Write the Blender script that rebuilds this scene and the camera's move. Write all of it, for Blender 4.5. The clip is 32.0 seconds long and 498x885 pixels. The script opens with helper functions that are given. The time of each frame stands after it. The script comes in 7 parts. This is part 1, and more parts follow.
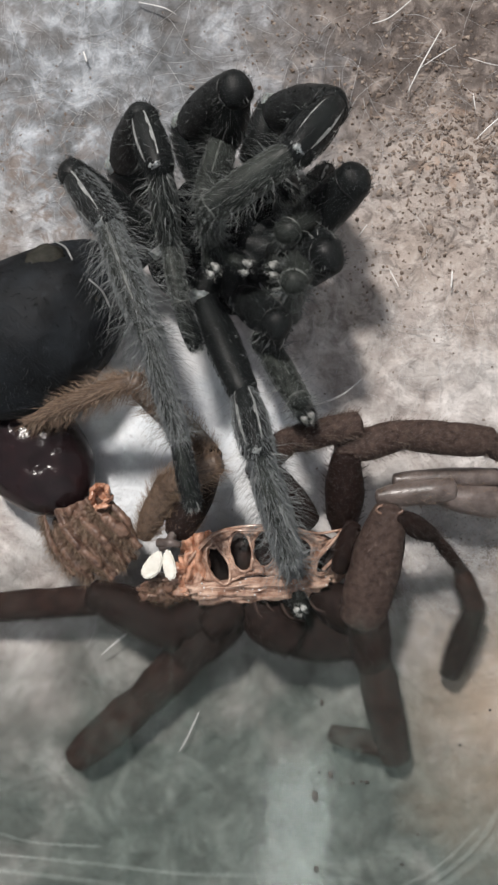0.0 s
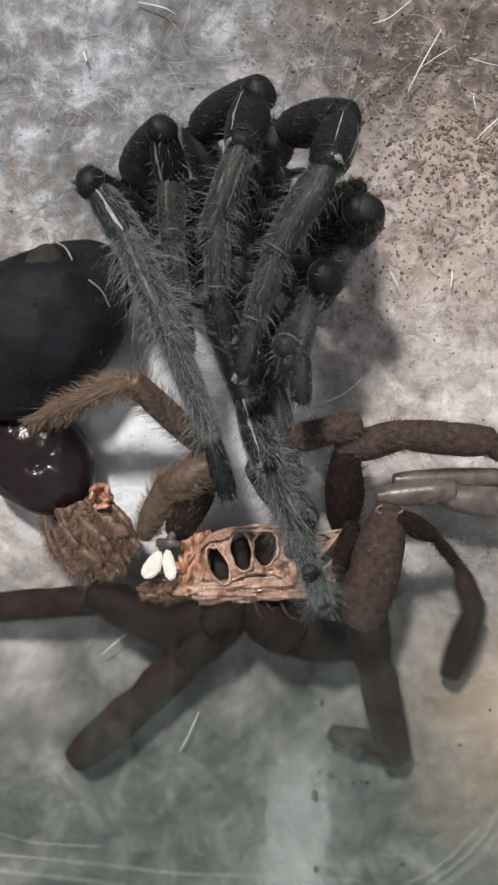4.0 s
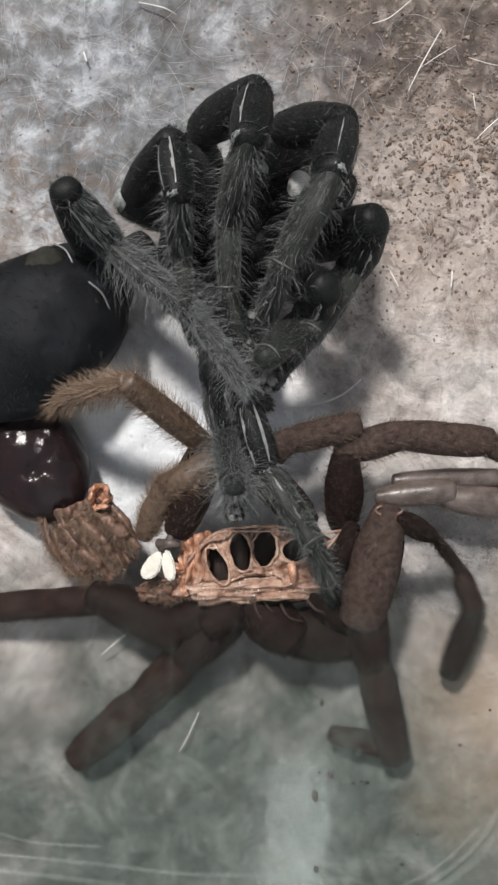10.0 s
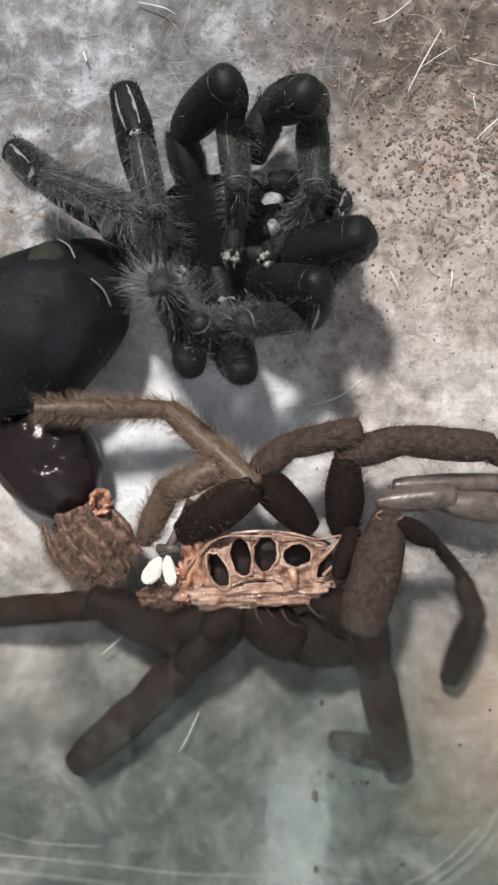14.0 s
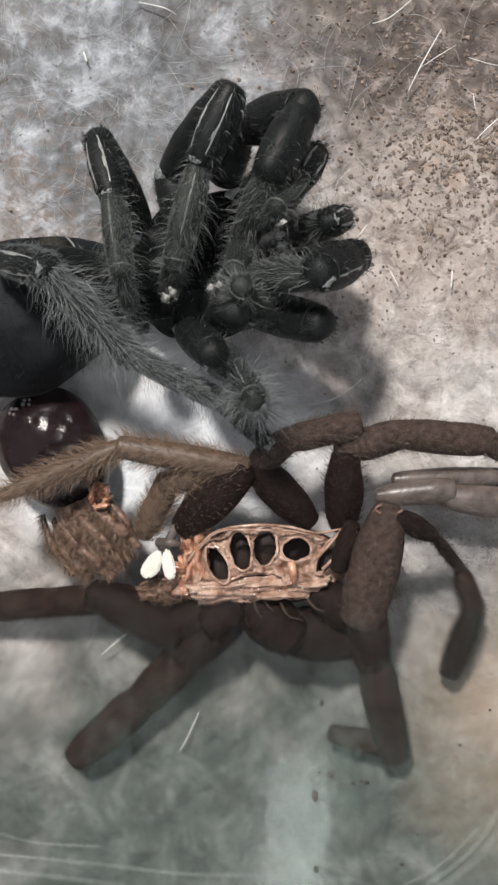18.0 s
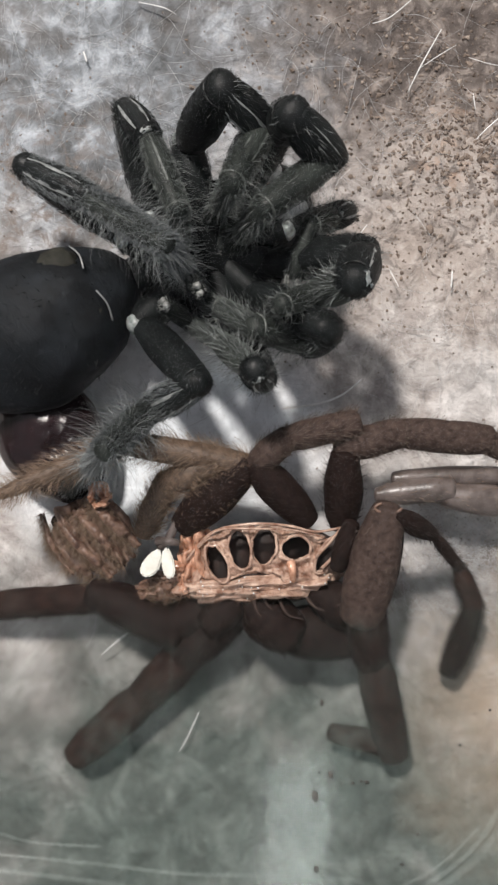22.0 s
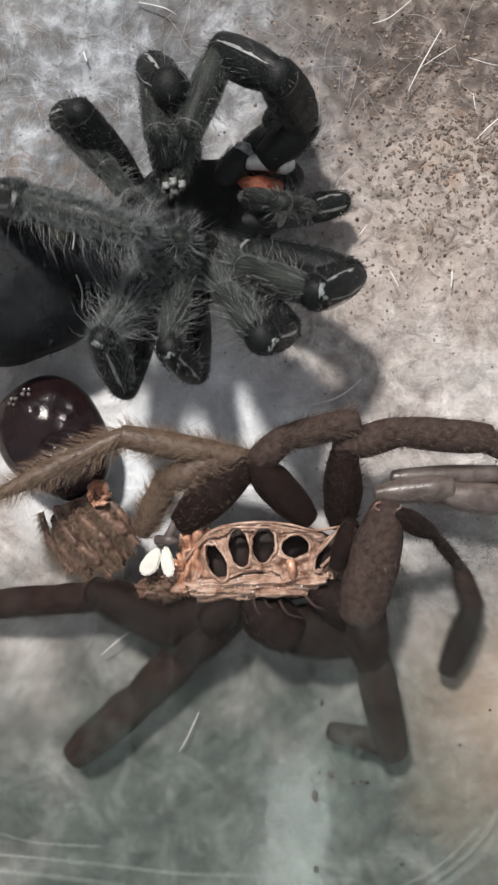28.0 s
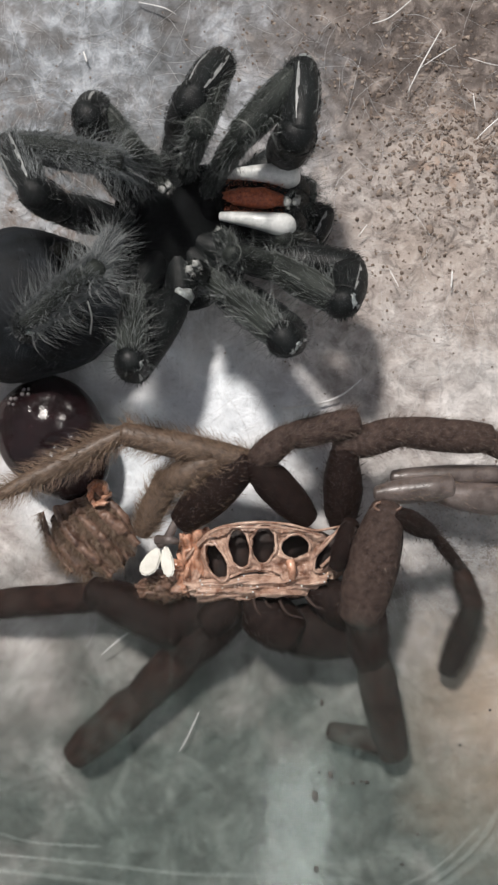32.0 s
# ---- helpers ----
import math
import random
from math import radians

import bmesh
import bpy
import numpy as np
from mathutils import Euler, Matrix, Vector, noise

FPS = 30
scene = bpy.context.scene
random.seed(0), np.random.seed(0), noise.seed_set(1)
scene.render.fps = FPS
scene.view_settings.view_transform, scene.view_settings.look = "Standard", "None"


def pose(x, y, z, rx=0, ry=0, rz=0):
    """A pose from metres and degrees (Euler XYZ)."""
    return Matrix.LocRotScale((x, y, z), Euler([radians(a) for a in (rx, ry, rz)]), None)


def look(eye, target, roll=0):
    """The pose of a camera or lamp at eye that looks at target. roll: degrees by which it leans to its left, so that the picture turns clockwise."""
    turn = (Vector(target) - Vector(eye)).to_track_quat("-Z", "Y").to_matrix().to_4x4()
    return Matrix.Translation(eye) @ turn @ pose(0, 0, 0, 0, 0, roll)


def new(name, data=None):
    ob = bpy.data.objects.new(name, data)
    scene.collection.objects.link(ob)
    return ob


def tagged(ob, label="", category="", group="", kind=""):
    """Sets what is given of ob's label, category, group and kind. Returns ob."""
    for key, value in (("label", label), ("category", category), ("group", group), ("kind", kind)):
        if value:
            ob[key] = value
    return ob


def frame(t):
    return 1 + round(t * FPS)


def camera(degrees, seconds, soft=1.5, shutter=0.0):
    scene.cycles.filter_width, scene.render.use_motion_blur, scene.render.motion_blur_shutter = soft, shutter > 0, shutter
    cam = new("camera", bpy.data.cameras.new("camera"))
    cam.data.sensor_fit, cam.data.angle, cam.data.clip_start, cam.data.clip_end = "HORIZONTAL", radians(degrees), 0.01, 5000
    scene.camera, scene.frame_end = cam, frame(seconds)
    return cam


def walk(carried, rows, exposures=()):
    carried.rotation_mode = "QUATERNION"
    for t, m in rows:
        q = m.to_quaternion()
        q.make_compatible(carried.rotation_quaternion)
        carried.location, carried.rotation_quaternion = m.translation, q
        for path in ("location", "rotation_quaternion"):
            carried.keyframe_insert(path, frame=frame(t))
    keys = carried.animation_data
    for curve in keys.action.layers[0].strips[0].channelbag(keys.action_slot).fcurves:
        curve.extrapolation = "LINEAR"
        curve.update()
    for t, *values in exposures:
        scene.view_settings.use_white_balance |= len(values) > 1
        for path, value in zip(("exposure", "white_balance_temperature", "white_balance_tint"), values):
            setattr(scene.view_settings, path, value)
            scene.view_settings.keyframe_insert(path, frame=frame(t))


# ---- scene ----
from mathutils import Quaternion

EYE = 0.16458
cam = camera(30, 32.0, soft=2.6, shutter=0.5)
walk(cam, [(0, pose(0, 0, EYE)), (32, pose(0, 0, EYE))],
     [(0, -0.08), (3, -0.06), (5.5, -0.18), (7, -0.2), (8, -0.06), (11, -0.06), (12, 0.02), (13, 0.06), (17, 0.03), (22, 0.02), (24, -0.1), (25, -0.1),
      (28, 0.0), (31, 0.0), (32, -0.1)])

# ---- light: one desk lamp beyond the tub, a dim room round it ----
world = bpy.data.worlds.new("room_light")
world.use_nodes = True
scene.world = world
world.node_tree.nodes["Background"].inputs[0].default_value = (0.91, 0.90, 0.97, 1)
world.node_tree.nodes["Background"].inputs[1].default_value = 0.39


def lamp(name, eye, target, power, size, colour):
    data = bpy.data.lights.new(name, "AREA")
    data.shape, data.size, data.energy, data.color = "DISK", size, power, colour
    ob = new(name, data)
    ob.matrix_world = look(eye, target)
    return ob


lamp("desk_lamp_light", (-0.19, 0.50, 0.82), (0.0, 0.0, 0), 12.9, 0.10, (1.0, 0.94, 0.89))


# ---- small tools ----
def P(px, py, z=0.0):
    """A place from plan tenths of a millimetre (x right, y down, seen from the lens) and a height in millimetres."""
    z *= 0.001
    s = 1e-4 * (EYE - z) / EYE
    return Vector(((px - 441) * s, (784 - py) * s, z))


def part(name, bm, material, parent=None, label="", smooth=True):
    me = bpy.data.meshes.new(name)
    bm.to_mesh(me)
    bm.free()
    return hang(name, me, material, parent, label, smooth)


def hang(name, me, material, parent=None, label="", smooth=True):
    if smooth:
        me.polygons.foreach_set("use_smooth", [True] * len(me.polygons))
    if material and not me.materials:
        me.materials.append(material)
    ob = new(name, me)
    ob.parent = parent
    if label:
        ob["label"] = label
    return ob


def from_lists(name, verts, faces):
    me = bpy.data.meshes.new(name)
    me.from_pydata(verts, [], faces)
    me.update()
    return me


class Mat:
    """A node material written in a few calls."""

    def __init__(self, name, rough=0.5, **inputs):
        self.m = bpy.data.materials.new(name)
        self.m.use_nodes = True
        self.t = self.m.node_tree
        self.b = self.t.nodes["Principled BSDF"]
        self.b.inputs["Roughness"].default_value = rough
        for key, value in inputs.items():
            self.b.inputs[key.replace("_", " ")].default_value = value
        self.co = self.t.nodes.new("ShaderNodeTexCoord").outputs["Object"]

    def node(self, kind, links=(), **props):
        n = self.t.nodes.new(kind)
        for k, v in props.items():
            if k == "operation":
                n.operation = v
            else:
                n.feature = v
        for key, value in links:
            if hasattr(value, "is_output"):
                self.t.links.new(value, n.inputs[key])
            else:
                n.inputs[key].default_value = value
        return n

    def noise(self, scale, detail=4.0, rough=0.6, stretch=None, distort=0.0, shift=(0, 0, 0)):
        co = self.co
        if stretch or shift != (0, 0, 0):
            co = self.node("ShaderNodeMapping", [(0, co), (1, shift), (3, stretch or (1, 1, 1))]).outputs[0]
        return self.node("ShaderNodeTexNoise", [("Vector", co), ("Scale", scale), ("Detail", detail), ("Roughness", rough),
                                                ("Distortion", distort)]).outputs[0]

    def voronoi(self, scale, feature="F1", shift=(0, 0, 0)):
        co = self.node("ShaderNodeMapping", [(0, self.co), (1, shift)]).outputs[0]
        return self.node("ShaderNodeTexVoronoi", [("Vector", co), ("Scale", scale)], feature=feature)

    def ramp(self, fac, *stops):
        n = self.t.nodes.new("ShaderNodeValToRGB")
        while len(n.color_ramp.elements) < len(stops):
            n.color_ramp.elements.new(0.5)
        for e, (p, c) in zip(n.color_ramp.elements, stops):
            e.position = p
            e.color = (*c, 1) if hasattr(c, "__len__") else (c, c, c, 1)
        self.t.links.new(fac, n.inputs[0])
        return n.outputs[0]

    def maths(self, op, a, b=0.0, clamp=False):
        n = self.node("ShaderNodeMath", [(0, a), (1, b)], operation=op)
        n.use_clamp = clamp
        return n.outputs[0]

    def mix(self, fac, a, b, blend="MIX"):
        n = self.t.nodes.new("ShaderNodeMix")
        n.data_type, n.blend_type = "RGBA", blend
        for i, v in ((0, fac), (6, a), (7, b)):
            if hasattr(v, "is_output"):
                self.t.links.new(v, n.inputs[i])
            else:
                n.inputs[i].default_value = (*v, 1) if hasattr(v, "__len__") else v
        return n.outputs[2]

    def blob(self, px, py, rx, ry, edge=0.35, warp=None, z=0.0):
        """1 inside an ellipse of the plan, fading out past its edge, its outline frayed by warp."""
        c = P(px, py, z)
        k = 1e-4 * (EYE - z * 0.001) / EYE
        rx, ry = rx * k, ry * k
        v = self.node("ShaderNodeMapping", [(0, self.co), (1, (-c.x / rx, -c.y / ry, 0)),
                                            (3, (1 / rx, 1 / ry, 0.0))]).outputs[0]
        d = self.node("ShaderNodeVectorMath", [(0, v)], operation="LENGTH").outputs["Value"]
        if warp is not None:
            d = self.maths("ADD", d, self.maths("MULTIPLY", self.maths("SUBTRACT", warp, 0.5), 1.6))
        return self.ramp(self.maths("MULTIPLY", d, 0.5), (0.5 - edge / 2, 1.0), (0.5 + edge / 2, 0.0))

    def colour(self, c):
        if hasattr(c, "is_output"):
            self.t.links.new(c, self.b.inputs["Base Color"])
        else:
            self.b.inputs["Base Color"].default_value = (*c, 1)
        return self

    def link(self, key, value):
        self.t.links.new(value, self.b.inputs[key])
        return self

    def bump(self, height, strength=0.4, distance=0.0003):
        n = self.node("ShaderNodeBump", [("Height", height), ("Strength", strength), ("Distance", distance)])
        self.t.links.new(n.outputs[0], self.b.inputs["Normal"])
        return self


def random_of(m, island=False):
    n = m.t.nodes.new("ShaderNodeNewGeometry" if island else "ShaderNodeObjectInfo")
    return n.outputs["Random Per Island" if island else "Random"]


# ---- materials ----
def ground_material():
    m = Mat("silk_and_soil", 0.85)
    warp, fine = m.noise(70, 5, 0.55), m.noise(480, 4, 0.6)
    grit = m.noise(1300, 2, 0.6, shift=(3, 1, 0))
    # matted silk: soft clouds, torn open in places, with combed fibres
    fibre = m.maths("MAXIMUM", m.noise(170, 6, 0.66, (1, 1.7, 1), 1.0), m.noise(170, 6, 0.66, (1.7, 1, 1), 1.0, (5, 2, 0)))
    cloud = m.noise(75, 6, 0.62, distort=1.1, shift=(1, 4, 0))
    tear = m.ramp(m.noise(130, 6, 0.66, distort=0.5, shift=(8, 6, 0)), (0.36, 1.0), (0.50, 0.0))
    mat_top = m.mix(0.6, m.ramp(fibre, (0.42, 0.0), (0.76, 1.0)), m.ramp(cloud, (0.34, 0.0), (0.68, 1.0)))
    clod = m.noise(300, 6, 0.68, distort=0.6, shift=(7, 3, 0))
    soil = m.ramp(m.mix(0.5, fine, clod), (0.32, (0.040, 0.031, 0.027)), (0.5, (0.092, 0.074, 0.065)), (0.68, (0.23, 0.193, 0.172)))
    tan = m.ramp(m.mix(0.5, fine, warp), (0.32, (0.24, 0.20, 0.172)), (0.5, (0.38, 0.332, 0.30)), (0.68, (0.56, 0.515, 0.48)))
    silk = m.ramp(mat_top, (0.10, (0.095, 0.098, 0.10)), (0.42, (0.215, 0.232, 0.25)), (0.85, (0.60, 0.64, 0.69)))
    silk = m.mix(m.maths("MULTIPLY", tear, 0.7), silk, (0.10, 0.092, 0.086))
    white = m.ramp(fibre, (0.35, (0.66, 0.70, 0.74)), (0.65, (0.86, 0.90, 0.94)))
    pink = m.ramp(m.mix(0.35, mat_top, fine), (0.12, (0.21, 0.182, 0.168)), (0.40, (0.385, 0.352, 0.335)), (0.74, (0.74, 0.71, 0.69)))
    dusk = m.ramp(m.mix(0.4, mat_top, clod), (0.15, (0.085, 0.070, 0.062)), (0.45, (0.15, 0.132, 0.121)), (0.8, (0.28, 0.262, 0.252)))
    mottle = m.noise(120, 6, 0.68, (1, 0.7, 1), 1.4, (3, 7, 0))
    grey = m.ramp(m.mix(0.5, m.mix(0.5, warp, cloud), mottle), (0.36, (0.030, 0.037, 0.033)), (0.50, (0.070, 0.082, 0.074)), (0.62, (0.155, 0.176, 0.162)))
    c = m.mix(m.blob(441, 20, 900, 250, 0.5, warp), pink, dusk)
    c = m.mix(m.blob(760, 120, 270, 200, 0.5, warp), c, soil)
    c = m.mix(m.blob(800, 400, 190, 200, 0.5, warp), c, tan)
    c = m.mix(m.blob(170, 180, 330, 300, 0.5, warp), c, silk)
    c = m.mix(m.blob(310, 800, 250, 190, 0.35, warp), c, white)
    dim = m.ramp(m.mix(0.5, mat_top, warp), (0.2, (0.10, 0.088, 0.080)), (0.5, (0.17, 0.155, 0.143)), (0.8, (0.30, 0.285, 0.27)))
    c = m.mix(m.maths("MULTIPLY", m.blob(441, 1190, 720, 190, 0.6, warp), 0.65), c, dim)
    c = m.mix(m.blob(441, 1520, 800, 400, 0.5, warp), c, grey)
    c = m.mix(m.maths("MULTIPLY", m.blob(880, 1240, 110, 180, 0.9, warp), 0.4), c, (0.50, 0.36, 0.25))
    web = m.ramp(m.noise(45, 5, 0.6, distort=1.2, shift=(4, 9, 0)), (0.48, 0.0), (0.66, 0.6))
    c = m.mix(m.maths("MULTIPLY", web, m.blob(480, 760, 540, 300, 0.8, warp)), c, (0.70, 0.69, 0.68))
    bare = m.maths("MULTIPLY", m.ramp(clod, (0.42, 0.75), (0.52, 0.0)), m.blob(60, 360, 170, 150, 0.8, warp))
    c = m.mix(bare, c, (0.17, 0.13, 0.105))
    # soil showing through, and dry pale clods, towards the far side
    speck = m.maths("MULTIPLY", m.ramp(clod, (0.40, 0.75), (0.50, 0.0)), m.blob(810, 270, 330, 330, 0.8, warp))
    c = m.mix(speck, c, soil)
    pale = m.maths("MULTIPLY", m.ramp(clod, (0.54, 0.0), (0.64, 0.55)), m.blob(790, 260, 330, 300, 0.8, warp))
    c = m.mix(pale, c, (0.42, 0.365, 0.325))
    rust = m.maths("MULTIPLY", m.ramp(m.noise(260, 4, 0.6, shift=(2, 8, 0)), (0.54, 0.0), (0.66, 0.5)), m.blob(850, 270, 110, 70, 0.9, warp))
    c = m.mix(rust, c, (0.42, 0.25, 0.15))
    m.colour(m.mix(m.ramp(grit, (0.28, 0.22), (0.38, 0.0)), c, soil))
    return m.bump(m.maths("ADD", m.maths("ADD", m.maths("MULTIPLY", fine, 0.5), mat_top), clod), 0.7, 0.0007).m


def cuticle_material(name, low, high, streak):
    m = Mat(name, 0.5, Specular_IOR_Level=0.22)
    grain = m.noise(2600, 3, 0.7, (1, 0.2, 1))
    c = m.mix(m.ramp(m.noise(260, 4), (0.35, 0.0), (0.7, 1.0)), low, high)
    m.colour(m.mix(m.ramp(grain, (0.45, 0.0), (0.75, 0.4)), c, streak))
    m.link("Roughness", m.ramp(m.noise(500, 3), (0.3, 0.40), (0.7, 0.68)))
    return m.bump(m.maths("ADD", grain, m.noise(380, 3)), 0.4, 0.00015).m


def abdomen_material():
    m = Mat("black_abdomen_skin", 0.65, Specular_IOR_Level=0.15)
    wrinkle = m.noise(420, 5, 0.6, (1, 0.35, 1), 0.6)
    c = m.mix(m.ramp(m.noise(170, 6, 0.7), (0.42, 0.0), (0.68, 1.0)), (0.003, 0.0038, 0.0046), (0.012, 0.0148, 0.018))
    m.colour(m.mix(m.ramp(m.noise(620, 3, 0.6, shift=(2, 5, 1)), (0.66, 0.0), (0.78, 0.45)), c, (0.06, 0.07, 0.08)))
    return m.bump(wrinkle, 0.45, 0.0006).m


def plain(name, rough, a, b, scale=900, bump=0.25, stretch=None, **inputs):
    m = Mat(name, rough, **inputs)
    n = m.noise(scale, 5, 0.65, stretch)
    m.colour(m.mix(m.ramp(n, (0.35, 0.0), (0.68, 1.0)), a, b))
    return m.bump(n, bump, 0.00025).m


GROUND = ground_material()
CUTICLE = cuticle_material("black_velvet_cuticle", (0.0025, 0.0032, 0.0033), (0.008, 0.010, 0.0102), (0.022, 0.027, 0.027))
SHIN = cuticle_material("olive_grey_cuticle", (0.010, 0.0122, 0.0110), (0.027, 0.032, 0.0285), (0.075, 0.083, 0.074))
ABDOMEN = abdomen_material()
BREAST = plain("matt_black_breast", 0.8, (0.0012, 0.0015, 0.0017), (0.0045, 0.0055, 0.006), 500, 0.4, Specular_IOR_Level=0.08)
NAP = plain("dark_nap", 0.5, (0.003, 0.004, 0.0042), (0.017, 0.0215, 0.0225), 2000, Specular_IOR_Level=0.2)
SETAE_PALE = plain("pale_grey_setae", 0.5, (0.080, 0.088, 0.088), (0.30, 0.32, 0.32), 3000)
RIDGE_SHEEN = plain("pale_ridge_sheen", 0.15, (0.40, 0.48, 0.45), (0.55, 0.62, 0.58), 200, 0.1, Alpha=0.05)
LUNG = plain("olive_lung_skin", 0.75, (0.010, 0.010, 0.007), (0.034, 0.033, 0.026), 700, 0.4, Specular_IOR_Level=0.2)
BLOOM_PALE = plain("pale_grey_bloom", 0.6, (0.050, 0.057, 0.059), (0.23, 0.25, 0.256), 2000)
BLOOM = plain("grey_bloom", 0.6, (0.020, 0.0245, 0.0230), (0.125, 0.140, 0.132), 2000)
GLOSS = plain("glossy_black_collar", 0.4, (0.003, 0.0036, 0.0036), (0.009, 0.011, 0.011), 600, 0.2)
STRIPE_DULL = plain("dull_olive_stripe", 0.45, (0.035, 0.040, 0.037), (0.12, 0.13, 0.12))
TUFT = plain("pale_tuft", 0.6, (0.16, 0.165, 0.155), (0.42, 0.43, 0.41), 2000)
STRIPE = plain("pale_stripe", 0.5, (0.15, 0.16, 0.16), (0.36, 0.37, 0.36))
MEMBRANE = plain("ivory_joint_membrane", 0.35, (0.09, 0.097, 0.095), (0.38, 0.40, 0.39), Subsurface_Weight=0.1)
SETAE = plain("grey_setae", 0.5, (0.05, 0.057, 0.056), (0.24, 0.258, 0.25), 3000)
FANG_WHITE = plain("white_soft_fang", 0.35, (0.42, 0.44, 0.43), (0.74, 0.75, 0.73), 500)
RED_FRINGE = plain("red_mouth_fringe", 0.55, (0.16, 0.030, 0.014), (0.50, 0.14, 0.055), 2000)
SHELL = plain("dull_brown_shell", 0.75, (0.026, 0.0165, 0.0135), (0.078, 0.053, 0.044), 900, 0.4, Specular_IOR_Level=0.2)
SHELL_HAIR_MID = plain("umber_shell_hair", 0.6, (0.045, 0.031, 0.024), (0.15, 0.108, 0.084), 2500)
SHELL_DUSK = plain("dusky_brown_shell", 0.8, (0.012, 0.0062, 0.0050), (0.032, 0.018, 0.0145), 500, 0.4, Specular_IOR_Level=0.12)
SHELL_GOLD = plain("golden_brown_shell", 0.5, (0.060, 0.040, 0.028), (0.155, 0.104, 0.072), 900, 0.3)
SHELL_LIGHT = plain("papery_brown_skin", 0.45, (0.048, 0.023, 0.016), (0.24, 0.148, 0.107), 700, 0.5)
SHELL_DARK = plain("dark_brown_shell", 0.7, (0.007, 0.0035, 0.0028), (0.019, 0.0105, 0.0085), 900, 0.3, Specular_IOR_Level=0.12)
SHELL_GREY = plain("empty_grey_shell", 0.35, (0.056, 0.043, 0.038), (0.150, 0.122, 0.112), 400, 0.4)
SHELL_HAIR = plain("brown_shell_hair", 0.6, (0.11, 0.072, 0.048), (0.31, 0.222, 0.155), 2500)
SHELL_HAIR_DARK = plain("dark_brown_shell_hair", 0.6, (0.008, 0.005, 0.004), (0.040, 0.027, 0.021), 2500)
TAN = plain("tan_shell_rim", 0.13, (0.17, 0.083, 0.054), (0.60, 0.43, 0.335), 420, 0.25)
AMBER = plain("amber_torn_skin", 0.25, (0.28, 0.115, 0.062), (0.66, 0.39, 0.27), 600, 0.5)
CHALK = plain("chalk_white_plate", 0.4, (0.62, 0.60, 0.53), (0.80, 0.79, 0.73), 400, 0.2)
# near-black red-brown: the shade inside the empty skin, put into the colour
HOLLOW_SHADE = plain("painted_hollow_shade", 0.7, (0.006, 0.003, 0.002), (0.026, 0.011, 0.007), 500)
EYE_GREY = plain("grey_eye", 0.15, (0.05, 0.045, 0.045), (0.22, 0.2, 0.2), 900)
CARAPACE = plain("maroon_gloss_carapace", 0.22, (0.005, 0.0025, 0.003), (0.018, 0.008, 0.009), 300, 1.0, Specular_IOR_Level=0.4)
SILK_FINE = plain("fine_silk", 0.5, (0.34, 0.345, 0.35), (0.60, 0.605, 0.61), 300)
SILK = plain("silk_thread", 0.4, (0.66, 0.65, 0.64), (0.86, 0.86, 0.85))
GLINT = plain("dew_bead", 0.08, (0.6, 0.58, 0.55), (0.8, 0.8, 0.78))
SPECK = plain("dark_debris", 0.8, (0.02, 0.02, 0.018), (0.08, 0.07, 0.06), 1500)
PLASTIC = plain("grey_green_plastic", 0.3, (0.30, 0.36, 0.33), (0.40, 0.46, 0.43), 60, 0.05)


def grain_material():
    m = Mat("soil_grain", 0.9)
    r = random_of(m, True)
    c = m.ramp(r, (0.0, (0.13, 0.10, 0.083)), (0.3, (0.23, 0.185, 0.158)), (0.7, (0.33, 0.265, 0.22)), (1.0, (0.52, 0.45, 0.39)))
    return m.colour(m.mix(m.noise(2500), c, (0.1, 0.07, 0.05))).m


GRAIN = grain_material()


def lid_material():
    """Clear plastic, fogged and smeared over the near half."""
    m = Mat("fogged_clear_plastic", 0.12)
    t = m.t
    wisps = m.noise(60, 6, 0.65, distort=0.8)
    body = m.blob(441, 1670, 900, 470, 0.45, wisps, 60.5)
    smear = m.ramp(m.noise(120, 5, 0.6, (1, 0.25, 1)), (0.35, 0.25), (0.65, 1.0))
    drop = m.ramp(m.noise(300, 6, 0.7, distort=1.5, shift=(5, 5, 0)), (0.40, 0.15), (0.62, 1.0))
    scratch = m.ramp(m.maths("MAXIMUM", m.noise(170, 4, 0.6, (5, 0.5, 1), 0.4, (1, 2, 0)), m.noise(150, 4, 0.6, (2.4, 2.2, 1), 2.0, (8, 1, 0))), (0.64, 0.0), (0.72, 1.0))
    fog = m.maths("MULTIPLY", body, m.maths("ADD", m.maths("MULTIPLY", m.maths("MULTIPLY", smear, drop), 0.19), m.maths("MULTIPLY", scratch, 0.10)))
    m.colour(m.ramp(m.noise(45, 4), (0.35, (0.12, 0.17, 0.15)), (0.65, (0.24, 0.295, 0.27))))
    clear = t.nodes.new("ShaderNodeBsdfTransparent")
    gloss = m.node("ShaderNodeBsdfGlossy", [("Roughness", 0.06)])
    frost = m.node("ShaderNodeBsdfRefraction", [("Roughness", 0.24), ("IOR", 1.03)])
    misted = m.node("ShaderNodeMixShader", [(0, m.blob(441, 1640, 1100, 520, 0.22, wisps, 60.5)), (1, clear.outputs[0]), (2, frost.outputs[0])])
    sheet = m.node("ShaderNodeMixShader", [(0, 0.0052), (1, misted.outputs[0]), (2, gloss.outputs[0])])
    both = m.node("ShaderNodeMixShader", [(0, fog), (1, sheet.outputs[0]), (2, m.b.outputs[0])])
    t.links.new(both.outputs[0], t.nodes["Material Output"].inputs[0])
    return m.m


LID = lid_material()


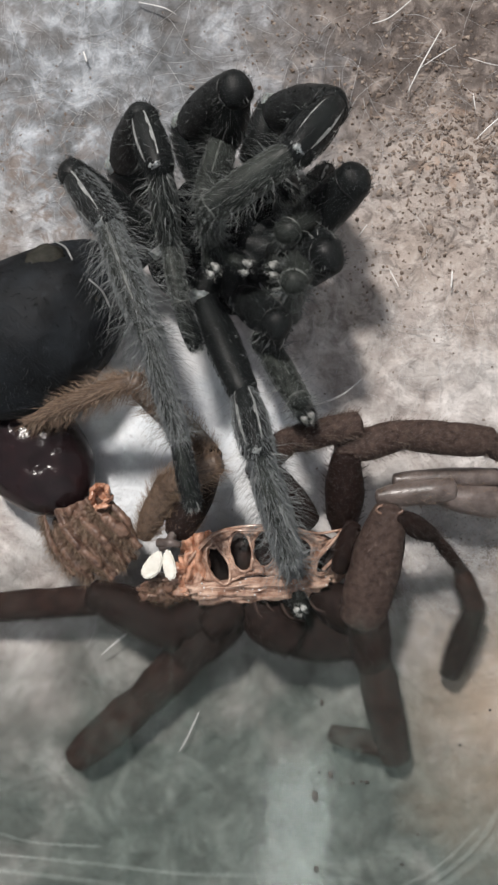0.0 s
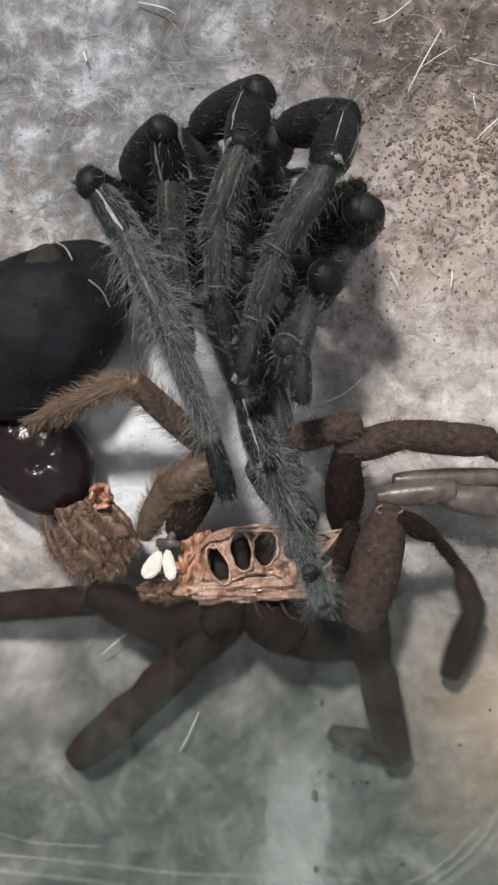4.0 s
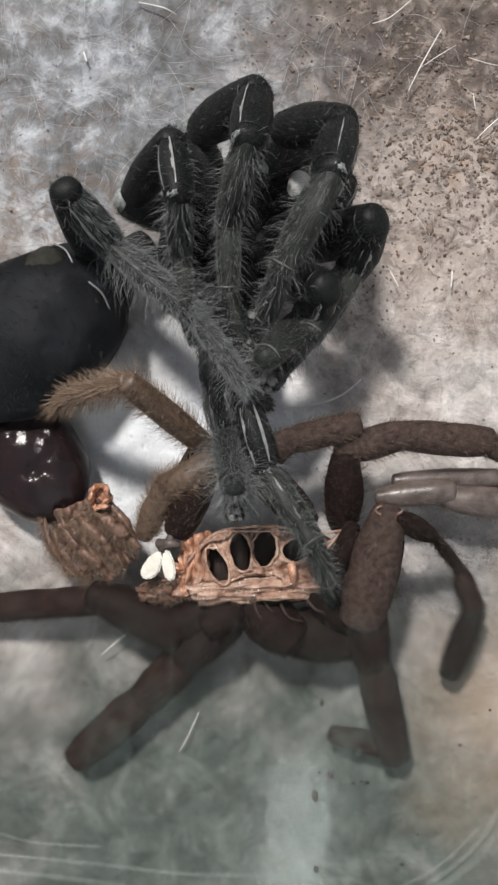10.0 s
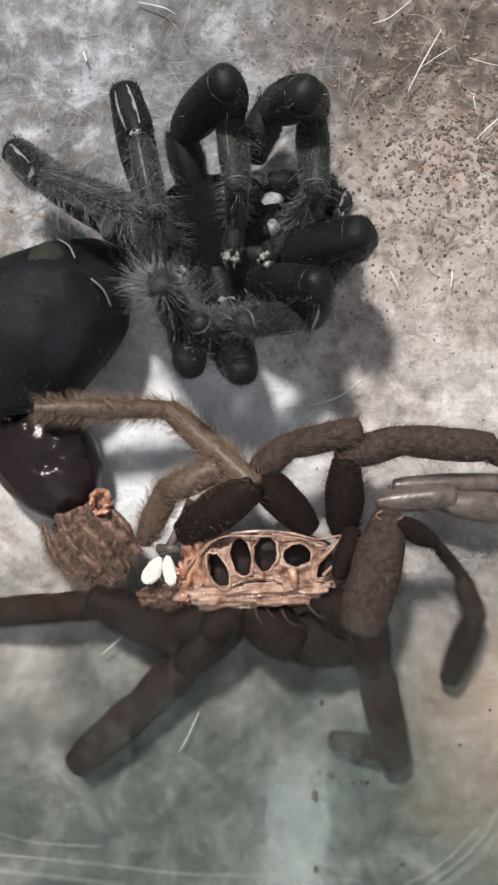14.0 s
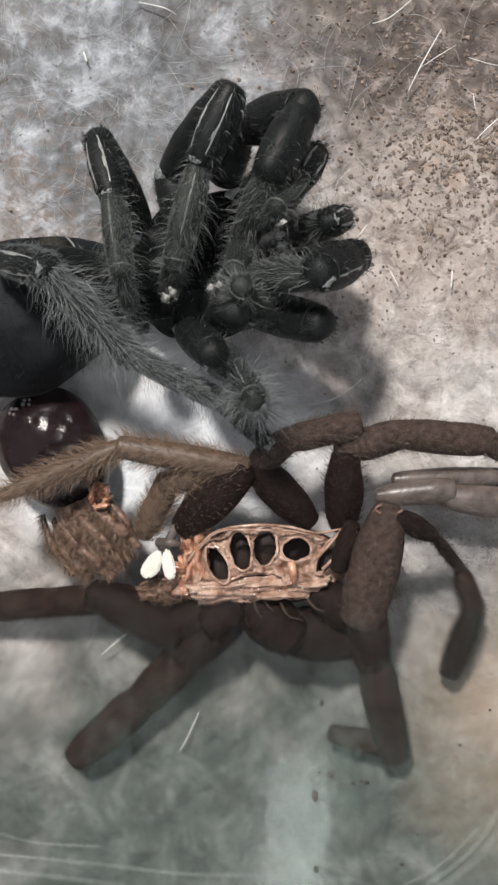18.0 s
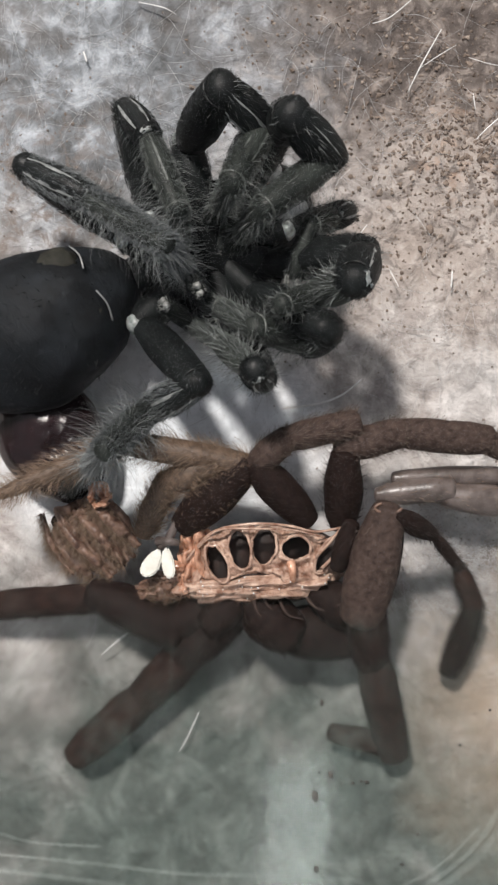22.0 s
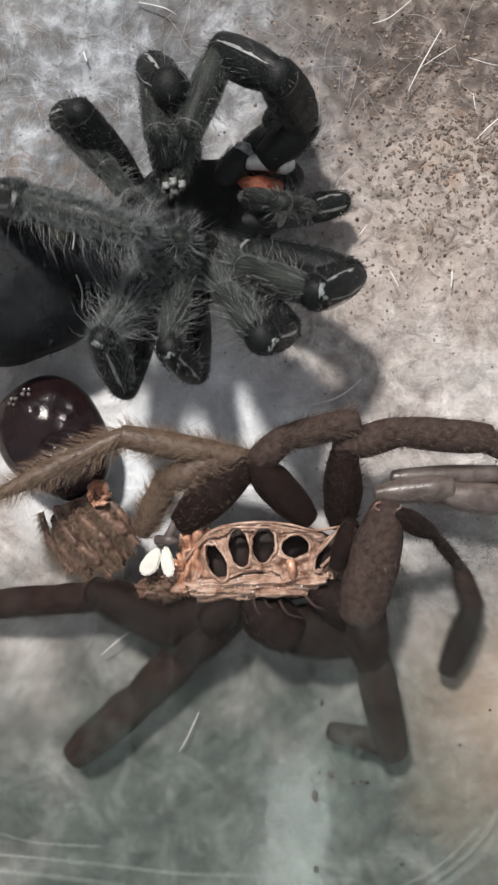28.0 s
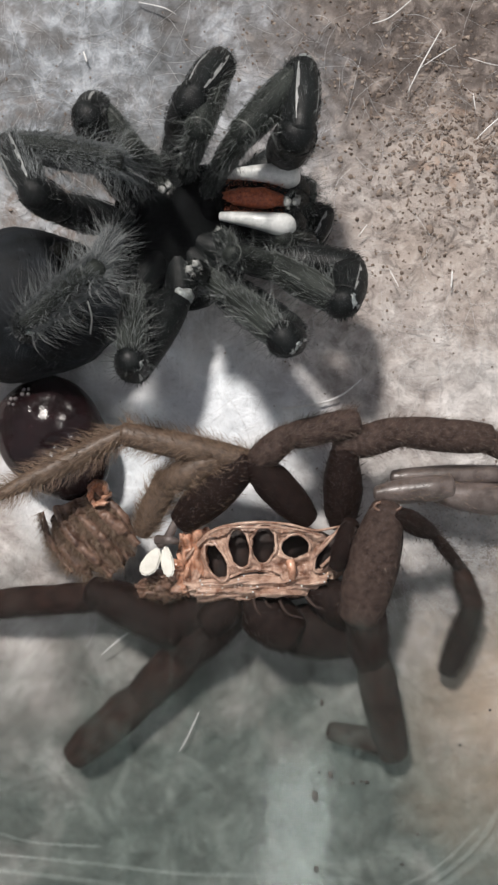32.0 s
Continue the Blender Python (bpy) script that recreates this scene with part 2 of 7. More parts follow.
# ---- shapes ----
def lathe(profile, sides=14, squash=1.0, bm=None, close=True):
    """Rings of (y, radius) along +Y."""
    bm = bm or bmesh.new()
    rings = []
    for y, r in profile:
        rings.append([bm.verts.new((r * math.cos(2 * math.pi * i / sides), y, r * squash * math.sin(2 * math.pi * i / sides)))
                      for i in range(sides)])
    for a, b in zip(rings, rings[1:]):
        for i in range(sides):
            bm.faces.new((a[i], b[i], b[(i + 1) % sides], a[(i + 1) % sides]))
    if close:
        bm.faces.new(rings[0])
        bm.faces.new(rings[-1][::-1])
    return bm


def limb_profile(length, r0, r1, r2):
    """A leg segment: short rounded ends, swollen in the middle, pinched towards its joints."""
    a, b = 0.42 * r0, 0.42 * r2
    out = [(-a * math.cos(q), r0 * 0.94 * math.sin(q)) for q in (0.15, 0.5, 0.9, 1.3)]
    for i in range(15):
        u = i / 14
        r = r0 + (r1 - r0) * math.sin(min(u / 0.5, 1) * math.pi / 2) if u < 0.5 else r1 + (r2 - r1) * ((u - 0.5) / 0.5) ** 1.6
        out.append((u * length, r * (1 - 0.07 * (2 * u - 1) ** 6)))
    return out + [(length + b * math.cos(q), r2 * 0.94 * math.sin(q)) for q in (1.3, 0.9, 0.5, 0.15)]


def radius_at(profile, y):
    for (a, ra), (b, rb) in zip(profile, profile[1:]):
        if a <= y <= b:
            return ra + (rb - ra) * (y - a) / max(b - a, 1e-9)
    return profile[-1][1]


def hair_mesh(profile, n, length, width, seed, squash=1.0, sweep=0.7):
    """n tapering bristles standing off a limb, leaning towards its tip."""
    rng = random.Random(seed)
    verts, faces = [], []
    low, top = profile[0][0], profile[-1][0]
    for _ in range(n):
        y = low + rng.uniform(0.02, 0.98) * (top - low)
        a = rng.uniform(0, 2 * math.pi)
        r = radius_at(profile, y) * 0.96
        out = Vector((math.cos(a), 0, math.sin(a) * squash))
        root = Vector((out.x * r, y, out.z * r))
        way = (out + Vector((rng.gauss(0, 0.2), sweep + rng.gauss(0, 0.3), rng.gauss(0, 0.2)))).normalized()
        ln = length * rng.uniform(0.35, 1.0)
        side = way.cross(Vector((rng.gauss(0, 1), rng.gauss(0, 1), rng.gauss(0, 1)))).normalized() * width
        bend = root + way * ln * 0.55
        tip = root + way * ln + Vector((0, ln * 0.25, 0))
        k = len(verts)
        verts += [root - side, root + side, bend + side * 0.6, bend - side * 0.6, tip]
        faces += [(k, k + 1, k + 2, k + 3), (k + 3, k + 2, k + 4)]
    return from_lists("setae", verts, faces)


def tube(points, radius, sides=6, taper=None, bm=None):
    """A swept tube through points; radius may be one number or one a point."""
    bm = bm or bmesh.new()
    rings = []
    for i, p in enumerate(points):
        d = (points[min(i + 1, len(points) - 1)] - points[max(i - 1, 0)]).normalized()
        u = d.cross(Vector((0.12, 0.2, 1))).normalized()
        v = d.cross(u)
        r = radius[i] if hasattr(radius, "__len__") else radius
        rings.append([bm.verts.new(p + (u * math.cos(2 * math.pi * k / sides) + v * math.sin(2 * math.pi * k / sides)) * r)
                      for k in range(sides)])
    for a, b in zip(rings, rings[1:]):
        for k in range(sides):
            bm.faces.new((a[k], a[(k + 1) % sides], b[(k + 1) % sides], b[k]))
    bm.faces.new(rings[0][::-1])
    bm.faces.new(rings[-1])
    return bm


def smooth_line(points, steps=6):
    """Catmull-Rom through a few points."""
    out = []
    pts = [points[0]] + list(points) + [points[-1]]
    for a, b, c, d in zip(pts, pts[1:], pts[2:], pts[3:]):
        for i in range(steps):
            s = i / steps
            out.append(0.5 * ((2 * b) + (c - a) * s + (2 * a - 5 * b + 4 * c - d) * s * s + (3 * b - a - 3 * c + d) * s ** 3))
    out.append(points[-1])
    return out


def lump(bm, at, radii, seed=0, rough=0.0, detail=3, turn=0.0):
    """A rounded body with an uneven skin."""
    made = bmesh.ops.create_icosphere(bm, subdivisions=detail, radius=1.0)["verts"]
    spin = Matrix.Rotation(turn, 3, "Z")
    for v in made:
        k = 1 + rough * noise.noise(v.co * 2.3 + Vector((seed, seed * 0.7, 0)))
        v.co = spin @ Vector((v.co.x * radii[0] * k, v.co.y * radii[1] * k, v.co.z * radii[2] * k)) + Vector(at)
    return bm


# ---- the tub and its floor ----
def ground_height(x, y):
    v = Vector((x, y, 0))
    return 0.0016 * noise.noise(v * 45) + 0.0008 * noise.noise(v * 160) + 0.00035 * noise.noise(v * 520) - 0.0006


def build_ground():
    xs = sorted({round(x, 5) for x in [*np.linspace(-0.16, -0.06, 14), *np.linspace(-0.06, 0.06, 170), *np.linspace(0.06, 0.16, 14)]})
    ys = sorted({round(y, 5) for y in [*np.linspace(-0.18, -0.1, 12), *np.linspace(-0.1, 0.1, 270), *np.linspace(0.1, 0.18, 12)]})
    verts, faces = [], []
    for y in ys:
        for x in xs:
            verts.append((x, y, ground_height(x, y)))
    w = len(xs)
    for j in range(len(ys) - 1):
        for i in range(w - 1):
            faces.append((j * w + i, j * w + i + 1, (j + 1) * w + i + 1, (j + 1) * w + i))
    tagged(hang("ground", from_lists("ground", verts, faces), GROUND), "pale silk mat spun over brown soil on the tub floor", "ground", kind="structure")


def wall(name, size, at):
    bm = bmesh.new()
    bmesh.ops.create_cube(bm, size=1)
    for v in bm.verts:
        v.co = Vector((v.co.x * size[0], v.co.y * size[1], v.co.z * size[2])) + Vector(at)
    bmesh.ops.bevel(bm, geom=bm.edges[:], offset=0.001, segments=1, affect="EDGES")
    tagged(part(name, bm, PLASTIC, smooth=False), "plain grey-green plastic tub wall", "wall", kind="structure")


build_ground()
wall("wall_north", (0.324, 0.004, 0.062), (0, 0.181, 0.028))
wall("wall_south", (0.324, 0.004, 0.062), (0, -0.181, 0.028))
wall("wall_west", (0.004, 0.358, 0.062), (-0.161, 0, 0.028))
wall("wall_east", (0.004, 0.358, 0.062), (0.161, 0, 0.028))


def build_lid():
    bm = bmesh.new()
    bmesh.ops.create_cube(bm, size=1)
    for v in bm.verts:
        v.co = Vector((v.co.x * 0.322, v.co.y * 0.362, 0.0605 + v.co.z * 0.001))
    ob = part("lid", bm, LID, smooth=False)
    ob.visible_shadow = False
    tagged(ob, "clear plastic tub lid fogged over its near half", "lid", kind="structure")
    return ob


build_lid()


# ---- the spider: a black tarantula on its back, legs folded over its breast ----
SEGMENTS = ("coxa", "femur", "patella", "tibia", "metatarsus", "tarsus")
LEG_KINDS = {
    "hind": ((85, 200, 120, 180, 155, 95), (32, 29, 27, 23, 16.5, 13.5)),
    "third": ((85, 180, 100, 135, 100, 72), (32, 29, 25, 21, 15.5, 13.5)),
    "second": ((85, 195, 105, 140, 102, 74), (33, 34, 30, 25, 18.5, 15.5)),
    "first": ((85, 200, 110, 145, 104, 75), (33, 35, 32, 26, 19, 16)),
    "palp": ((75, 130, 75, 95, 0, 80), (27, 25, 23, 20, 0, 16.5)),
}
MM = 1e-4


def stripe_mesh(profile, offsets, start, end, width):
    """Thin pale lines that follow the back of a segment."""
    bm = bmesh.new()
    top = profile[-1][0]
    for off in offsets:
        rows = []
        for i in range(13):
            s = start + (end - start) * i / 12
            y = s * top
            r = radius_at(profile, y) + 0.00006
            w = width * math.sin(math.pi * (0.06 + 0.88 * i / 12)) ** 0.6
            rows.append([bm.verts.new((r * math.sin(off + d * w / r), y, r * math.cos(off + d * w / r))) for d in (-1, 0, 1)])
        for a, b in zip(rows, rows[1:]):
            for k in (0, 1):
                bm.faces.new((a[k], a[k + 1], b[k + 1], b[k]))
    return bm


LEG_SHAPE = {  # how each segment swells: base, fullest point, its place, tip
    "coxa": (0.85, 1.0, 0.5, 0.85), "femur": (0.66, 1.0, 0.48, 0.80), "patella": (0.74, 1.0, 0.55, 0.84),
    "tibia": (0.76, 1.0, 0.42, 0.80), "metatarsus": (0.84, 1.0, 0.40, 0.82), "tarsus": (0.86, 1.0, 0.60, 0.80)}


def segment_profile(name, length, r):
    base, full, at, tip = LEG_SHAPE[name]
    r0, r2 = base * r, tip * r
    out = [(-0.45 * r0 * math.cos(q), r0 * math.sin(q)) for q in (0.12, 0.5, 0.9, 1.25)]
    for i in range(15):
        u = i / 14
        if u < at:
            k = base + (full - base) * math.sin(u / at * math.pi / 2)
        else:
            k = tip + (full - tip) * math.cos((u - at) / (1 - at) * math.pi / 2) ** 0.8
        out.append((u * length, r * k))
    return out + [(length + 0.75 * r2 * math.cos(q), r2 * math.sin(q)) for q in (1.3, 1.0, 0.7, 0.4, 0.1)]


def segment_mesh(name, prof, seed):
    """A segment a little flat on its inner side, keeled on its back and uneven in its skin."""
    bm = lathe(prof, 18)
    for v in bm.verts:
        a = math.atan2(v.co.x, v.co.z)
        k = 1 + 0.05 * math.cos(2 * a) + 0.035 * math.cos(3 * a) + 0.05 * noise.noise(v.co * 420 + Vector((seed, 0, 0)))
        v.co.x *= k * 0.97
        v.co.z *= k
    return bm


def ring(prof, y, thick):
    """A thin raised collar round a segment."""
    r = radius_at(prof, y)
    pts = [Vector((r * math.cos(a), y, r * math.sin(a))) for a in [2 * math.pi * i / 18 for i in range(19)]]
    return tube(pts, thick, 5)


def build_leg(kind, spider, seed):
    lengths, radii = LEG_KINDS[kind]
    made = []
    for k, name in enumerate(SEGMENTS):
        ln, r = lengths[k] * MM, radii[k] * MM
        if not ln:
            continue
        prof = segment_profile(name, ln, r)
        seg = part(name, segment_mesh(name, prof, seed * 7 + k), CUTICLE if name in ("coxa", "femur", "patella") else SHIN, spider)
        hairs = {"coxa": 40, "femur": 90, "patella": 90, "tibia": 190, "metatarsus": 150, "tarsus": 120}[name]
        long = {"coxa": 12, "femur": 16, "patella": 24, "tibia": 42, "metatarsus": 32, "tarsus": 11}[name]
        if kind == "hind" and name in ("tibia", "metatarsus"):
            long, hairs = long * 1.75, int(hairs * 2.0)
        fur = hang("setae", hair_mesh(prof, int(hairs * 1.5), long * MM, 0.000034 if name in ("tibia", "metatarsus") else 0.00004, seed * 10 + k, 1.0, 0.5), SETAE_PALE if kind == "hind" else SETAE, seg, "fine grey bristles", False)
        fur["kind"] = "stuff"
        # a short nap of down gives the soft grey bloom
        nap = hang("nap", hair_mesh(prof, hairs * (26 if name in ("femur", "patella", "coxa") else 14), (17 if kind == "hind" and k > 1 else 9) * MM, 0.00004, seed * 10 + k + 5, 1.0, 2.6),
                   BLOOM_PALE if kind == "hind" and name in ("patella", "tibia", "metatarsus") else BLOOM if name in ("tibia", "metatarsus") else NAP, seg, "short dark nap", False)
        nap["kind"] = "stuff"
        if name in ("femur", "patella", "tibia", "metatarsus"):
            offs, a, b, w = {"femur": ((0.25,), 0.30, 0.96, 2.2), "patella": ((-0.55, 0.5), 0.06, 0.82, 2.6), "tibia": ((0.35, -0.45), 0.05, 0.66, 1.8),
                             "metatarsus": ((0.0,), 0.1, 0.6, 1.4)}[name]
            for off in offs:
                part("stripe", stripe_mesh(prof, (off,), a, b, w * MM), STRIPE if name in ("femur", "patella") else STRIPE_DULL, seg, "thin pale line")
        if name in ("tibia", "metatarsus"):
            part("joint_ring", ring(prof, ln * 0.985, 2.0 * MM), STRIPE_DULL, seg, "thin pale joint ring")
        if name in ("femur", "patella"):
            part("joint_ring", ring(prof, ln * 0.96, 1.2 * MM), GLOSS, seg, "glossy black joint collar")
        if name in ("patella", "coxa"):
            # soft pale skin shows where the joint bends
            bm = bmesh.new()
            if name == "patella":
                lump(bm, (0, ln + 0.16 * r, 0.62 * r), (0.40 * r, 0.30 * r, 0.20 * r), seed, 0.5, 3)
            else:
                lump(bm, (0, ln + 0.35 * r, 0.36 * r), (0.62 * r, 0.50 * r, 0.56 * r), seed, 0.2, 3)
            part("joint_membrane", bm, MEMBRANE, seg, "ivory joint skin")
        if name == "tarsus":
            bm = bmesh.new()
            for s in (-1, 1):
                for d in (0.25, 0.6):
                    lump(bm, (s * r * 0.42, ln + d * r, r * (0.25 - 0.5 * d)), (r * 0.38, r * 0.42, r * 0.40), seed + d, 0.7, 2)
            tuft = part("claw_tuft", bm, TUFT, seg, "pale grey claw tuft")
            tuft_hair = hang("setae", hair_mesh([(ln + 0.1 * r, 0.75 * r), (ln + 0.9 * r, 0.5 * r)], 70, 9 * MM, 0.00004, seed * 10 + 9, 1.0, 0.8), TUFT, tuft, "short pale bristles", False)
            tuft_hair["kind"] = "stuff"
        made.append(seg)
    return made


def build_spider():
    spider = new("tarantula")
    tagged(spider, "black tarantula lying on its back beside its shed skin", "spider")
    bm = bmesh.new()
    lump(bm, (0.0006, 0, 0.0074), (0.0136, 0.0122, 0.0066), 3, 0.10, 4)
    prosoma = part("prosoma", bm, BREAST, spider)
    bm = bmesh.new()
    lump(bm, (-0.0005, 0, 0.0122), (0.0068, 0.0052, 0.0018), 8, 0.08, 3)
    part("sternum", bm, BREAST, prosoma, "matt black breastplate")
    bm = bmesh.new()
    lump(bm, (0.0066, 0, 0.0128), (0.0016, 0.0022, 0.0014), 5, 0.1, 2)
    part("labium", bm, BREAST, prosoma)
    # jaws: a dark base with soft white fangs and a red fringe between, along their own +X
    bm = bmesh.new()
    lump(bm, (0.0005, 0, 0.0085), (0.0070, 0.0058, 0.0055), 12, 0.12, 4)
    jaws = part("jaw_base", bm, BREAST, spider)
    for s in (-1, 1):
        bm = bmesh.new()
        lump(bm, (0.0050, s * 0.0026, 0.0105), (0.0036, 0.0027, 0.0042), 11 + s, 0.12, 3)
        part("chelicera", bm, CUTICLE, jaws)
        line = smooth_line([Vector((0.0052, s * 0.0036, 0.0122)), Vector((0.0046, s * 0.0039, 0.0148)), Vector((0.0006, s * 0.0037, 0.0156)),
                            Vector((-0.0052, s * 0.0033, 0.0146))], 5)
        n = len(line) - 1
        part("fang", tube(line, [0.0023 * min(1.0, 0.45 + 2.2 * i / n) * (1 - 0.72 * (i / n) ** 1.3) for i in range(n + 1)], 12), FANG_WHITE, jaws, "soft white fang")
        prof = limb_profile(0.0090, 0.0010, 0.0013, 0.0010)
        fringe = hang("mouth_fringe", hair_mesh(prof, 420, 0.0006, 0.00007, 50 + s, 1, 0.3), RED_FRINGE, jaws, "rusty red bristles", False)
        fringe.matrix_local = Matrix.Translation((-0.0045, s * 0.0013, 0.0150)) @ Matrix.Rotation(radians(-90), 4, "Z")
        fringe["kind"] = "stuff"
    bm = bmesh.new()
    lump(bm, (0.0, 0, 0.0146), (0.0050, 0.0016, 0.0014), 4, 0.25, 3)
    part("mouth_pad", bm, RED_FRINGE, jaws, "rusty red pad")
    # abdomen, long axis along its own +X
    bm = bmesh.new()
    made = bmesh.ops.create_icosphere(bm, subdivisions=5, radius=1.0)["verts"]
    for v in made:
        k = 1 + 0.05 * noise.noise(v.co * 2.2) + 0.015 * noise.noise(v.co * 9)
        taper = 1 - 0.16 * max(v.co.x, 0) - 0.10 * max(-v.co.x, 0)
        fold = 0.012 * math.sin(v.co.x * 16) * max(0, v.co.x) * max(0, v.co.z)
        v.co = Vector((v.co.x * 0.0185 * k, v.co.y * 0.0128 * k * taper, 0.0108 + v.co.z * 0.0104 * k * taper + fold * 0.03))
    abdomen = part("abdomen", bm, ABDOMEN, spider, "large matt black abdomen")
    prof = [(s * 0.034, 0.0122 * math.sqrt(max(0.0, 1 - (2 * s - 1) ** 2)) + 0.0002) for s in [i / 20 for i in range(21)]]
    down = hang("abdomen_setae", hair_mesh(prof, 1300, 0.0016, 0.00006, 77, 0.85, 0.3), NAP, abdomen, "short black bristles", False)
    down.matrix_local = Matrix.Translation((0.017, 0, 0.0108)) @ Matrix.Rotation(radians(90), 4, "Z")
    down["kind"] = "stuff"
    for y in (-1, 1):
        bm = bmesh.new()
        lump(bm, (0.0082, y * 0.0050 + 0.001, 0.0166), (0.0036, 0.0028, 0.0016), 5 + y, 0.3, 3)
        part("book_lung", bm, LUNG, abdomen, "dull grey-green lung patch")
        part("lung_fold", tube(smooth_line([Vector((0.0122, y * 0.0020 + 0.001, 0.0190)), Vector((0.0126, y * 0.0045 + 0.001, 0.0180)),
                                            Vector((0.0118, y * 0.0070 + 0.001, 0.0158))]), 0.00014), STRIPE, abdomen, "pale skin fold")
        part("spinneret", lathe(limb_profile(0.0055, 0.0011, 0.0013, 0.0007), 8), SHIN, abdomen).matrix_local = \
            Matrix.Translation((-0.0165, y * 0.0018, 0.0125)) @ Matrix.Rotation(radians(90 + y * 12), 4, "Z")
    part("pedicel", lathe(limb_profile(0.008, 0.0028, 0.0032, 0.0028), 12), CUTICLE, abdomen).matrix_local = \
        Matrix.Translation((0.0155, 0, 0.0095)) @ Matrix.Rotation(radians(-90), 4, "Z")
    kinds = dict(a="hind", b="third", c="second", d="first", q="palp", p="palp", e="first", f="second", g="third", h="hind")
    legs = {key: build_leg(kind, spider, i) for i, (key, kind) in enumerate(kinds.items())}
    return spider, prosoma, jaws, abdomen, legs


SPIDER, PROSOMA, JAWS, BELLY, LEGS = build_spider()


# ---- the shed skin ----
def shell_limb(name, parent, a, b, r0, r1, r2, material, hairs=90, hair=14, seed=0, origin=None):
    """One empty leg segment from a to b."""
    prof = limb_profile((b - a).length, r0 * MM, r1 * MM, r2 * MM)
    bm = lathe(prof, 16, 0.9)
    for v in bm.verts:
        # dented and slightly crumpled, as an empty shell is
        k = 1 + 0.09 * noise.noise(v.co * 260 + Vector((seed, 0, 0))) + 0.04 * noise.noise(v.co * 900 + Vector((0, seed, 0)))
        v.co.x *= k
        v.co.z *= k
    ob = part(name, bm, material, parent)
    d = (b - a).normalized()
    x = d.cross(Vector((0.05, 0.05, 1))).normalized()
    ob.matrix_local = Matrix.Translation(a - (origin or Vector())) @ Matrix((x, d, x.cross(d))).transposed().to_4x4()
    if hairs:
        fur = hang("shell_setae", hair_mesh(prof, hairs * 4, hair * MM, 0.00004, seed + 300), SHELL_HAIR_DARK if material in (SHELL_DARK, SHELL_DUSK) else SHELL_HAIR_MID if material is SHELL else SHELL_HAIR, ob, "short brown bristles", False)
        fur["kind"] = "stuff"
    return ob


def ring_points(px, py, rx, ry, lean, z, n=18, wob=0.07, seed=0):
    out = []
    for i in range(n):
        a = 2 * math.pi * i / n
        k = 1 + wob * noise.noise(Vector((math.cos(a) * 2 + seed, math.sin(a) * 2, seed)))
        x, y = rx * k * math.cos(a), ry * k * math.sin(a)
        x, y = x * math.cos(lean) - y * math.sin(lean), x * math.sin(lean) + y * math.cos(lean)
        out.append(P(px + x, py + y, z + 0.6 * math.sin(a + seed)))
    return out


SKIN_AT = P(450, 1000)


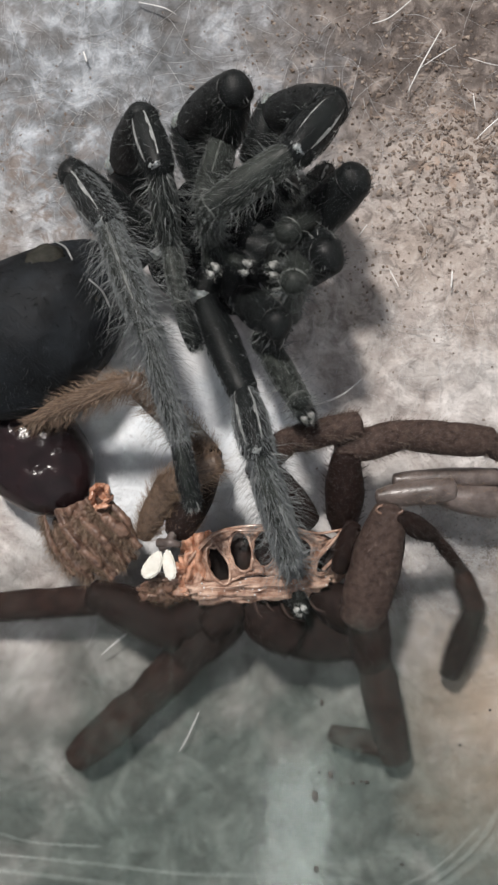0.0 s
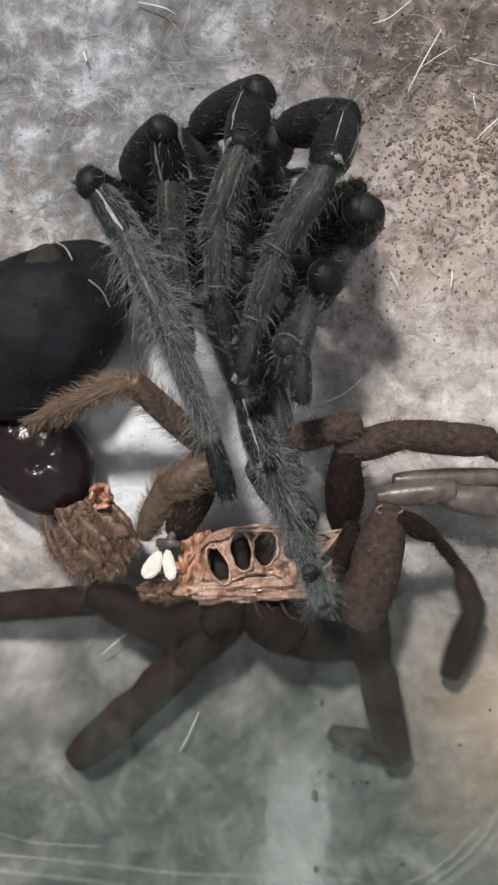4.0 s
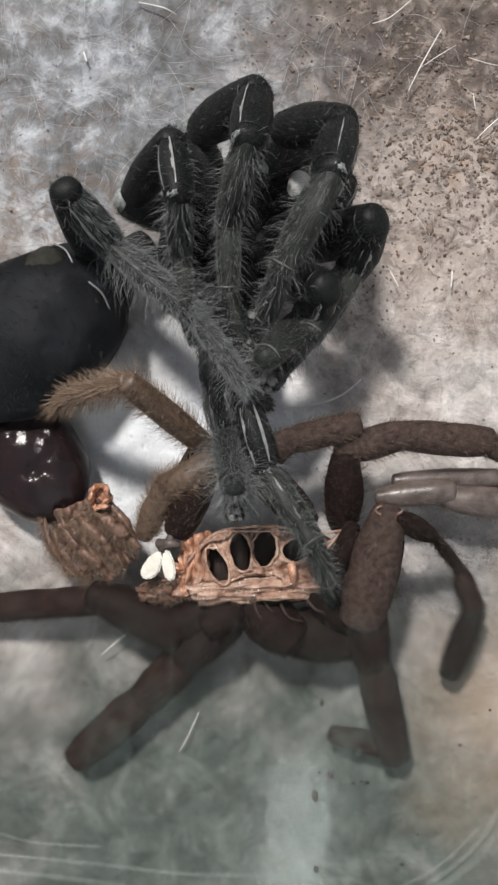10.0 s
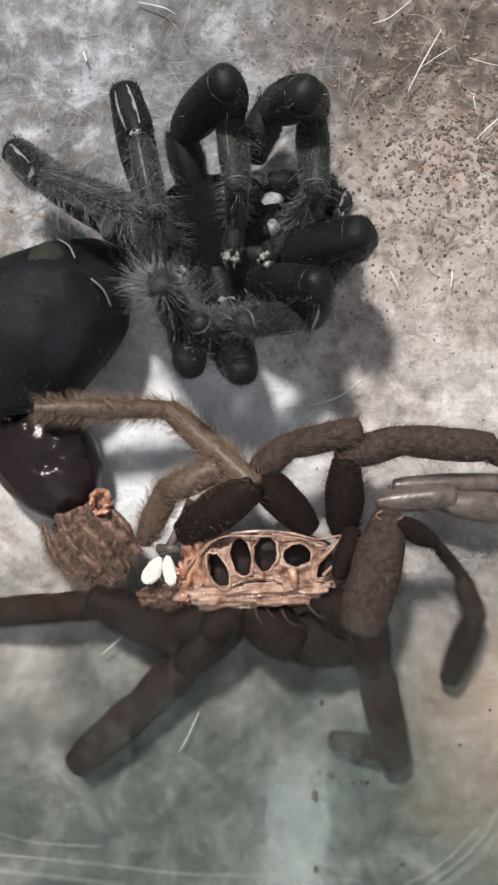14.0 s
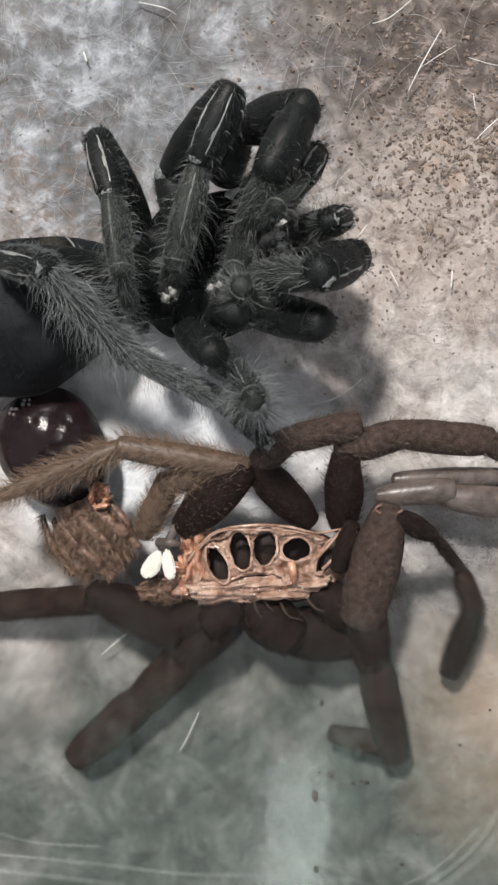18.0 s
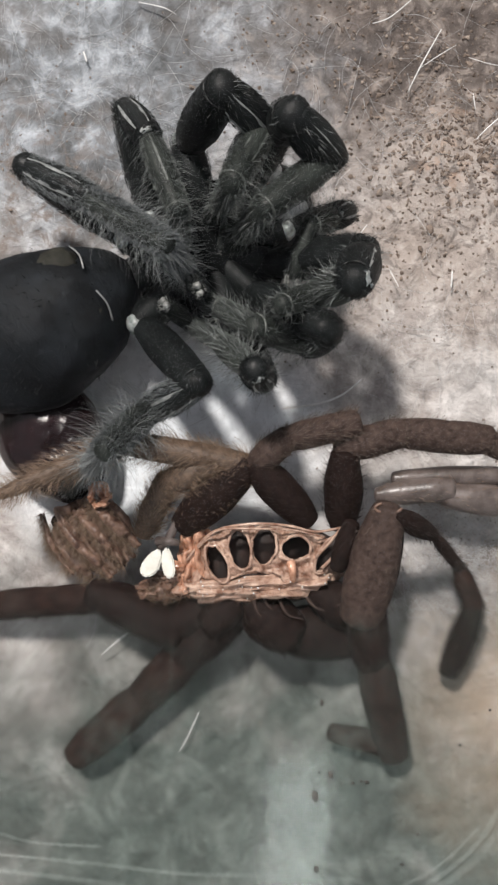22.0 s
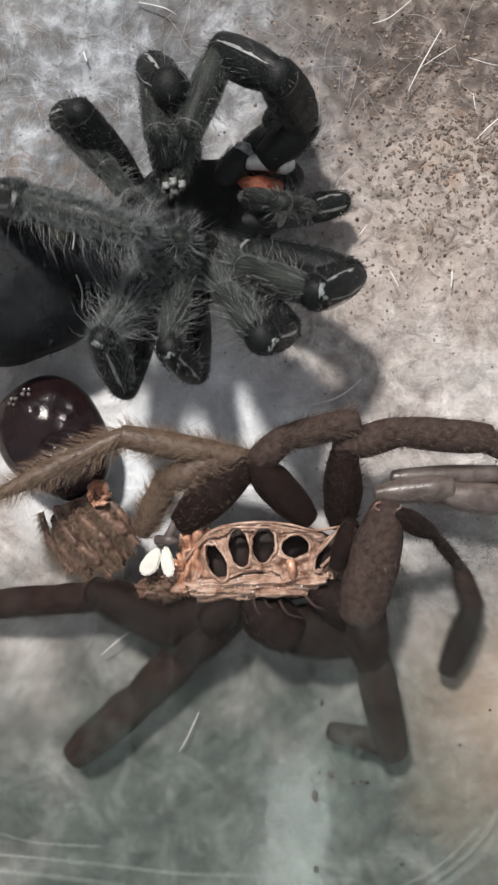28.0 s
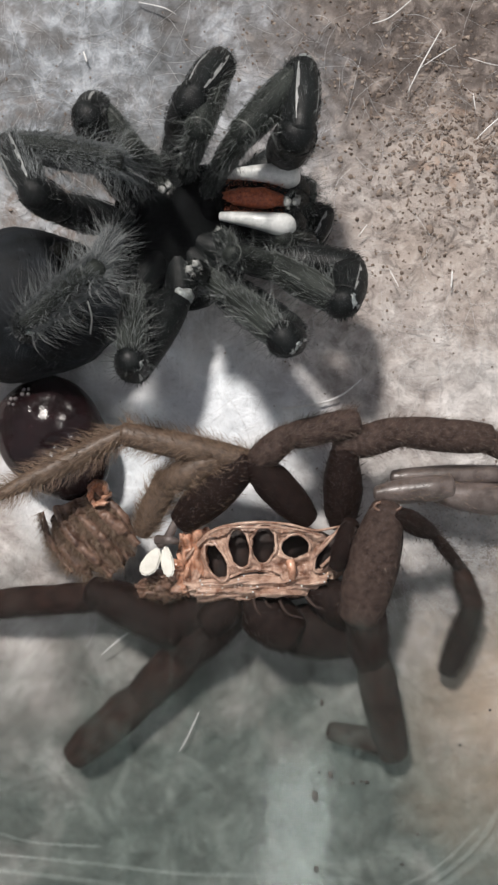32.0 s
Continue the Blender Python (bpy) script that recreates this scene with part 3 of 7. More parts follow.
def build_skin():
    skin = new("shed_skin")
    skin.location = SKIN_AT
    tagged(skin, "empty brown shed skin of a tarantula, opened at the breast", "shed skin")
    o = SKIN_AT

    def limb(name, a, b, r0, r1, r2, mat=SHELL, hairs=90, hair=14, seed=0):
        return shell_limb(name, skin, P(*a), P(*b), r0, r1, r2, mat, hairs, hair, seed, o)

    def tubed(name, pts, r, mat, label="", sides=8):
        line = smooth_line([P(*p) - o for p in pts], 5)
        n = len(line) - 1
        rr = r * MM if not hasattr(r, "__len__") else [(r[0] + (r[1] - r[0]) * i / n) * MM for i in range(n + 1)]
        rr = [k * (1 + 0.22 * noise.noise(p * 400)) for k, p in zip(rr if hasattr(rr, "__len__") else [rr] * (n + 1), line)]
        return part(name, tube(line, rr, sides), mat, skin, label)

    # dark lump under the rims, its colour painting the shade of the hollow body
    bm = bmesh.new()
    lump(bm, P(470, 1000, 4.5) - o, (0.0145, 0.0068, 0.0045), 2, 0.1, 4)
    part("hollow_body", bm, HOLLOW_SHADE, skin, "dark red-brown lump painting the shade inside the empty body")
    # breast shell, pierced by the leg holes, each with a tan rim
    holes = ((387, 1002, 15, 33, -0.42), (427, 977, 17, 33, -0.18), (470, 971, 20, 31, 0.06), (526, 974, 24, 19, -0.1), (583, 985, 12, 36, 0.55),
             (455, 1032, 46, 13, -0.03))
    verts, faces, index = [], [], {}
    for j in range(66):
        for i in range(146):
            x, y = 322 + 2 * i, 930 + 2.2 * j
            u, v = (x - 468) / 146, (y - 1000) / 68
            if abs(u) ** 2.4 + abs(v) ** 2.4 > 1 + 0.16 * noise.noise(Vector((x * 0.05, y * 0.05, 3))):
                continue
            out, swell = True, 0.0
            for hx, hy, rx, ry, lean in holes:
                dx, dy = x - hx, y - hy
                a, b = dx * math.cos(lean) + dy * math.sin(lean), dy * math.cos(lean) - dx * math.sin(lean)
                far = math.sqrt((a / (rx + 2)) ** 2 + (b / (ry + 2)) ** 2)
                out = out and far > 1
                swell = max(swell, math.exp(-((far - 1.12) * min(rx, ry) / 5.5) ** 2))
            if out:
                index[i, j] = len(verts)
                z = 13.9 + 1.0 * swell - 3.2 * (abs(u) ** 3 + abs(v) ** 3) + 1.3 * noise.noise(Vector((x * 0.045, y * 0.06, 0))) + 0.5 * noise.noise(Vector((x * 0.16, y * 0.2, 5)))
                verts.append(P(x, y, z) - o)
    for i, j in index:
        quad = [(i, j), (i, j + 1), (i + 1, j + 1), (i + 1, j)]
        if all(q in index for q in quad):
            faces.append([index[q] for q in quad])
    shell = hang("breast_shell", from_lists("breast_shell", verts, faces), TAN, skin, "glossy tan breast shell with leg holes")
    thick = shell.modifiers.new("thickness", "SOLIDIFY")
    thick.thickness = 0.0005
    for i, (x, y, rx, ry, lean) in enumerate(holes):
        pts = [p - o for p in ring_points(x, y, rx + 3, ry + 3, lean, 14.6 - 0.5 * (i == 5), 20, 0.14, i)]
        part("leg_socket_rim", tube(pts + pts[:2], 0.00024, 8), TAN, skin, "glossy tan rim of a leg hole")
        # a dark lump plugs each hole and paints its shade
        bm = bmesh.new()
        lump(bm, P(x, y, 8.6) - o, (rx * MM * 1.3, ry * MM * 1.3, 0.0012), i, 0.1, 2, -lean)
        part("leg_socket", bm, HOLLOW_SHADE, skin, "dark red-brown lump painting the shade in a leg hole")
    tubed("breast_edge", ((330, 1000, 13), (375, 948, 15), (440, 932, 16), (510, 934, 16), (560, 945, 15), (606, 938, 15)), (2.6, 2.2), TAN, "tan torn edge")
    tubed("breast_edge", ((345, 985, 13.5), (385, 944, 15.5), (450, 940, 16.3), (520, 942, 16), (575, 955, 15)), (2, 1.6), TAN, "tan torn edge")
    rng = random.Random(5)
    tubed("breast_edge", ((562, 990, 15.5), (588, 962, 16), (606, 938, 16)), (2.5, 2), TAN, "wet pale fold")
    tubed("breast_edge", ((572, 1010, 15), (594, 985, 15.6), (608, 945, 15.4)), (3, 2), TAN, "wet pale fold")
    tubed("breast_strut", ((517, 1000, 15.4), (520, 1014, 16), (521, 1032, 14.6)), (7, 5), AMBER, "amber strut")
    for i in range(9):
        bm = bmesh.new()
        x, y = rng.uniform(312, 372), rng.uniform(962, 1055)
        lump(bm, P(x, y, 11.6 + rng.uniform(0, 1.6)) - o, (rng.uniform(8, 18) * MM, rng.uniform(4, 8) * MM, 0.0007), i, 0.7, 3, rng.uniform(-0.4, 1.3))
        part("skin_fold", bm, AMBER if i % 2 else TAN, skin, "tan crumpled fold")
    # tiny white beads stand in for wet highlights along the shell's lower edge
    for i in range(24):
        x = rng.uniform(350, 590)
        bm = bmesh.new()
        lump(bm, P(x, 1050 + rng.gauss(0, 8) - 0.06 * (x - 340), 15.0 + rng.uniform(0, 0.6)) - o, (rng.uniform(0.8, 2.0) * MM,) * 3, i, 0.3, 1)
        part("dew_bead", bm, GLINT, skin, "tiny white bead painting a wet glint")
    # chalky plates
    for outline in (((284, 974), (266, 984), (250, 1006), (250, 1022), (264, 1027), (282, 1016), (289, 992)),
                    ((290, 977), (299, 972), (309, 992), (313, 1018), (306, 1030), (294, 1026), (287, 1002))):
        bm = bmesh.new()
        top = [bm.verts.new(P(x, y, 14.6 + 0.5 * noise.noise(Vector((x * 0.1, y * 0.1, 0)))) - o) for x, y in outline]
        low = [bm.verts.new(v.co - Vector((0, 0, 0.0009))) for v in top]
        bm.faces.new(top)
        bm.faces.new(low[::-1])
        for k in range(len(top)):
            bm.faces.new((top[k], low[k], low[(k + 1) % len(top)], top[(k + 1) % len(top)]))
        bmesh.ops.recalc_face_normals(bm, faces=bm.faces[:])
        bmesh.ops.bevel(bm, geom=bm.edges[:], offset=0.0003, segments=2, affect="EDGES")
        part("lung_plate", bm, CHALK, skin, "chalk-white lung plate", False)
    tubed("dried_string", ((285, 972, 13), (300, 958, 14), (322, 915, 14), (338, 878, 12)), (7, 8), SHELL_GREY, "pale dried string")
    tubed("dried_string", ((282, 962, 13), (302, 962, 14.5), (318, 965, 14)), (9, 5), SHELL_GREY, "pale dried string")
    # crumpled hind-body skin: papery ridges side by side
    def sheet(corners, z, folds, seed, mat, fur, tall=1.0, name="crumpled_skin", label="crumpled hairy brown skin"):
        """A thin crumpled sheet between four corners, its edges ragged, with bristles along its ridges."""
        tl, tr, bl, br = (Vector(c) for c in corners)
        verts, faces, tips = [], [], []
        nu, nv = 34, 52
        for j in range(nu + 1):
            for i in range(nv + 1):
                u, v = j / nu, i / nv
                q = tl.lerp(tr, v).lerp(bl.lerp(br, v), u)
                n1 = noise.noise(Vector((v * 3 + seed, u * 2.4, 0)))
                n2 = noise.noise(Vector((v * 11 + seed, u * 5, 3)))
                ridge_up = math.sin(v * folds + 5.5 * n1 + u * 1.8) * (0.75 + 0.9 * noise.noise(Vector((u * 4, v * 5, seed))))
                rag = 7 * tall * noise.noise(Vector((v * 7, u * 7, seed)))
                h = z + tall * (1.5 * math.sin(math.pi * v) + 1.0 * ridge_up + 1.3 * n1 + 0.35 * n2 - 1.6 * u * u)
                p = P(q.x + rag, q.y + rag * 0.8 + 4 * n2, h) - o
                verts.append(p)
                if ridge_up > 0.2 and rng.random() < fur:
                    tips.append(p)
        for j in range(nu):
            for i in range(nv):
                k = j * (nv + 1) + i
                faces.append((k, k + 1, k + nv + 2, k + nv + 1))
        ob = hang(name, from_lists(name, verts, faces), mat, skin, label)
        ob.modifiers.new("thickness", "SOLIDIFY").thickness = 0.0002
        hv, hf = [], []
        for p in tips:
            way = Vector((rng.gauss(0.3, 0.6), rng.gauss(-0.2, 0.6), rng.uniform(0.3, 1))).normalized()
            side = way.cross(Vector((rng.gauss(0, 1), rng.gauss(0, 1), 0.2))).normalized() * 0.00004
            ln = rng.uniform(0.0006, 0.0026)
            k = len(hv)
            hv += [p - side, p + side, p + way * ln]
            hf.append((k, k + 1, k + 2))
        if hv:
            hang("shell_setae", from_lists("shell_setae", hv, hf), SHELL_HAIR, ob, "brown bristles", False)["kind"] = "stuff"

    for i, (pts, r) in enumerate(((((78, 912, 8), (92, 962, 9), (126, 1014, 8)), 6), (((104, 924, 9.5), (138, 966, 11), (200, 1020, 9)), 9),
                                  (((128, 904, 10), (172, 946, 12.5), (222, 1004, 10)), 9), (((158, 892, 11), (200, 928, 13), (242, 966, 11)), 10),
                                  (((180, 886, 11), (216, 914, 12), (238, 950, 10.5)), 8), (((96, 940, 7), (122, 985, 8), (166, 1026, 8)), 10))):
        line = smooth_line([P(*p) - o for p in pts], 14)
        n = len(line) - 1
        size = [r * MM * (0.35 + 0.65 * math.sin(math.pi * (0.1 + 0.8 * k / n))) * (1 + 0.35 * noise.noise(line[k] * 260 + Vector((i, 0, 0)))) for k in range(n + 1)]
        bm = tube(line, size, 14)
        for v in bm.verts:
            v.co += Vector((0.4, 0.4, 1.2)) * 0.0005 * noise.noise(v.co * 1300) + Vector((0.8, -0.6, 0.4)) * 0.0016 * noise.noise(v.co * 300)
        fold = part("crumpled_skin", bm, SHELL_LIGHT, skin, "crumpled hairy tan skin fold")
        hv, hf = [], []
        for _ in range(900):
            k = rng.randrange(n)
            way = Vector((rng.gauss(-0.55, 0.5), rng.gauss(-0.5, 0.5), rng.uniform(-0.2, 0.9))).normalized()
            p = line[k].lerp(line[k + 1], rng.random()) + way * size[k] * 0.9
            side = way.cross(Vector((rng.gauss(0, 1), rng.gauss(0, 1), 0.2))).normalized() * 0.00004
            k = len(hv)
            hv += [p - side, p + side, p + (way + Vector((0.1, -0.5, 0))).normalized() * rng.uniform(0.0006, 0.0028)]
            hf.append((k, k + 1, k + 2))
        hang("shell_setae", from_lists("shell_setae", hv, hf), SHELL_HAIR, fold, "tan bristles", False)["kind"] = "stuff"
    sheet(((98, 905), (190, 868), (138, 1022), (246, 962)), 9.4, 17, 41, SHELL_LIGHT, 0.9, 1.1)
    sheet(((112, 935), (158, 890), (196, 1030), (240, 985)), 10.2, 12, 47, SHELL_LIGHT, 0.8, 0.9)
    sheet(((350, 1034), (352, 1072), (588, 1010), (578, 1058)), 13.6, 4, 21, TAN, 0.0, 0.95, "skin_band", "wet tan folded band")
    sheet(((326, 1026), (342, 1062), (450, 1040), (478, 1070)), 13.2, 4, 25, TAN, 0.0, 0.9, "skin_band", "wet tan folded band")
    sheet(((322, 952), (372, 940), (312, 1058), (368, 1064)), 12.2, 11, 31, AMBER, 0.25, 0.9, "skin_band", "golden crumpled skin")
    sheet(((306, 1010), (330, 1060), (240, 1040), (262, 1082)), 10.5, 9, 35, SHELL_LIGHT, 0.7, 1.0)
    # dark lump beneath the folds; its colour paints the shade in their gaps
    bm = bmesh.new()
    lump(bm, P(165, 958, 5.0) - o, (0.0070, 0.0050, 0.0030), 9, 0.35, 4, -0.7)
    part("crumpled_skin", bm, SHELL_DARK, skin, "crumpled hairy brown skin")
    for i in range(7):
        a = 2 * math.pi * i / 7 + 0.4
        bm = bmesh.new()
        lump(bm, P(178 + 14 * math.cos(a), 879 + 19 * math.sin(a), 12.4 + 0.7 * math.sin(i * 2.3)) - o, (rng.uniform(9, 13) * MM, rng.uniform(4, 6) * MM, 0.0012), i + 5, 0.7, 3,
             -a + rng.uniform(0.9, 1.7))
        part("torn_flap", bm, AMBER, skin, "torn amber flap")
    bm = bmesh.new()
    lump(bm, P(178, 880, 11.0) - o, (0.0014, 0.0019, 0.0008), 4, 0.2, 2)
    part("torn_hole", bm, AMBER, skin, "raw orange torn hole")

    # legs, segment by segment
    limb("tibia", (255, 950, 11), (300, 850, 15), 15, 22, 20, SHELL_GOLD, 260, 26, 1)
    limb("patella", (290, 862, 15), (385, 820, 17), 18, 24, 20, SHELL_GOLD, 220, 26, 2)
    limb("femur", (548, 925, 13), (450, 822, 17), 22, 31, 20, SHELL_DARK, 120, 12, 4)
    limb("patella", (450, 826, 17), (515, 778, 18), 16, 24, 21, SHELL, 120, 14, 5)
    limb("tibia", (505, 782, 18), (632, 752, 17), 18, 24, 23, SHELL, 240, 16, 6)
    limb("femur", (608, 935, 12), (612, 808, 16), 22, 32, 24, SHELL_DARK, 150, 20, 7)
    limb("patella", (600, 800, 16), (712, 770, 14.5), 16, 27, 26, SHELL, 140, 14, 8)
    limb("tibia", (700, 770, 14.5), (868, 782, 13), 24, 28, 25, SHELL, 200, 12, 9)
    limb("metatarsus", (855, 782, 13), (985, 830, 9), 20, 24, 20, SHELL, 90, 12, 10)
    limb("metatarsus", (670, 880, 10), (800, 868, 10.5), 14, 22, 22, SHELL_GREY, 60, 12, 11)
    limb("tarsus", (780, 880, 10), (930, 895, 9), 16, 27, 20, SHELL_GREY, 60, 12, 12)
    limb("tibia", (700, 852, 9), (890, 845, 9), 14, 18, 16, SHELL_GREY, 40, 10, 13)
    limb("femur", (690, 905, 21), (640, 1095, 16), 26, 40, 38, SHELL, 50, 13, 14)
    pts = [P(690 + 24 * math.cos(k * 0.42), 903 + 9 * math.sin(k * 0.42), 22.5) - o for k in range(16)]
    part("torn_rim", tube(pts[:11], 0.00022, 6), SHELL_LIGHT, skin, "pale torn rim of a leg")
    limb("coxa", (625, 930, 17), (600, 1010, 15), 14, 18, 14, SHELL_DARK, 30, 12, 15)
    limb("patella", (650, 1085, 16), (662, 1180, 9), 34, 34, 30, SHELL_DUSK, 60, 10, 16)
    limb("tibia", (658, 1150, 10), (700, 1340, 4.5), 27, 33, 28, SHELL_DUSK, 90, 10, 17)
    limb("metatarsus", (700, 1325, 4), (588, 1300, 3), 24, 21, 17, SHELL_DUSK, 90, 10, 18)
    limb("trochanter", (700, 915, 22), (770, 950, 16), 12, 18, 12, SHELL_DARK, 60, 14, 19)
    limb("tibia", (700, 945, 14), (668, 1075, 12), 18, 24, 20, SHELL_DARK, 60, 14, 20)
    limb("tibia", (766, 946, 14), (818, 1010, 6.5), 6, 11, 9, SHELL_DUSK, 120, 12, 21)
    limb("patella", (812, 1000, 6), (842, 1080, 7), 8, 18, 21, SHELL_DUSK, 90, 12, 33)
    limb("tarsus", (842, 1075, 7), (796, 1195, 4), 20, 24, 19, SHELL_DARK, 70, 10, 22)
    limb("tibia", (-40, 1078, 5), (185, 1062, 8), 24, 26, 26, SHELL_DUSK, 150, 12, 23)
    limb("femur", (165, 1050, 9), (318, 1122, 9), 26, 38, 36, SHELL_DARK, 150, 12, 24)
    limb("coxa", (300, 1112, 9), (430, 1060, 9), 30, 38, 28, SHELL_DARK, 80, 12, 25)
    limb("femur", (425, 1080, 10), (325, 1165, 8), 28, 38, 34, SHELL_DARK, 90, 12, 26)
    limb("patella", (350, 1145, 8), (255, 1240, 5.5), 30, 36, 32, SHELL_DUSK, 90, 12, 27)
    limb("tibia", (270, 1226, 5.5), (135, 1345, 4), 30, 34, 26, SHELL_DUSK, 90, 12, 28)
    limb("coxa", (440, 1070, 10), (520, 1130, 11), 28, 44, 38, SHELL_DARK, 80, 12, 29)
    limb("femur", (490, 1120, 8), (640, 1128, 8), 34, 46, 40, SHELL_DARK, 90, 12, 30)
    limb("coxa", (560, 1050, 11), (640, 1095, 12), 24, 36, 30, SHELL_DARK, 60, 12, 31)
    limb("coxa", (420, 1075, 12), (370, 1110, 12), 22, 30, 28, SHELL_DARK, 60, 12, 32)
    for pts in (((452, 1066, 15), (460, 1090, 15.6), (484, 1104, 14.5)), ((498, 1068, 15), (512, 1092, 15.6), (540, 1100, 14.5)),
                ((470, 1062, 15), (478, 1078, 15.4), (494, 1086, 15)), ((545, 1062, 15), (562, 1080, 15.6), (592, 1086, 15)), ((424, 1072, 15), (418, 1092, 15), (398, 1106, 14.5))):
        tubed("joint_fold", [(x, y, z - 1.6) for x, y, z in pts], (3, 1.2), SHELL, "brown joint fold")
    # the one free leg, three pieces that swing
    free = []
    for k, (name, ln, r, mat) in enumerate((("femur", 150, (24, 36, 26), SHELL_DARK), ("tibia", 200, (19, 22, 19), SHELL_GOLD), ("metatarsus", 215, (15, 17, 9), SHELL_GOLD))):
        prof = limb_profile(ln * MM, *(q * MM for q in r))
        seg = part(name, lathe(prof, 14), mat, skin)
        fur = hang("shell_setae", hair_mesh(prof, (400, 1100, 1400)[k], (14, 30, 34)[k] * MM, 0.00004, 700 + k), SHELL_HAIR, seg, "golden brown bristles", False)
        fur["kind"] = "stuff"
        free.append(seg)
    return skin, free


SKIN, FREE_LEG = build_skin()


def build_carapace():
    """The lid of the old head, a dark gloss shield; its front with the eyes along +Y."""
    shield = new("shed_carapace")
    tagged(shield, "glossy maroon shed carapace beside the empty skin", "carapace")
    bm = bmesh.new()
    made = bmesh.ops.create_icosphere(bm, subdivisions=5, radius=1.0)["verts"]
    for v in made:
        ang = math.atan2(v.co.x, v.co.y)
        w = 0.0090 * (1 + 0.45 * max(0, v.co.y) ** 3 - 0.10 * math.exp(-((v.co.y + 0.75) / 0.2) ** 2)) * (1 + 0.035 * math.cos(5 * ang + 0.4))
        furrow = 0.10 * math.cos(ang * 9) * (1 - abs(v.co.z)) ** 0.5 * abs(v.co.z)
        pit = 0.22 * math.exp(-((v.co.x / 0.18) ** 2 + ((v.co.y + 0.1) / 0.1) ** 2)) if v.co.z > 0 else 0
        head = 0.25 * math.exp(-((v.co.x / 0.4) ** 2 + ((v.co.y - 0.6) / 0.35) ** 2)) if v.co.z > 0 else 0
        z = v.co.z * (1 + furrow + head) - pit + (0.07 * noise.noise(v.co * 4) + 0.035 * noise.noise(v.co * 11)) * max(v.co.z, 0)
        v.co = Vector((v.co.x * w, v.co.y * 0.0112, 0.0055 + z * (0.0052 if v.co.z > 0 else 0.0018)))
    part("shield", bm, CARAPACE, shield)
    for i, (x, y, r) in enumerate(((-7, 90, 4), (7, 90, 4), (-15, 84, 3.4), (15, 84, 3.4), (-13, 94, 3.4), (13, 94, 3.4), (-20, 90, 3), (20, 90, 3))):
        bm = bmesh.new()
        lump(bm, (x * MM, y * MM, 0.0095), (r * MM, r * MM, r * MM * 0.8), i, 0, 2)
        part("eye", bm, EYE_GREY, shield, "small clear eye")
    return shield


CARAPACE_LID = build_carapace()


# ---- loose bits on the ground ----
def build_grains():
    rng = random.Random(12)
    base = bmesh.new()
    bmesh.ops.create_icosphere(base, subdivisions=1, radius=1.0)
    bv = [v.co.copy() for v in base.verts]
    bf = [[v.index for v in f.verts] for f in base.faces]
    base.free()
    verts, faces = [], []
    spots = [(760, 110, 150, 110, 700, 4.6), (820, 260, 90, 70, 800, 5.2), (770, 440, 110, 90, 330, 3.6), (560, 40, 200, 60, 140, 3.4), (700, 420, 140, 160, 120, 2.6),
             (60, 240, 110, 160, 160, 2.6), (830, 960, 60, 60, 160, 3.2), (420, 500, 500, 500, 160, 2.2)]
    for x, y, sx, sy, n, size in spots:
        for _ in range(n):
            p = P(rng.gauss(x, sx), rng.gauss(y, sy), 0)
            r = size * MM * rng.lognormvariate(-0.3, 0.3)
            level = ground_height(p.x, p.y) - r * 0.12
            k = len(verts)
            spin = Euler((rng.uniform(0, 6), rng.uniform(0, 6), rng.uniform(0, 6))).to_matrix()
            sc = Vector((rng.uniform(0.7, 1.4), rng.uniform(0.6, 1.1), rng.uniform(0.5, 0.9)))
            for v in bv:
                q = spin @ Vector((v.x * sc.x, v.y * sc.y, v.z * sc.z)) * (r * rng.uniform(0.6, 1.3))
                verts.append((p.x + q.x, p.y + q.y, level + q.z))
            faces += [[k + i for i in f] for f in bf]
    tagged(hang("soil_grains", from_lists("soil_grains", verts, faces), GRAIN, smooth=False), "loose brown soil grains over the silk mat", "soil", kind="stuff")


def build_silk():
    rng = random.Random(31)
    bm = bmesh.new()
    spots = [(130, 110, 150, 110, 230), (380, 190, 120, 90, 40), (90, 360, 90, 90, 50), (720, 180, 150, 130, 150), (800, 640, 110, 110, 90), (560, 700, 150, 60, 26),
             (850, 960, 60, 90, 330), (800, 1000, 40, 60, 380), (60, 1120, 60, 50, 16)]
    for x, y, sx, sy, n in spots:
        for _ in range(n):
            px, py = rng.gauss(x, sx), rng.gauss(y, sy)
            a, ln = rng.uniform(0, math.pi), rng.uniform(15, 60)
            bow = rng.gauss(0, 9)
            pts = [P(px + d * ln * math.cos(a) - bow * (1 - d * d) * math.sin(a), py + d * ln * math.sin(a) + bow * (1 - d * d) * math.cos(a),
                     0.1 + rng.uniform(0, 0.9)) for d in (-1, -0.4, 0.2, 1)]
            tube(pts, rng.uniform(0.12, 0.34) * MM, 3, bm=bm)
    tagged(part("silk_strands", bm, SILK_FINE), "fine white silk strands over the soil", "silk", kind="stuff")


def thread(pts, r):
    line = smooth_line([P(*p) for p in pts], 6)
    n = len(line) - 1
    ob = part("silk_thread", tube(line, [0.7 * r * MM * (0.45 + 0.55 * math.sin(math.pi * (0.1 + 0.8 * i / n))) for i in range(n + 1)], 6), SILK)
    tagged(ob, "stiff pale thread lying on the ground", "thread", "loose threads")


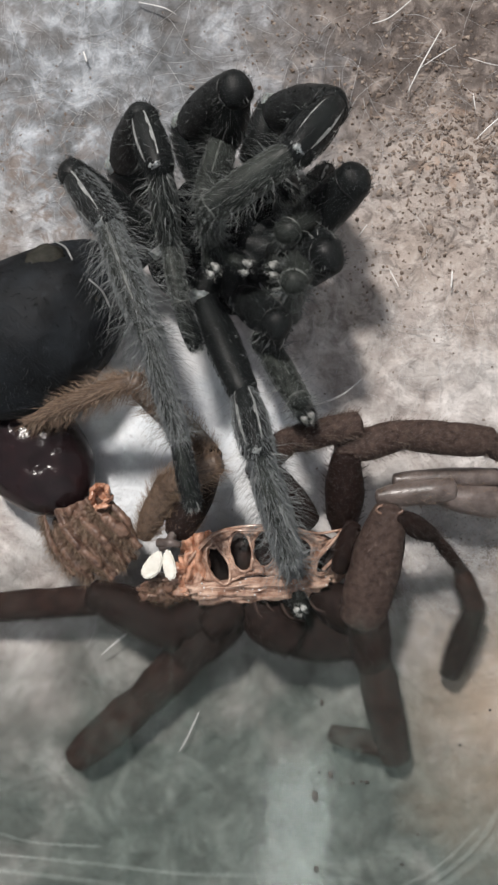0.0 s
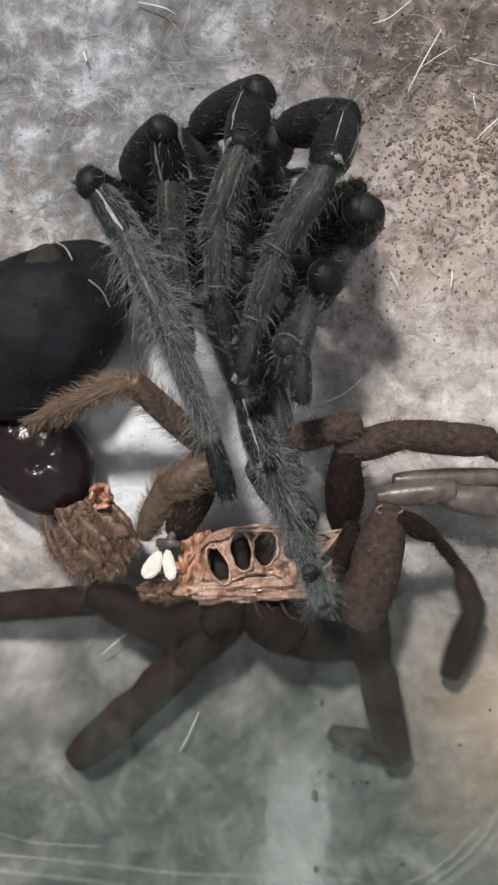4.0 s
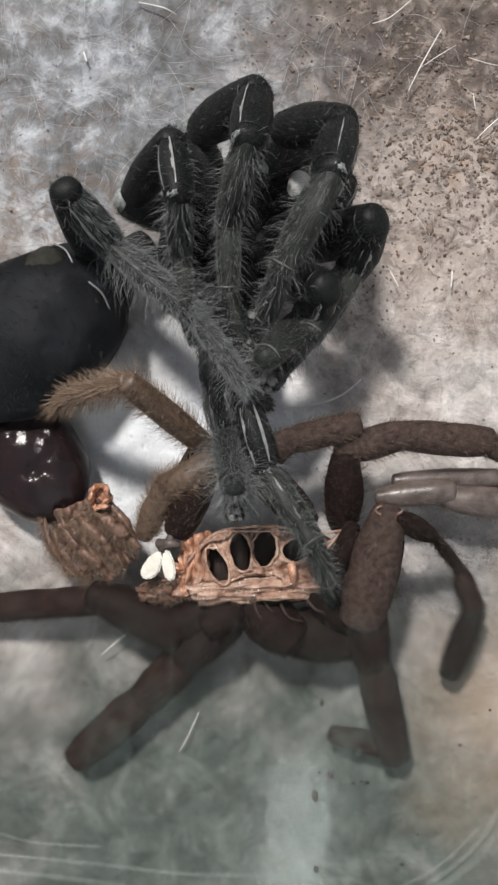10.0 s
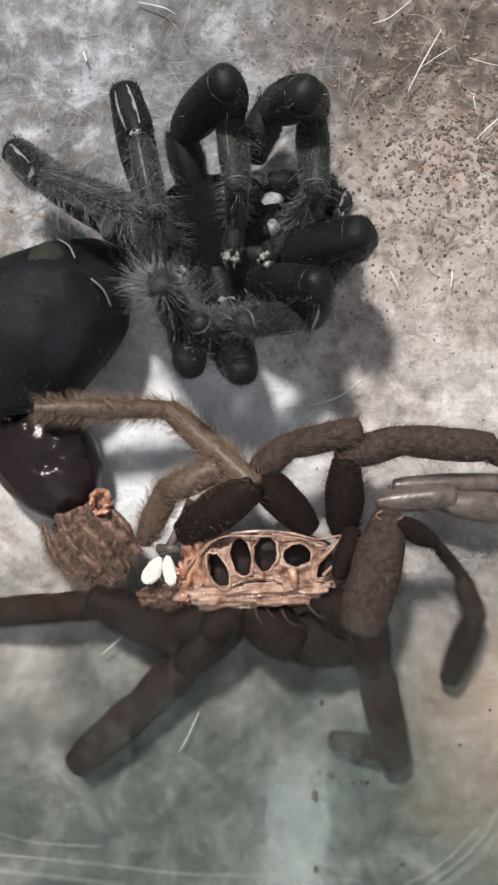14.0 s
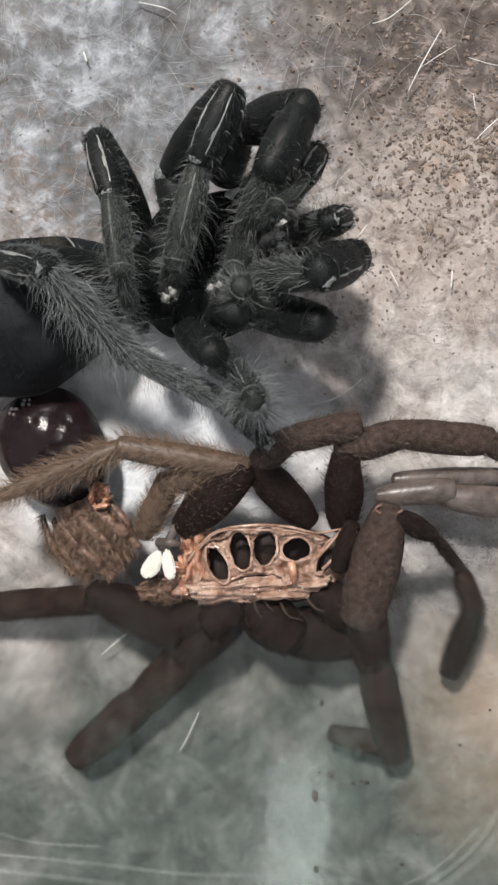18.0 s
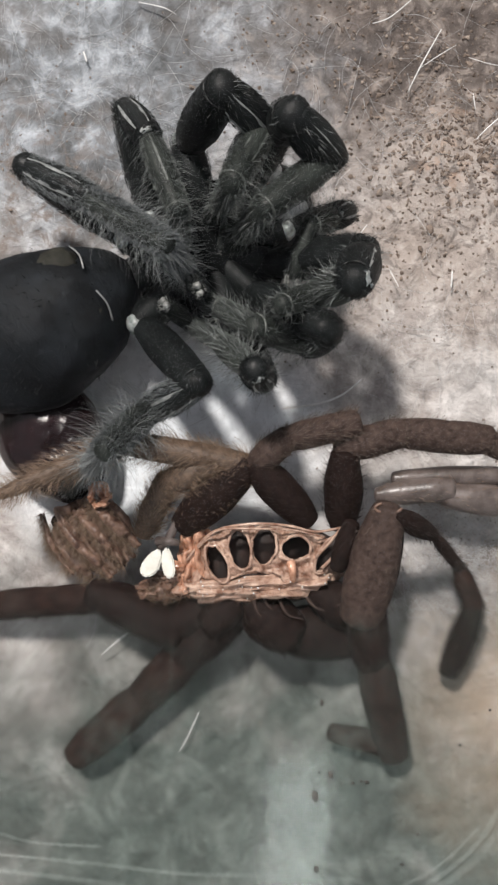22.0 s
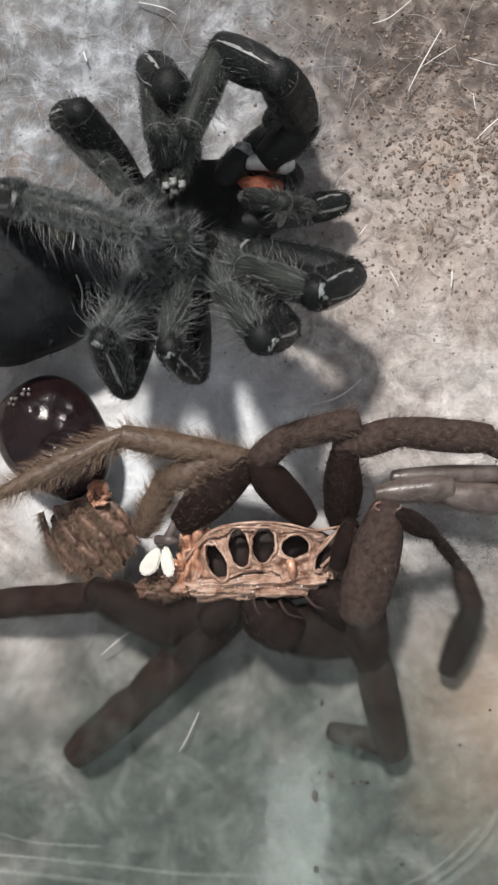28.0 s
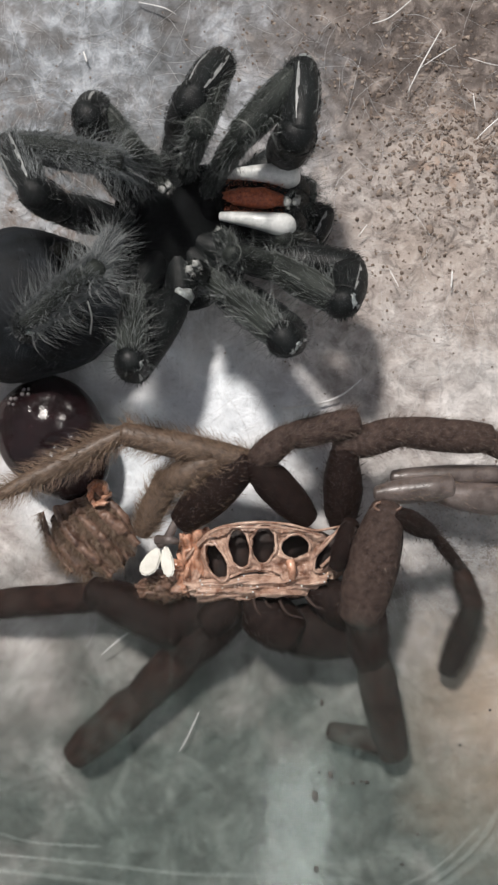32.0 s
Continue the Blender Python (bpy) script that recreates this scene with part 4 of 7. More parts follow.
def build_window():
    """The bright pane high over the tub that the lid mirrors."""
    bm = bmesh.new()
    bmesh.ops.create_cube(bm, size=1)
    for v in bm.verts:
        v.co = Vector((0.032 + v.co.x * 0.040 + v.co.y * 0.012, -0.275 + v.co.y * 0.115, 0.602 + v.co.z * 0.003))
    m = Mat("daylit_pane", 0.3)
    m.b.inputs["Emission Color"].default_value = (0.9, 1.0, 0.95, 1)
    m.b.inputs["Emission Strength"].default_value = 18.0
    tagged(part("window_1", bm, m.m, smooth=False), "small bright skylight pane over the tub", "window", kind="structure")


build_window()
build_grains()
build_silk()
for pts, r in ((((722, 164, 1), (748, 112, 2.2), (782, 52, 1.4)), 1.7), (((742, 122, 1), (775, 100, 2), (808, 80, 1)), 1.1), (((843, 248, 1), (862, 228, 1.6), (900, 196, 1)), 1.7),
               (((660, 42, 1), (692, 30, 1.6), (735, -6, 1)), 1.5), (((500, 724, 1), (560, 716, 1.4), (605, 700, 2), (640, 672, 2.6)), 2.6),
               (((799, 510, 1), (801, 480, 1.5)), 2.6), (((634, 420, 1), (650, 398, 1.5)), 1.3), (((690, 478, 1), (706, 508, 1.5)), 1.3), (((246, 4, 1), (290, 14, 2), (312, 26, 1)), 1.5),
               (((830, 102, 1), (862, 112, 1.5), (890, 118, 1)), 1.1), (((352, 1262, 2), (330, 1310, 2.5), (318, 1330, 2)), 1.4), (((180, 1160, 2), (205, 1138, 3), (232, 1118, 2)), 1.4),
               (((148, 92, 1), (154, 110, 1.4)), 2.2), (((838, 165, 1), (842, 195, 1.4)), 1.2), (((420, 560, 1), (470, 545, 1.4)), 1.0)):
    thread(pts, r)


def crumb(px, py, r, stretch, z, seed, turn):
    bm = bmesh.new()
    lump(bm, P(px, py, z), (r * MM, r * stretch * MM, r * 0.5 * MM), seed, 0.5, 2, turn)
    tagged(part("crumb", bm, SPECK), "small dark crumb stuck on the lid", "crumb", "crumbs on the lid")


for i, (x, y, r, k, a) in enumerate(((558, 1411, 6, 1.7, 0.1), (585, 1372, 4, 1.5, 0.3), (566, 1368, 3, 1, 0), (625, 1388, 4, 0.6, 0.2), (650, 1386, 5, 0.5, -0.2), (605, 1390, 3, 0.7, 0),
                                     (570, 1245, 3, 1.9, 0), (560, 1540, 5, 1.2, 0), (640, 1385, 3, 0.6, 0), (815, 1320, 2.5, 1, 0), (868, 1258, 2.5, 1, 0), (500, 1502, 3, 0.6, 0.4),
                                     (740, 1478, 3, 0.8, 0.5), (712, 1532, 4, 0.5, 0.1))):
    crumb(x, y, r * 0.63, k, 61.15, i, a)


# faint pale tubes imitate the soft reflections along the lid's near rim
def ridge(points, r):
    line = smooth_line([P(x, y, 61.2) for x, y in points], 8)
    tagged(part("lid_ridge", tube(line, r * MM * 0.63, 8), RIDGE_SHEEN), "faint pale band painting soft reflections along the lid's near rim", "lid ridge", "lid ridges", "structure")


ridge(((700, 1600), (780, 1552), (840, 1500), (880, 1440), (930, 1340)), 5)
ridge(((730, 1600), (810, 1550), (862, 1500), (900, 1450), (940, 1380)), 8)
ridge(((660, 1590), (742, 1555), (800, 1515), (850, 1462)), 3)
ridge(((-20, 1512), (150, 1528), (330, 1548), (520, 1552), (640, 1560)), 4)
ridge(((-20, 1540), (120, 1556), (300, 1580)), 5)
ridge(((-20, 1470), (60, 1492), (180, 1500)), 3)


# ---- what moves ----
def aim(way, up):
    """A turn that lays +Y along way and +Z near up."""
    x = way.cross(up).normalized()
    return Matrix((x, way, x.cross(way))).transposed().to_quaternion()


def swing(k, rows):
    """Poses of segment k from rows of time and joints (tenths of a millimetre, in the thing's space), with the least twist."""
    out, last, q = [], None, None
    for t, *j in rows:
        a, b = Vector(j[3 * k:3 * k + 3]) * MM, Vector(j[3 * k + 3:3 * k + 6]) * MM
        d = (b - a).normalized()
        side = Vector((b.x, b.y, 0)).normalized() * 0.6 + Vector((0, 0, 0.8))
        if last is None:
            q = aim(d, side)
        else:
            t0, a0, d0 = last
            bend = d0.rotation_difference(d)
            if bend.angle > radians(75):
                half = Quaternion(bend.axis, bend.angle / 2)
                out.append(((t0 + t) / 2, Matrix.LocRotScale((a0 + a) / 2, half @ q, None)))
            q = bend @ q
            z = q @ Vector((0, 0, 1))
            twist = math.atan2(d.dot(z.cross(side)), z.dot(side - d * d.dot(side)))
            q = Quaternion(d, max(-0.35, min(0.35, twist))) @ q
        out.append((t, Matrix.LocRotScale(a, q, None)))
        last = (t, a, d)
    return out


def motions():
    # tarantula, by its breast
    walk(SPIDER, [
        (0, pose(-0.0042, 0.0335, 0)), (1, pose(-0.0047, 0.0354, 0)), (2, pose(-0.0038, 0.0335, 0)), (2.5, pose(-0.0029, 0.0344, 0)),
        (3.5, pose(-0.0029, 0.0344, 0)), (5.5, pose(-0.0029, 0.0335, 0)), (6.5, pose(-0.0029, 0.0335, 0)), (7, pose(-0.0038, 0.0354, 0)),
        (8, pose(-0.0010, 0.0317, 0)), (8.5, pose(-0.0010, 0.0326, 0)), (9, pose(-0.0010, 0.0326, 0)), (10, pose(-0.0024, 0.0344, 0)),
        (10.5, pose(-0.0024, 0.0344, 0)), (11, pose(-0.0065, 0.0326, 0)), (11.5, pose(-0.0065, 0.0326, 0)), (12, pose(-0.0065, 0.0326, 0)),
        (13, pose(-0.0065, 0.0326, 0)), (13.5, pose(-0.0065, 0.0326, 0)), (14, pose(-0.0065, 0.0326, 0)), (14.5, pose(-0.0065, 0.0326, 0)),
        (17, pose(-0.0065, 0.0326, 0)), (17.5, pose(-0.0079, 0.0294, 0)), (18, pose(-0.0079, 0.0294, 0)), (19, pose(-0.0079, 0.0298, 0)),
        (19.5, pose(-0.0079, 0.0298, 0)), (20, pose(-0.0065, 0.0317, 0)), (20.5, pose(-0.0065, 0.0317, 0)), (21, pose(-0.0065, 0.0317, 0)),
        (22, pose(-0.0065, 0.0317, 0)), (22.5, pose(-0.0065, 0.0317, 0)), (23, pose(-0.0102, 0.0326, 0)), (23.5, pose(-0.0111, 0.0354, 0)),
        (24, pose(-0.0111, 0.0354, 0)), (25, pose(-0.0111, 0.0354, 0)), (25.5, pose(-0.0130, 0.0335, 0)), (27.5, pose(-0.0121, 0.0344, 0)),
        (28, pose(-0.0102, 0.0354, 0)), (28.5, pose(-0.0111, 0.0363, 0)), (30.5, pose(-0.0111, 0.0363, 0)), (31, pose(-0.0130, 0.0335, 0)),
        (31.5, pose(-0.0121, 0.0344, 0)), (32, pose(-0.0121, 0.0344, 0)),
    ])
    walk(PROSOMA, [
        (0, pose(0, 0, 0, 0, 0, 40)), (1, pose(0, 0, 0, 0, 0, 40)), (2, pose(0, 0, 0, 0, 0, 40)), (2.5, pose(0, 0, 0, 0, 0, 40)),
        (3.5, pose(0, 0, 0, 0, 0, 40)), (5.5, pose(0, 0, 0, 0, 0, 40)), (6.5, pose(0, 0, 0, 0, 0, 40)), (7, pose(0, 0, 0, 0, 0, 40)),
        (8, pose(0, 0, 0, 0, 0, 38)), (8.5, pose(0, 0, 0, 0, 0, 38)), (9, pose(0, 0, 0, 0, 0, 38)), (10, pose(0, 0, 0, 0, 0, 38)),
        (10.5, pose(0, 0, 0, 0, 0, 38)), (11, pose(0, 0, 0, 0, 0, 38)), (11.5, pose(0, 0, 0, 0, 0, 40)), (12, pose(0, 0, 0, 0, 0, 40)),
        (13, pose(0, 0, 0, 0, 0, 40)), (13.5, pose(0, 0, 0, 0, 0, 40)), (14, pose(0, 0, 0, 0, 0, 40)), (14.5, pose(0, 0, 0, 0, 0, 40)),
        (17, pose(0, 0, 0, 0, 0, 40)), (17.5, pose(0, 0, 0, 0, 0, 40)), (18, pose(0, 0, 0, 0, 0, 40)), (19, pose(0, 0, 0, 0, 0, 40)),
        (19.5, pose(0, 0, 0, 0, 0, 40)), (20, pose(0, 0, 0, 0, 0, 40)), (20.5, pose(0, 0, 0, 0, 0, 40)), (21, pose(0, 0, 0, 0, 0, 40)),
        (22, pose(0, 0, 0, 0, 0, 40)), (22.5, pose(0, 0, 0, 0, 0, 40)), (23, pose(0, 0, 0, 0, 0, 34)), (23.5, pose(0, 0, 0, 0, 0, 30)),
        (24, pose(0, 0, 0, 0, 0, 30)), (25, pose(0, 0, 0, 0, 0, 30)), (25.5, pose(0, 0, 0, 0, 0, 30)), (27.5, pose(0, 0, 0, 0, 0, 32)),
        (28, pose(0, 0, 0, 0, 0, 30)), (28.5, pose(0, 0, 0, 0, 0, 30)), (30.5, pose(0, 0, 0, 0, 0, 30)), (31, pose(0, 0, 0, 0, 0, 30)),
        (31.5, pose(0, 0, 0, 0, 0, 32)), (32, pose(0, 0, 0, 0, 0, 32)),
    ])
    walk(JAWS, [
        (0, pose(0.0069, 0.0079, -0.006, 0, 0, 40)), (1, pose(0.0064, 0.0079, -0.006, 0, 0, 40)), (2, pose(0.0073, 0.0079, -0.006, 0, 0, 50)),
        (2.5, pose(0.0064, 0.0065, -0.006, 0, 0, 60)), (3.5, pose(0.0064, 0.0065, -0.006, 0, 0, 60)), (5.5, pose(0.0028, 0.0079, -0.006, 0, 0, 50)),
        (6.5, pose(0.0028, 0.0079, -0.006, 0, 0, 50)), (7, pose(0.0028, 0.0069, -0.006, 0, 0, 50)), (8, pose(0.0064, 0.0061, -0.006, 0, 0, 55)),
        (8.5, pose(0.0055, 0.0088, -0.006, 0, 0, 60)), (9, pose(0.0055, 0.0088, -0.006, 0, 0, 60)), (10, pose(0.0050, 0.0070, -0.006, 0, 0, 60)),
        (10.5, pose(0.0050, 0.0070, -0.006, 0, 0, 60)), (11, pose(0.0055, 0.0088, -0.006, 0, 0, 40)), (11.5, pose(0.0064, 0.0079, -0.006, 0, 0, 45)),
        (12, pose(0.0064, 0.0079, -0.006, 0, 0, 45)), (13, pose(0.0064, 0.0093, -0.006, 0, 0, 45)), (13.5, pose(0.0064, 0.0093, -0.006, 0, 0, 45)),
        (14, pose(0.0092, 0.0024, -0.006, 0, 0, 40)), (14.5, pose(0.0092, 0.0024, -0.006, 0, 0, 40)), (17, pose(0.0083, 0.0051, -0.006, 0, 0, 35)),
        (17.5, pose(0.0069, 0.0084, -0.006, 0, 0, 20)), (18, pose(0.0069, 0.0084, -0.006, 0, 0, 20)), (19, pose(0.0097, 0.0088, -0.006, 0, 0, 15)),
        (19.5, pose(0.0097, 0.0088, -0.006, 0, 0, 15)), (20, pose(0.0064, 0.0015, -0.006, 0, 0, 30)), (20.5, pose(0.0074, 0.0061, -0.006, 0, 0, 35)),
        (21, pose(0.0074, 0.0061, -0.006, 0, 0, 35)), (22, pose(0.0083, 0.0079, -0.006, 0, 0, 35)), (22.5, pose(0.0083, 0.0079, -0.006, 0, 0, 35)),
        (23, pose(0.0065, 0.0088, -0.003, 0, 0, 50)), (23.5, pose(0.0055, 0.0110, 0.005, 30, 0, 60)), (24, pose(0.0055, 0.0110, 0.005, 30, 0, 60)),
        (25, pose(0.0055, 0.0112, 0.005, 30, 0, 62)), (25.5, pose(0.0138, 0.0070, 0.004, 0, 0, -12)), (27.5, pose(0.0130, 0.0042, 0.004, 0, 0, -5)),
        (28, pose(0.0110, 0.0074, -0.005, 0, 0, 0)), (28.5, pose(0.0036, 0.0116, 0.005, 30, 0, 52)), (30.5, pose(0.0036, 0.0116, 0.005, 30, 0, 52)),
        (31, pose(0.0135, 0.0048, 0.004, 0, 0, -12)), (31.5, pose(0.0130, 0.0040, 0.004, 0, 0, -5)), (32, pose(0.0130, 0.0040, 0.004, 0, 0, -5)),
    ])
    walk(BELLY, [
        (0, pose(-0.0309, -0.0150, 0, 0, 0, 40)), (1, pose(-0.0304, -0.0163, 0, 0, 0, 40)), (2, pose(-0.0313, -0.0150, 0, 0, 0, 40)),
        (2.5, pose(-0.0322, -0.0159, 0, 0, 0, 40)), (3.5, pose(-0.0322, -0.0159, 0, 0, 0, 40)), (5.5, pose(-0.0322, -0.0154, 0, 0, 0, 40)),
        (6.5, pose(-0.0322, -0.0154, 0, 0, 0, 40)), (7, pose(-0.0313, -0.0173, 0, 0, 0, 40)), (8, pose(-0.0331, -0.0145, 0, 0, 0, 36)),
        (8.5, pose(-0.0336, -0.0150, 0, 0, 0, 38)), (9, pose(-0.0336, -0.0150, 0, 0, 0, 38)), (10, pose(-0.0327, -0.0163, 0, 0, 0, 40)),
        (10.5, pose(-0.0327, -0.0163, 0, 0, 0, 40)), (11, pose(-0.0299, -0.0117, 0, 0, 0, 24)), (11.5, pose(-0.0285, -0.0131, 0, 0, 0, 32)),
        (12, pose(-0.0285, -0.0131, 0, 0, 0, 32)), (13, pose(-0.0285, -0.0131, 0, 0, 0, 32)), (13.5, pose(-0.0285, -0.0131, 0, 0, 0, 32)),
        (14, pose(-0.0285, -0.0136, 0, 0, 0, 38)), (14.5, pose(-0.0285, -0.0136, 0, 0, 0, 38)), (17, pose(-0.0285, -0.0140, 0, 0, 0, 38)),
        (17.5, pose(-0.0290, -0.0085, 0, 0, 0, 24)), (18, pose(-0.0290, -0.0085, 0, 0, 0, 24)), (19, pose(-0.0290, -0.0089, 0, 0, 0, 24)),
        (19.5, pose(-0.0290, -0.0089, 0, 0, 0, 24)), (20, pose(-0.0285, -0.0136, 0, 0, 0, 34)), (20.5, pose(-0.0285, -0.0136, 0, 0, 0, 30)),
        (21, pose(-0.0285, -0.0136, 0, 0, 0, 30)), (22, pose(-0.0285, -0.0131, 0, 0, 0, 30)), (22.5, pose(-0.0285, -0.0131, 0, 0, 0, 30)),
        (23, pose(-0.0286, -0.0112, 0, 0, 0, 12)), (23.5, pose(-0.0281, -0.0121, 0, 0, 0, 8)), (24, pose(-0.0281, -0.0121, 0, 0, 0, 8)),
        (25, pose(-0.0281, -0.0121, 0, 0, 0, 8)), (25.5, pose(-0.0244, -0.0098, 0, 0, 0, 2)), (27.5, pose(-0.0254, -0.0117, 0, 0, 0, 2)),
        (28, pose(-0.0291, -0.0098, 0, 0, 0, 8)), (28.5, pose(-0.0281, -0.0126, 0, 0, 0, 8)), (30.5, pose(-0.0281, -0.0126, 0, 0, 0, 8)),
        (31, pose(-0.0244, -0.0098, 0, 0, 0, 2)), (31.5, pose(-0.0254, -0.0117, 0, 0, 0, 2)), (32, pose(-0.0254, -0.0117, 0, 0, 0, 2)),
    ])
    for k, seg in enumerate(LEGS["a"]):
        walk(seg, swing(k, [
            (0, -18, -3, 94, -99, -14, 115, -223, 70, 234, -164, -16, 294, -102, -178, 318, -59, -332, 294, -42, -423, 276),
            (1, -18, -2, 94, -99, -14, 115, -243, 59, 228, -179, -28, 282, -118, -191, 330, -67, -343, 312, -47, -440, 312),
            (2, -18, -3, 94, -99, -14, 115, -206, 60, 264, -158, -37, 312, -121, -174, 204, -62, -314, 228, -44, -385, 168),
            (2.5, -18, -2, 94, -99, -14, 115, -207, 52, 252, -151, -36, 306, -91, -190, 342, -28, -349, 330, -5, -431, 288),
            (3.5, -18, -2, 94, -99, -14, 115, -207, 52, 252, -151, -36, 306, -91, -190, 342, -28, -349, 330, -5, -431, 288),
            (5.5, -18, -3, 94, -99, -14, 115, -155, -47, 300, -149, -66, 180, -38, -158, 288, -7, -279, 198, 2, -345, 132),
            (6.5, -18, -3, 94, -99, -14, 115, -155, -47, 300, -149, -66, 180, -38, -158, 288, -7, -279, 198, 2, -345, 132),
            (7, -18, -2, 94, -99, -14, 115, -153, -64, 300, -149, -85, 180, -45, -178, 294, -2, -298, 210, 10, -355, 138),
            (8, -18, -2, 94, -100, -11, 115, -175, -10, 300, -126, -49, 198, 9, -131, 282, 116, -189, 186, 158, -230, 114),
            (8.5, -149, -27, 90, -229, -42, 110, -218, 16, 300, -155, -21, 204, -35, -155, 192, 34, -272, 264, 54, -300, 174),
            (9, -149, -27, 90, -229, -42, 110, -218, 16, 300, -155, -21, 204, -35, -155, 192, 34, -272, 264, 54, -300, 174),
            (10, -144, -30, 90, -224, -46, 110, -242, 20, 294, -192, -34, 198, -59, -149, 216, 23, -265, 270, 50, -285, 180),
            (10.5, -144, -30, 90, -224, -46, 110, -242, 20, 294, -192, -34, 198, -59, -149, 216, 23, -265, 270, 50, -285, 180),
            (11, -66, -12, 115, -145, -27, 144, -305, -84, 250, -213, -97, 327, -39, -126, 360, -28, -53, 224, 10, -13, 146),
            (11.5, -18, -3, 94, -100, -14, 115, -220, -98, 251, -109, -139, 268, 20, -243, 340, 68, -285, 199, 102, -322, 118),
            (12, -18, -3, 94, -100, -14, 115, -220, -98, 251, -109, -139, 268, 20, -243, 340, 68, -285, 199, 102, -322, 118),
            (13, -18, -3, 94, -100, -14, 115, -217, -113, 243, -110, -142, 289, 17, -247, 360, 54, -281, 213, 83, -313, 129),
            (13.5, -18, -3, 94, -100, -14, 115, -217, -113, 243, -110, -142, 289, 17, -247, 360, 54, -281, 213, 83, -313, 129),
            (14, -75, 10, 120, -153, 21, 151, -308, 141, 150, -252, 80, 234, -97, 11, 288, -64, -2, 138, -41, -61, 210),
            (14.5, -75, 10, 120, -153, 21, 151, -308, 141, 150, -252, 80, 234, -97, 11, 288, -64, -2, 138, -41, -61, 210),
            (17, -74, 6, 119, -153, 13, 150, -307, 91, 250, -233, 21, 313, -78, -58, 360, 15, -47, 236, 91, -65, 183),
            (17.5, -49, -6, 107, -129, -15, 135, -292, -18, 250, -208, -48, 330, -107, -158, 231, 32, -228, 224, 103, -290, 226),
            (18, -49, -6, 107, -129, -15, 135, -292, -18, 250, -208, -48, 330, -107, -158, 231, 32, -228, 224, 103, -290, 226),
            (19, -55, -6, 110, -135, -14, 138, -301, -14, 250, -216, -37, 332, -112, -143, 230, 16, -230, 221, 93, -286, 222),
            (19.5, -55, -6, 110, -135, -14, 138, -301, -14, 250, -216, -37, 332, -112, -143, 230, 16, -230, 221, 93, -286, 222),
            (20, -73, 7, 122, -150, 14, 156, -293, 95, 270, -231, 42, 358, -61, -16, 360, -25, -26, 210, 19, -65, 135),
            (20.5, -68, 12, 122, -144, 26, 157, -290, 146, 186, -189, 81, 204, -54, -27, 258, -24, -71, 114, -6, -107, 198),
            (21, -68, 12, 122, -144, 26, 157, -290, 146, 186, -189, 81, 204, -54, -27, 258, -24, -71, 114, -6, -107, 198),
            (22, -51, 5, 112, -129, 12, 146, -290, 122, 168, -188, 66, 198, -60, -24, 282, -32, -47, 132, -14, -79, 216),
            (22.5, -51, 5, 112, -129, 12, 146, -246, 116, 270, -186, 56, 355, -34, -39, 360, -30, -26, 206, -1, -34, 116),
            (23, -35, -2, 100, -117, -8, 124, -314, -3, 162, -252, -69, 240, -92, -97, 318, 5, -52, 210, 64, -36, 138),
            (23.5, -19, 1, 95, -102, 3, 115, -228, 6, 270, -282, -26, 168, -113, -87, 150, -44, -134, 276, -23, -111, 186),
            (24, -19, 1, 95, -102, 3, 115, -228, 6, 270, -282, -26, 168, -113, -87, 150, -44, -134, 276, -23, -111, 186),
            (25, -19, 1, 95, -102, 3, 115, -228, 6, 270, -282, -26, 168, -113, -87, 150, -44, -134, 276, -23, -111, 186),
            (25.5, -84, 41, 103, -159, 78, 115, -146, 41, 312, -169, 151, 276, -94, 134, 114, -38, 50, 234, -40, 53, 138),
            (27.5, -105, 23, 104, -187, 41, 115, -188, 16, 312, -234, 106, 246, -74, 60, 312, -42, 83, 162, -8, 44, 240),
            (28, -32, 1, 99, -113, 5, 122, -284, 25, 225, -218, -7, 321, -52, -62, 360, -65, -26, 210, -37, 2, 123),
            (28.5, -40, -1, 102, -121, -4, 127, -188, -27, 312, -259, -81, 234, -101, -54, 312, -61, -7, 168, -19, -24, 252),
            (30.5, -40, -1, 102, -121, -4, 127, -188, -27, 312, -259, -81, 234, -101, -54, 312, -61, -7, 168, -19, -24, 252),
            (31, -84, 41, 103, -159, 78, 115, -146, 41, 312, -169, 151, 276, -94, 134, 114, -38, 50, 234, -40, 53, 138),
            (31.5, -105, 23, 104, -187, 41, 115, -188, 16, 312, -234, 106, 246, -74, 60, 312, -42, 83, 162, -8, 44, 240),
            (32, -105, 23, 104, -187, 41, 115, -188, 16, 312, -234, 106, 246, -74, 60, 312, -42, 83, 162, -8, 44, 240),
        ]))
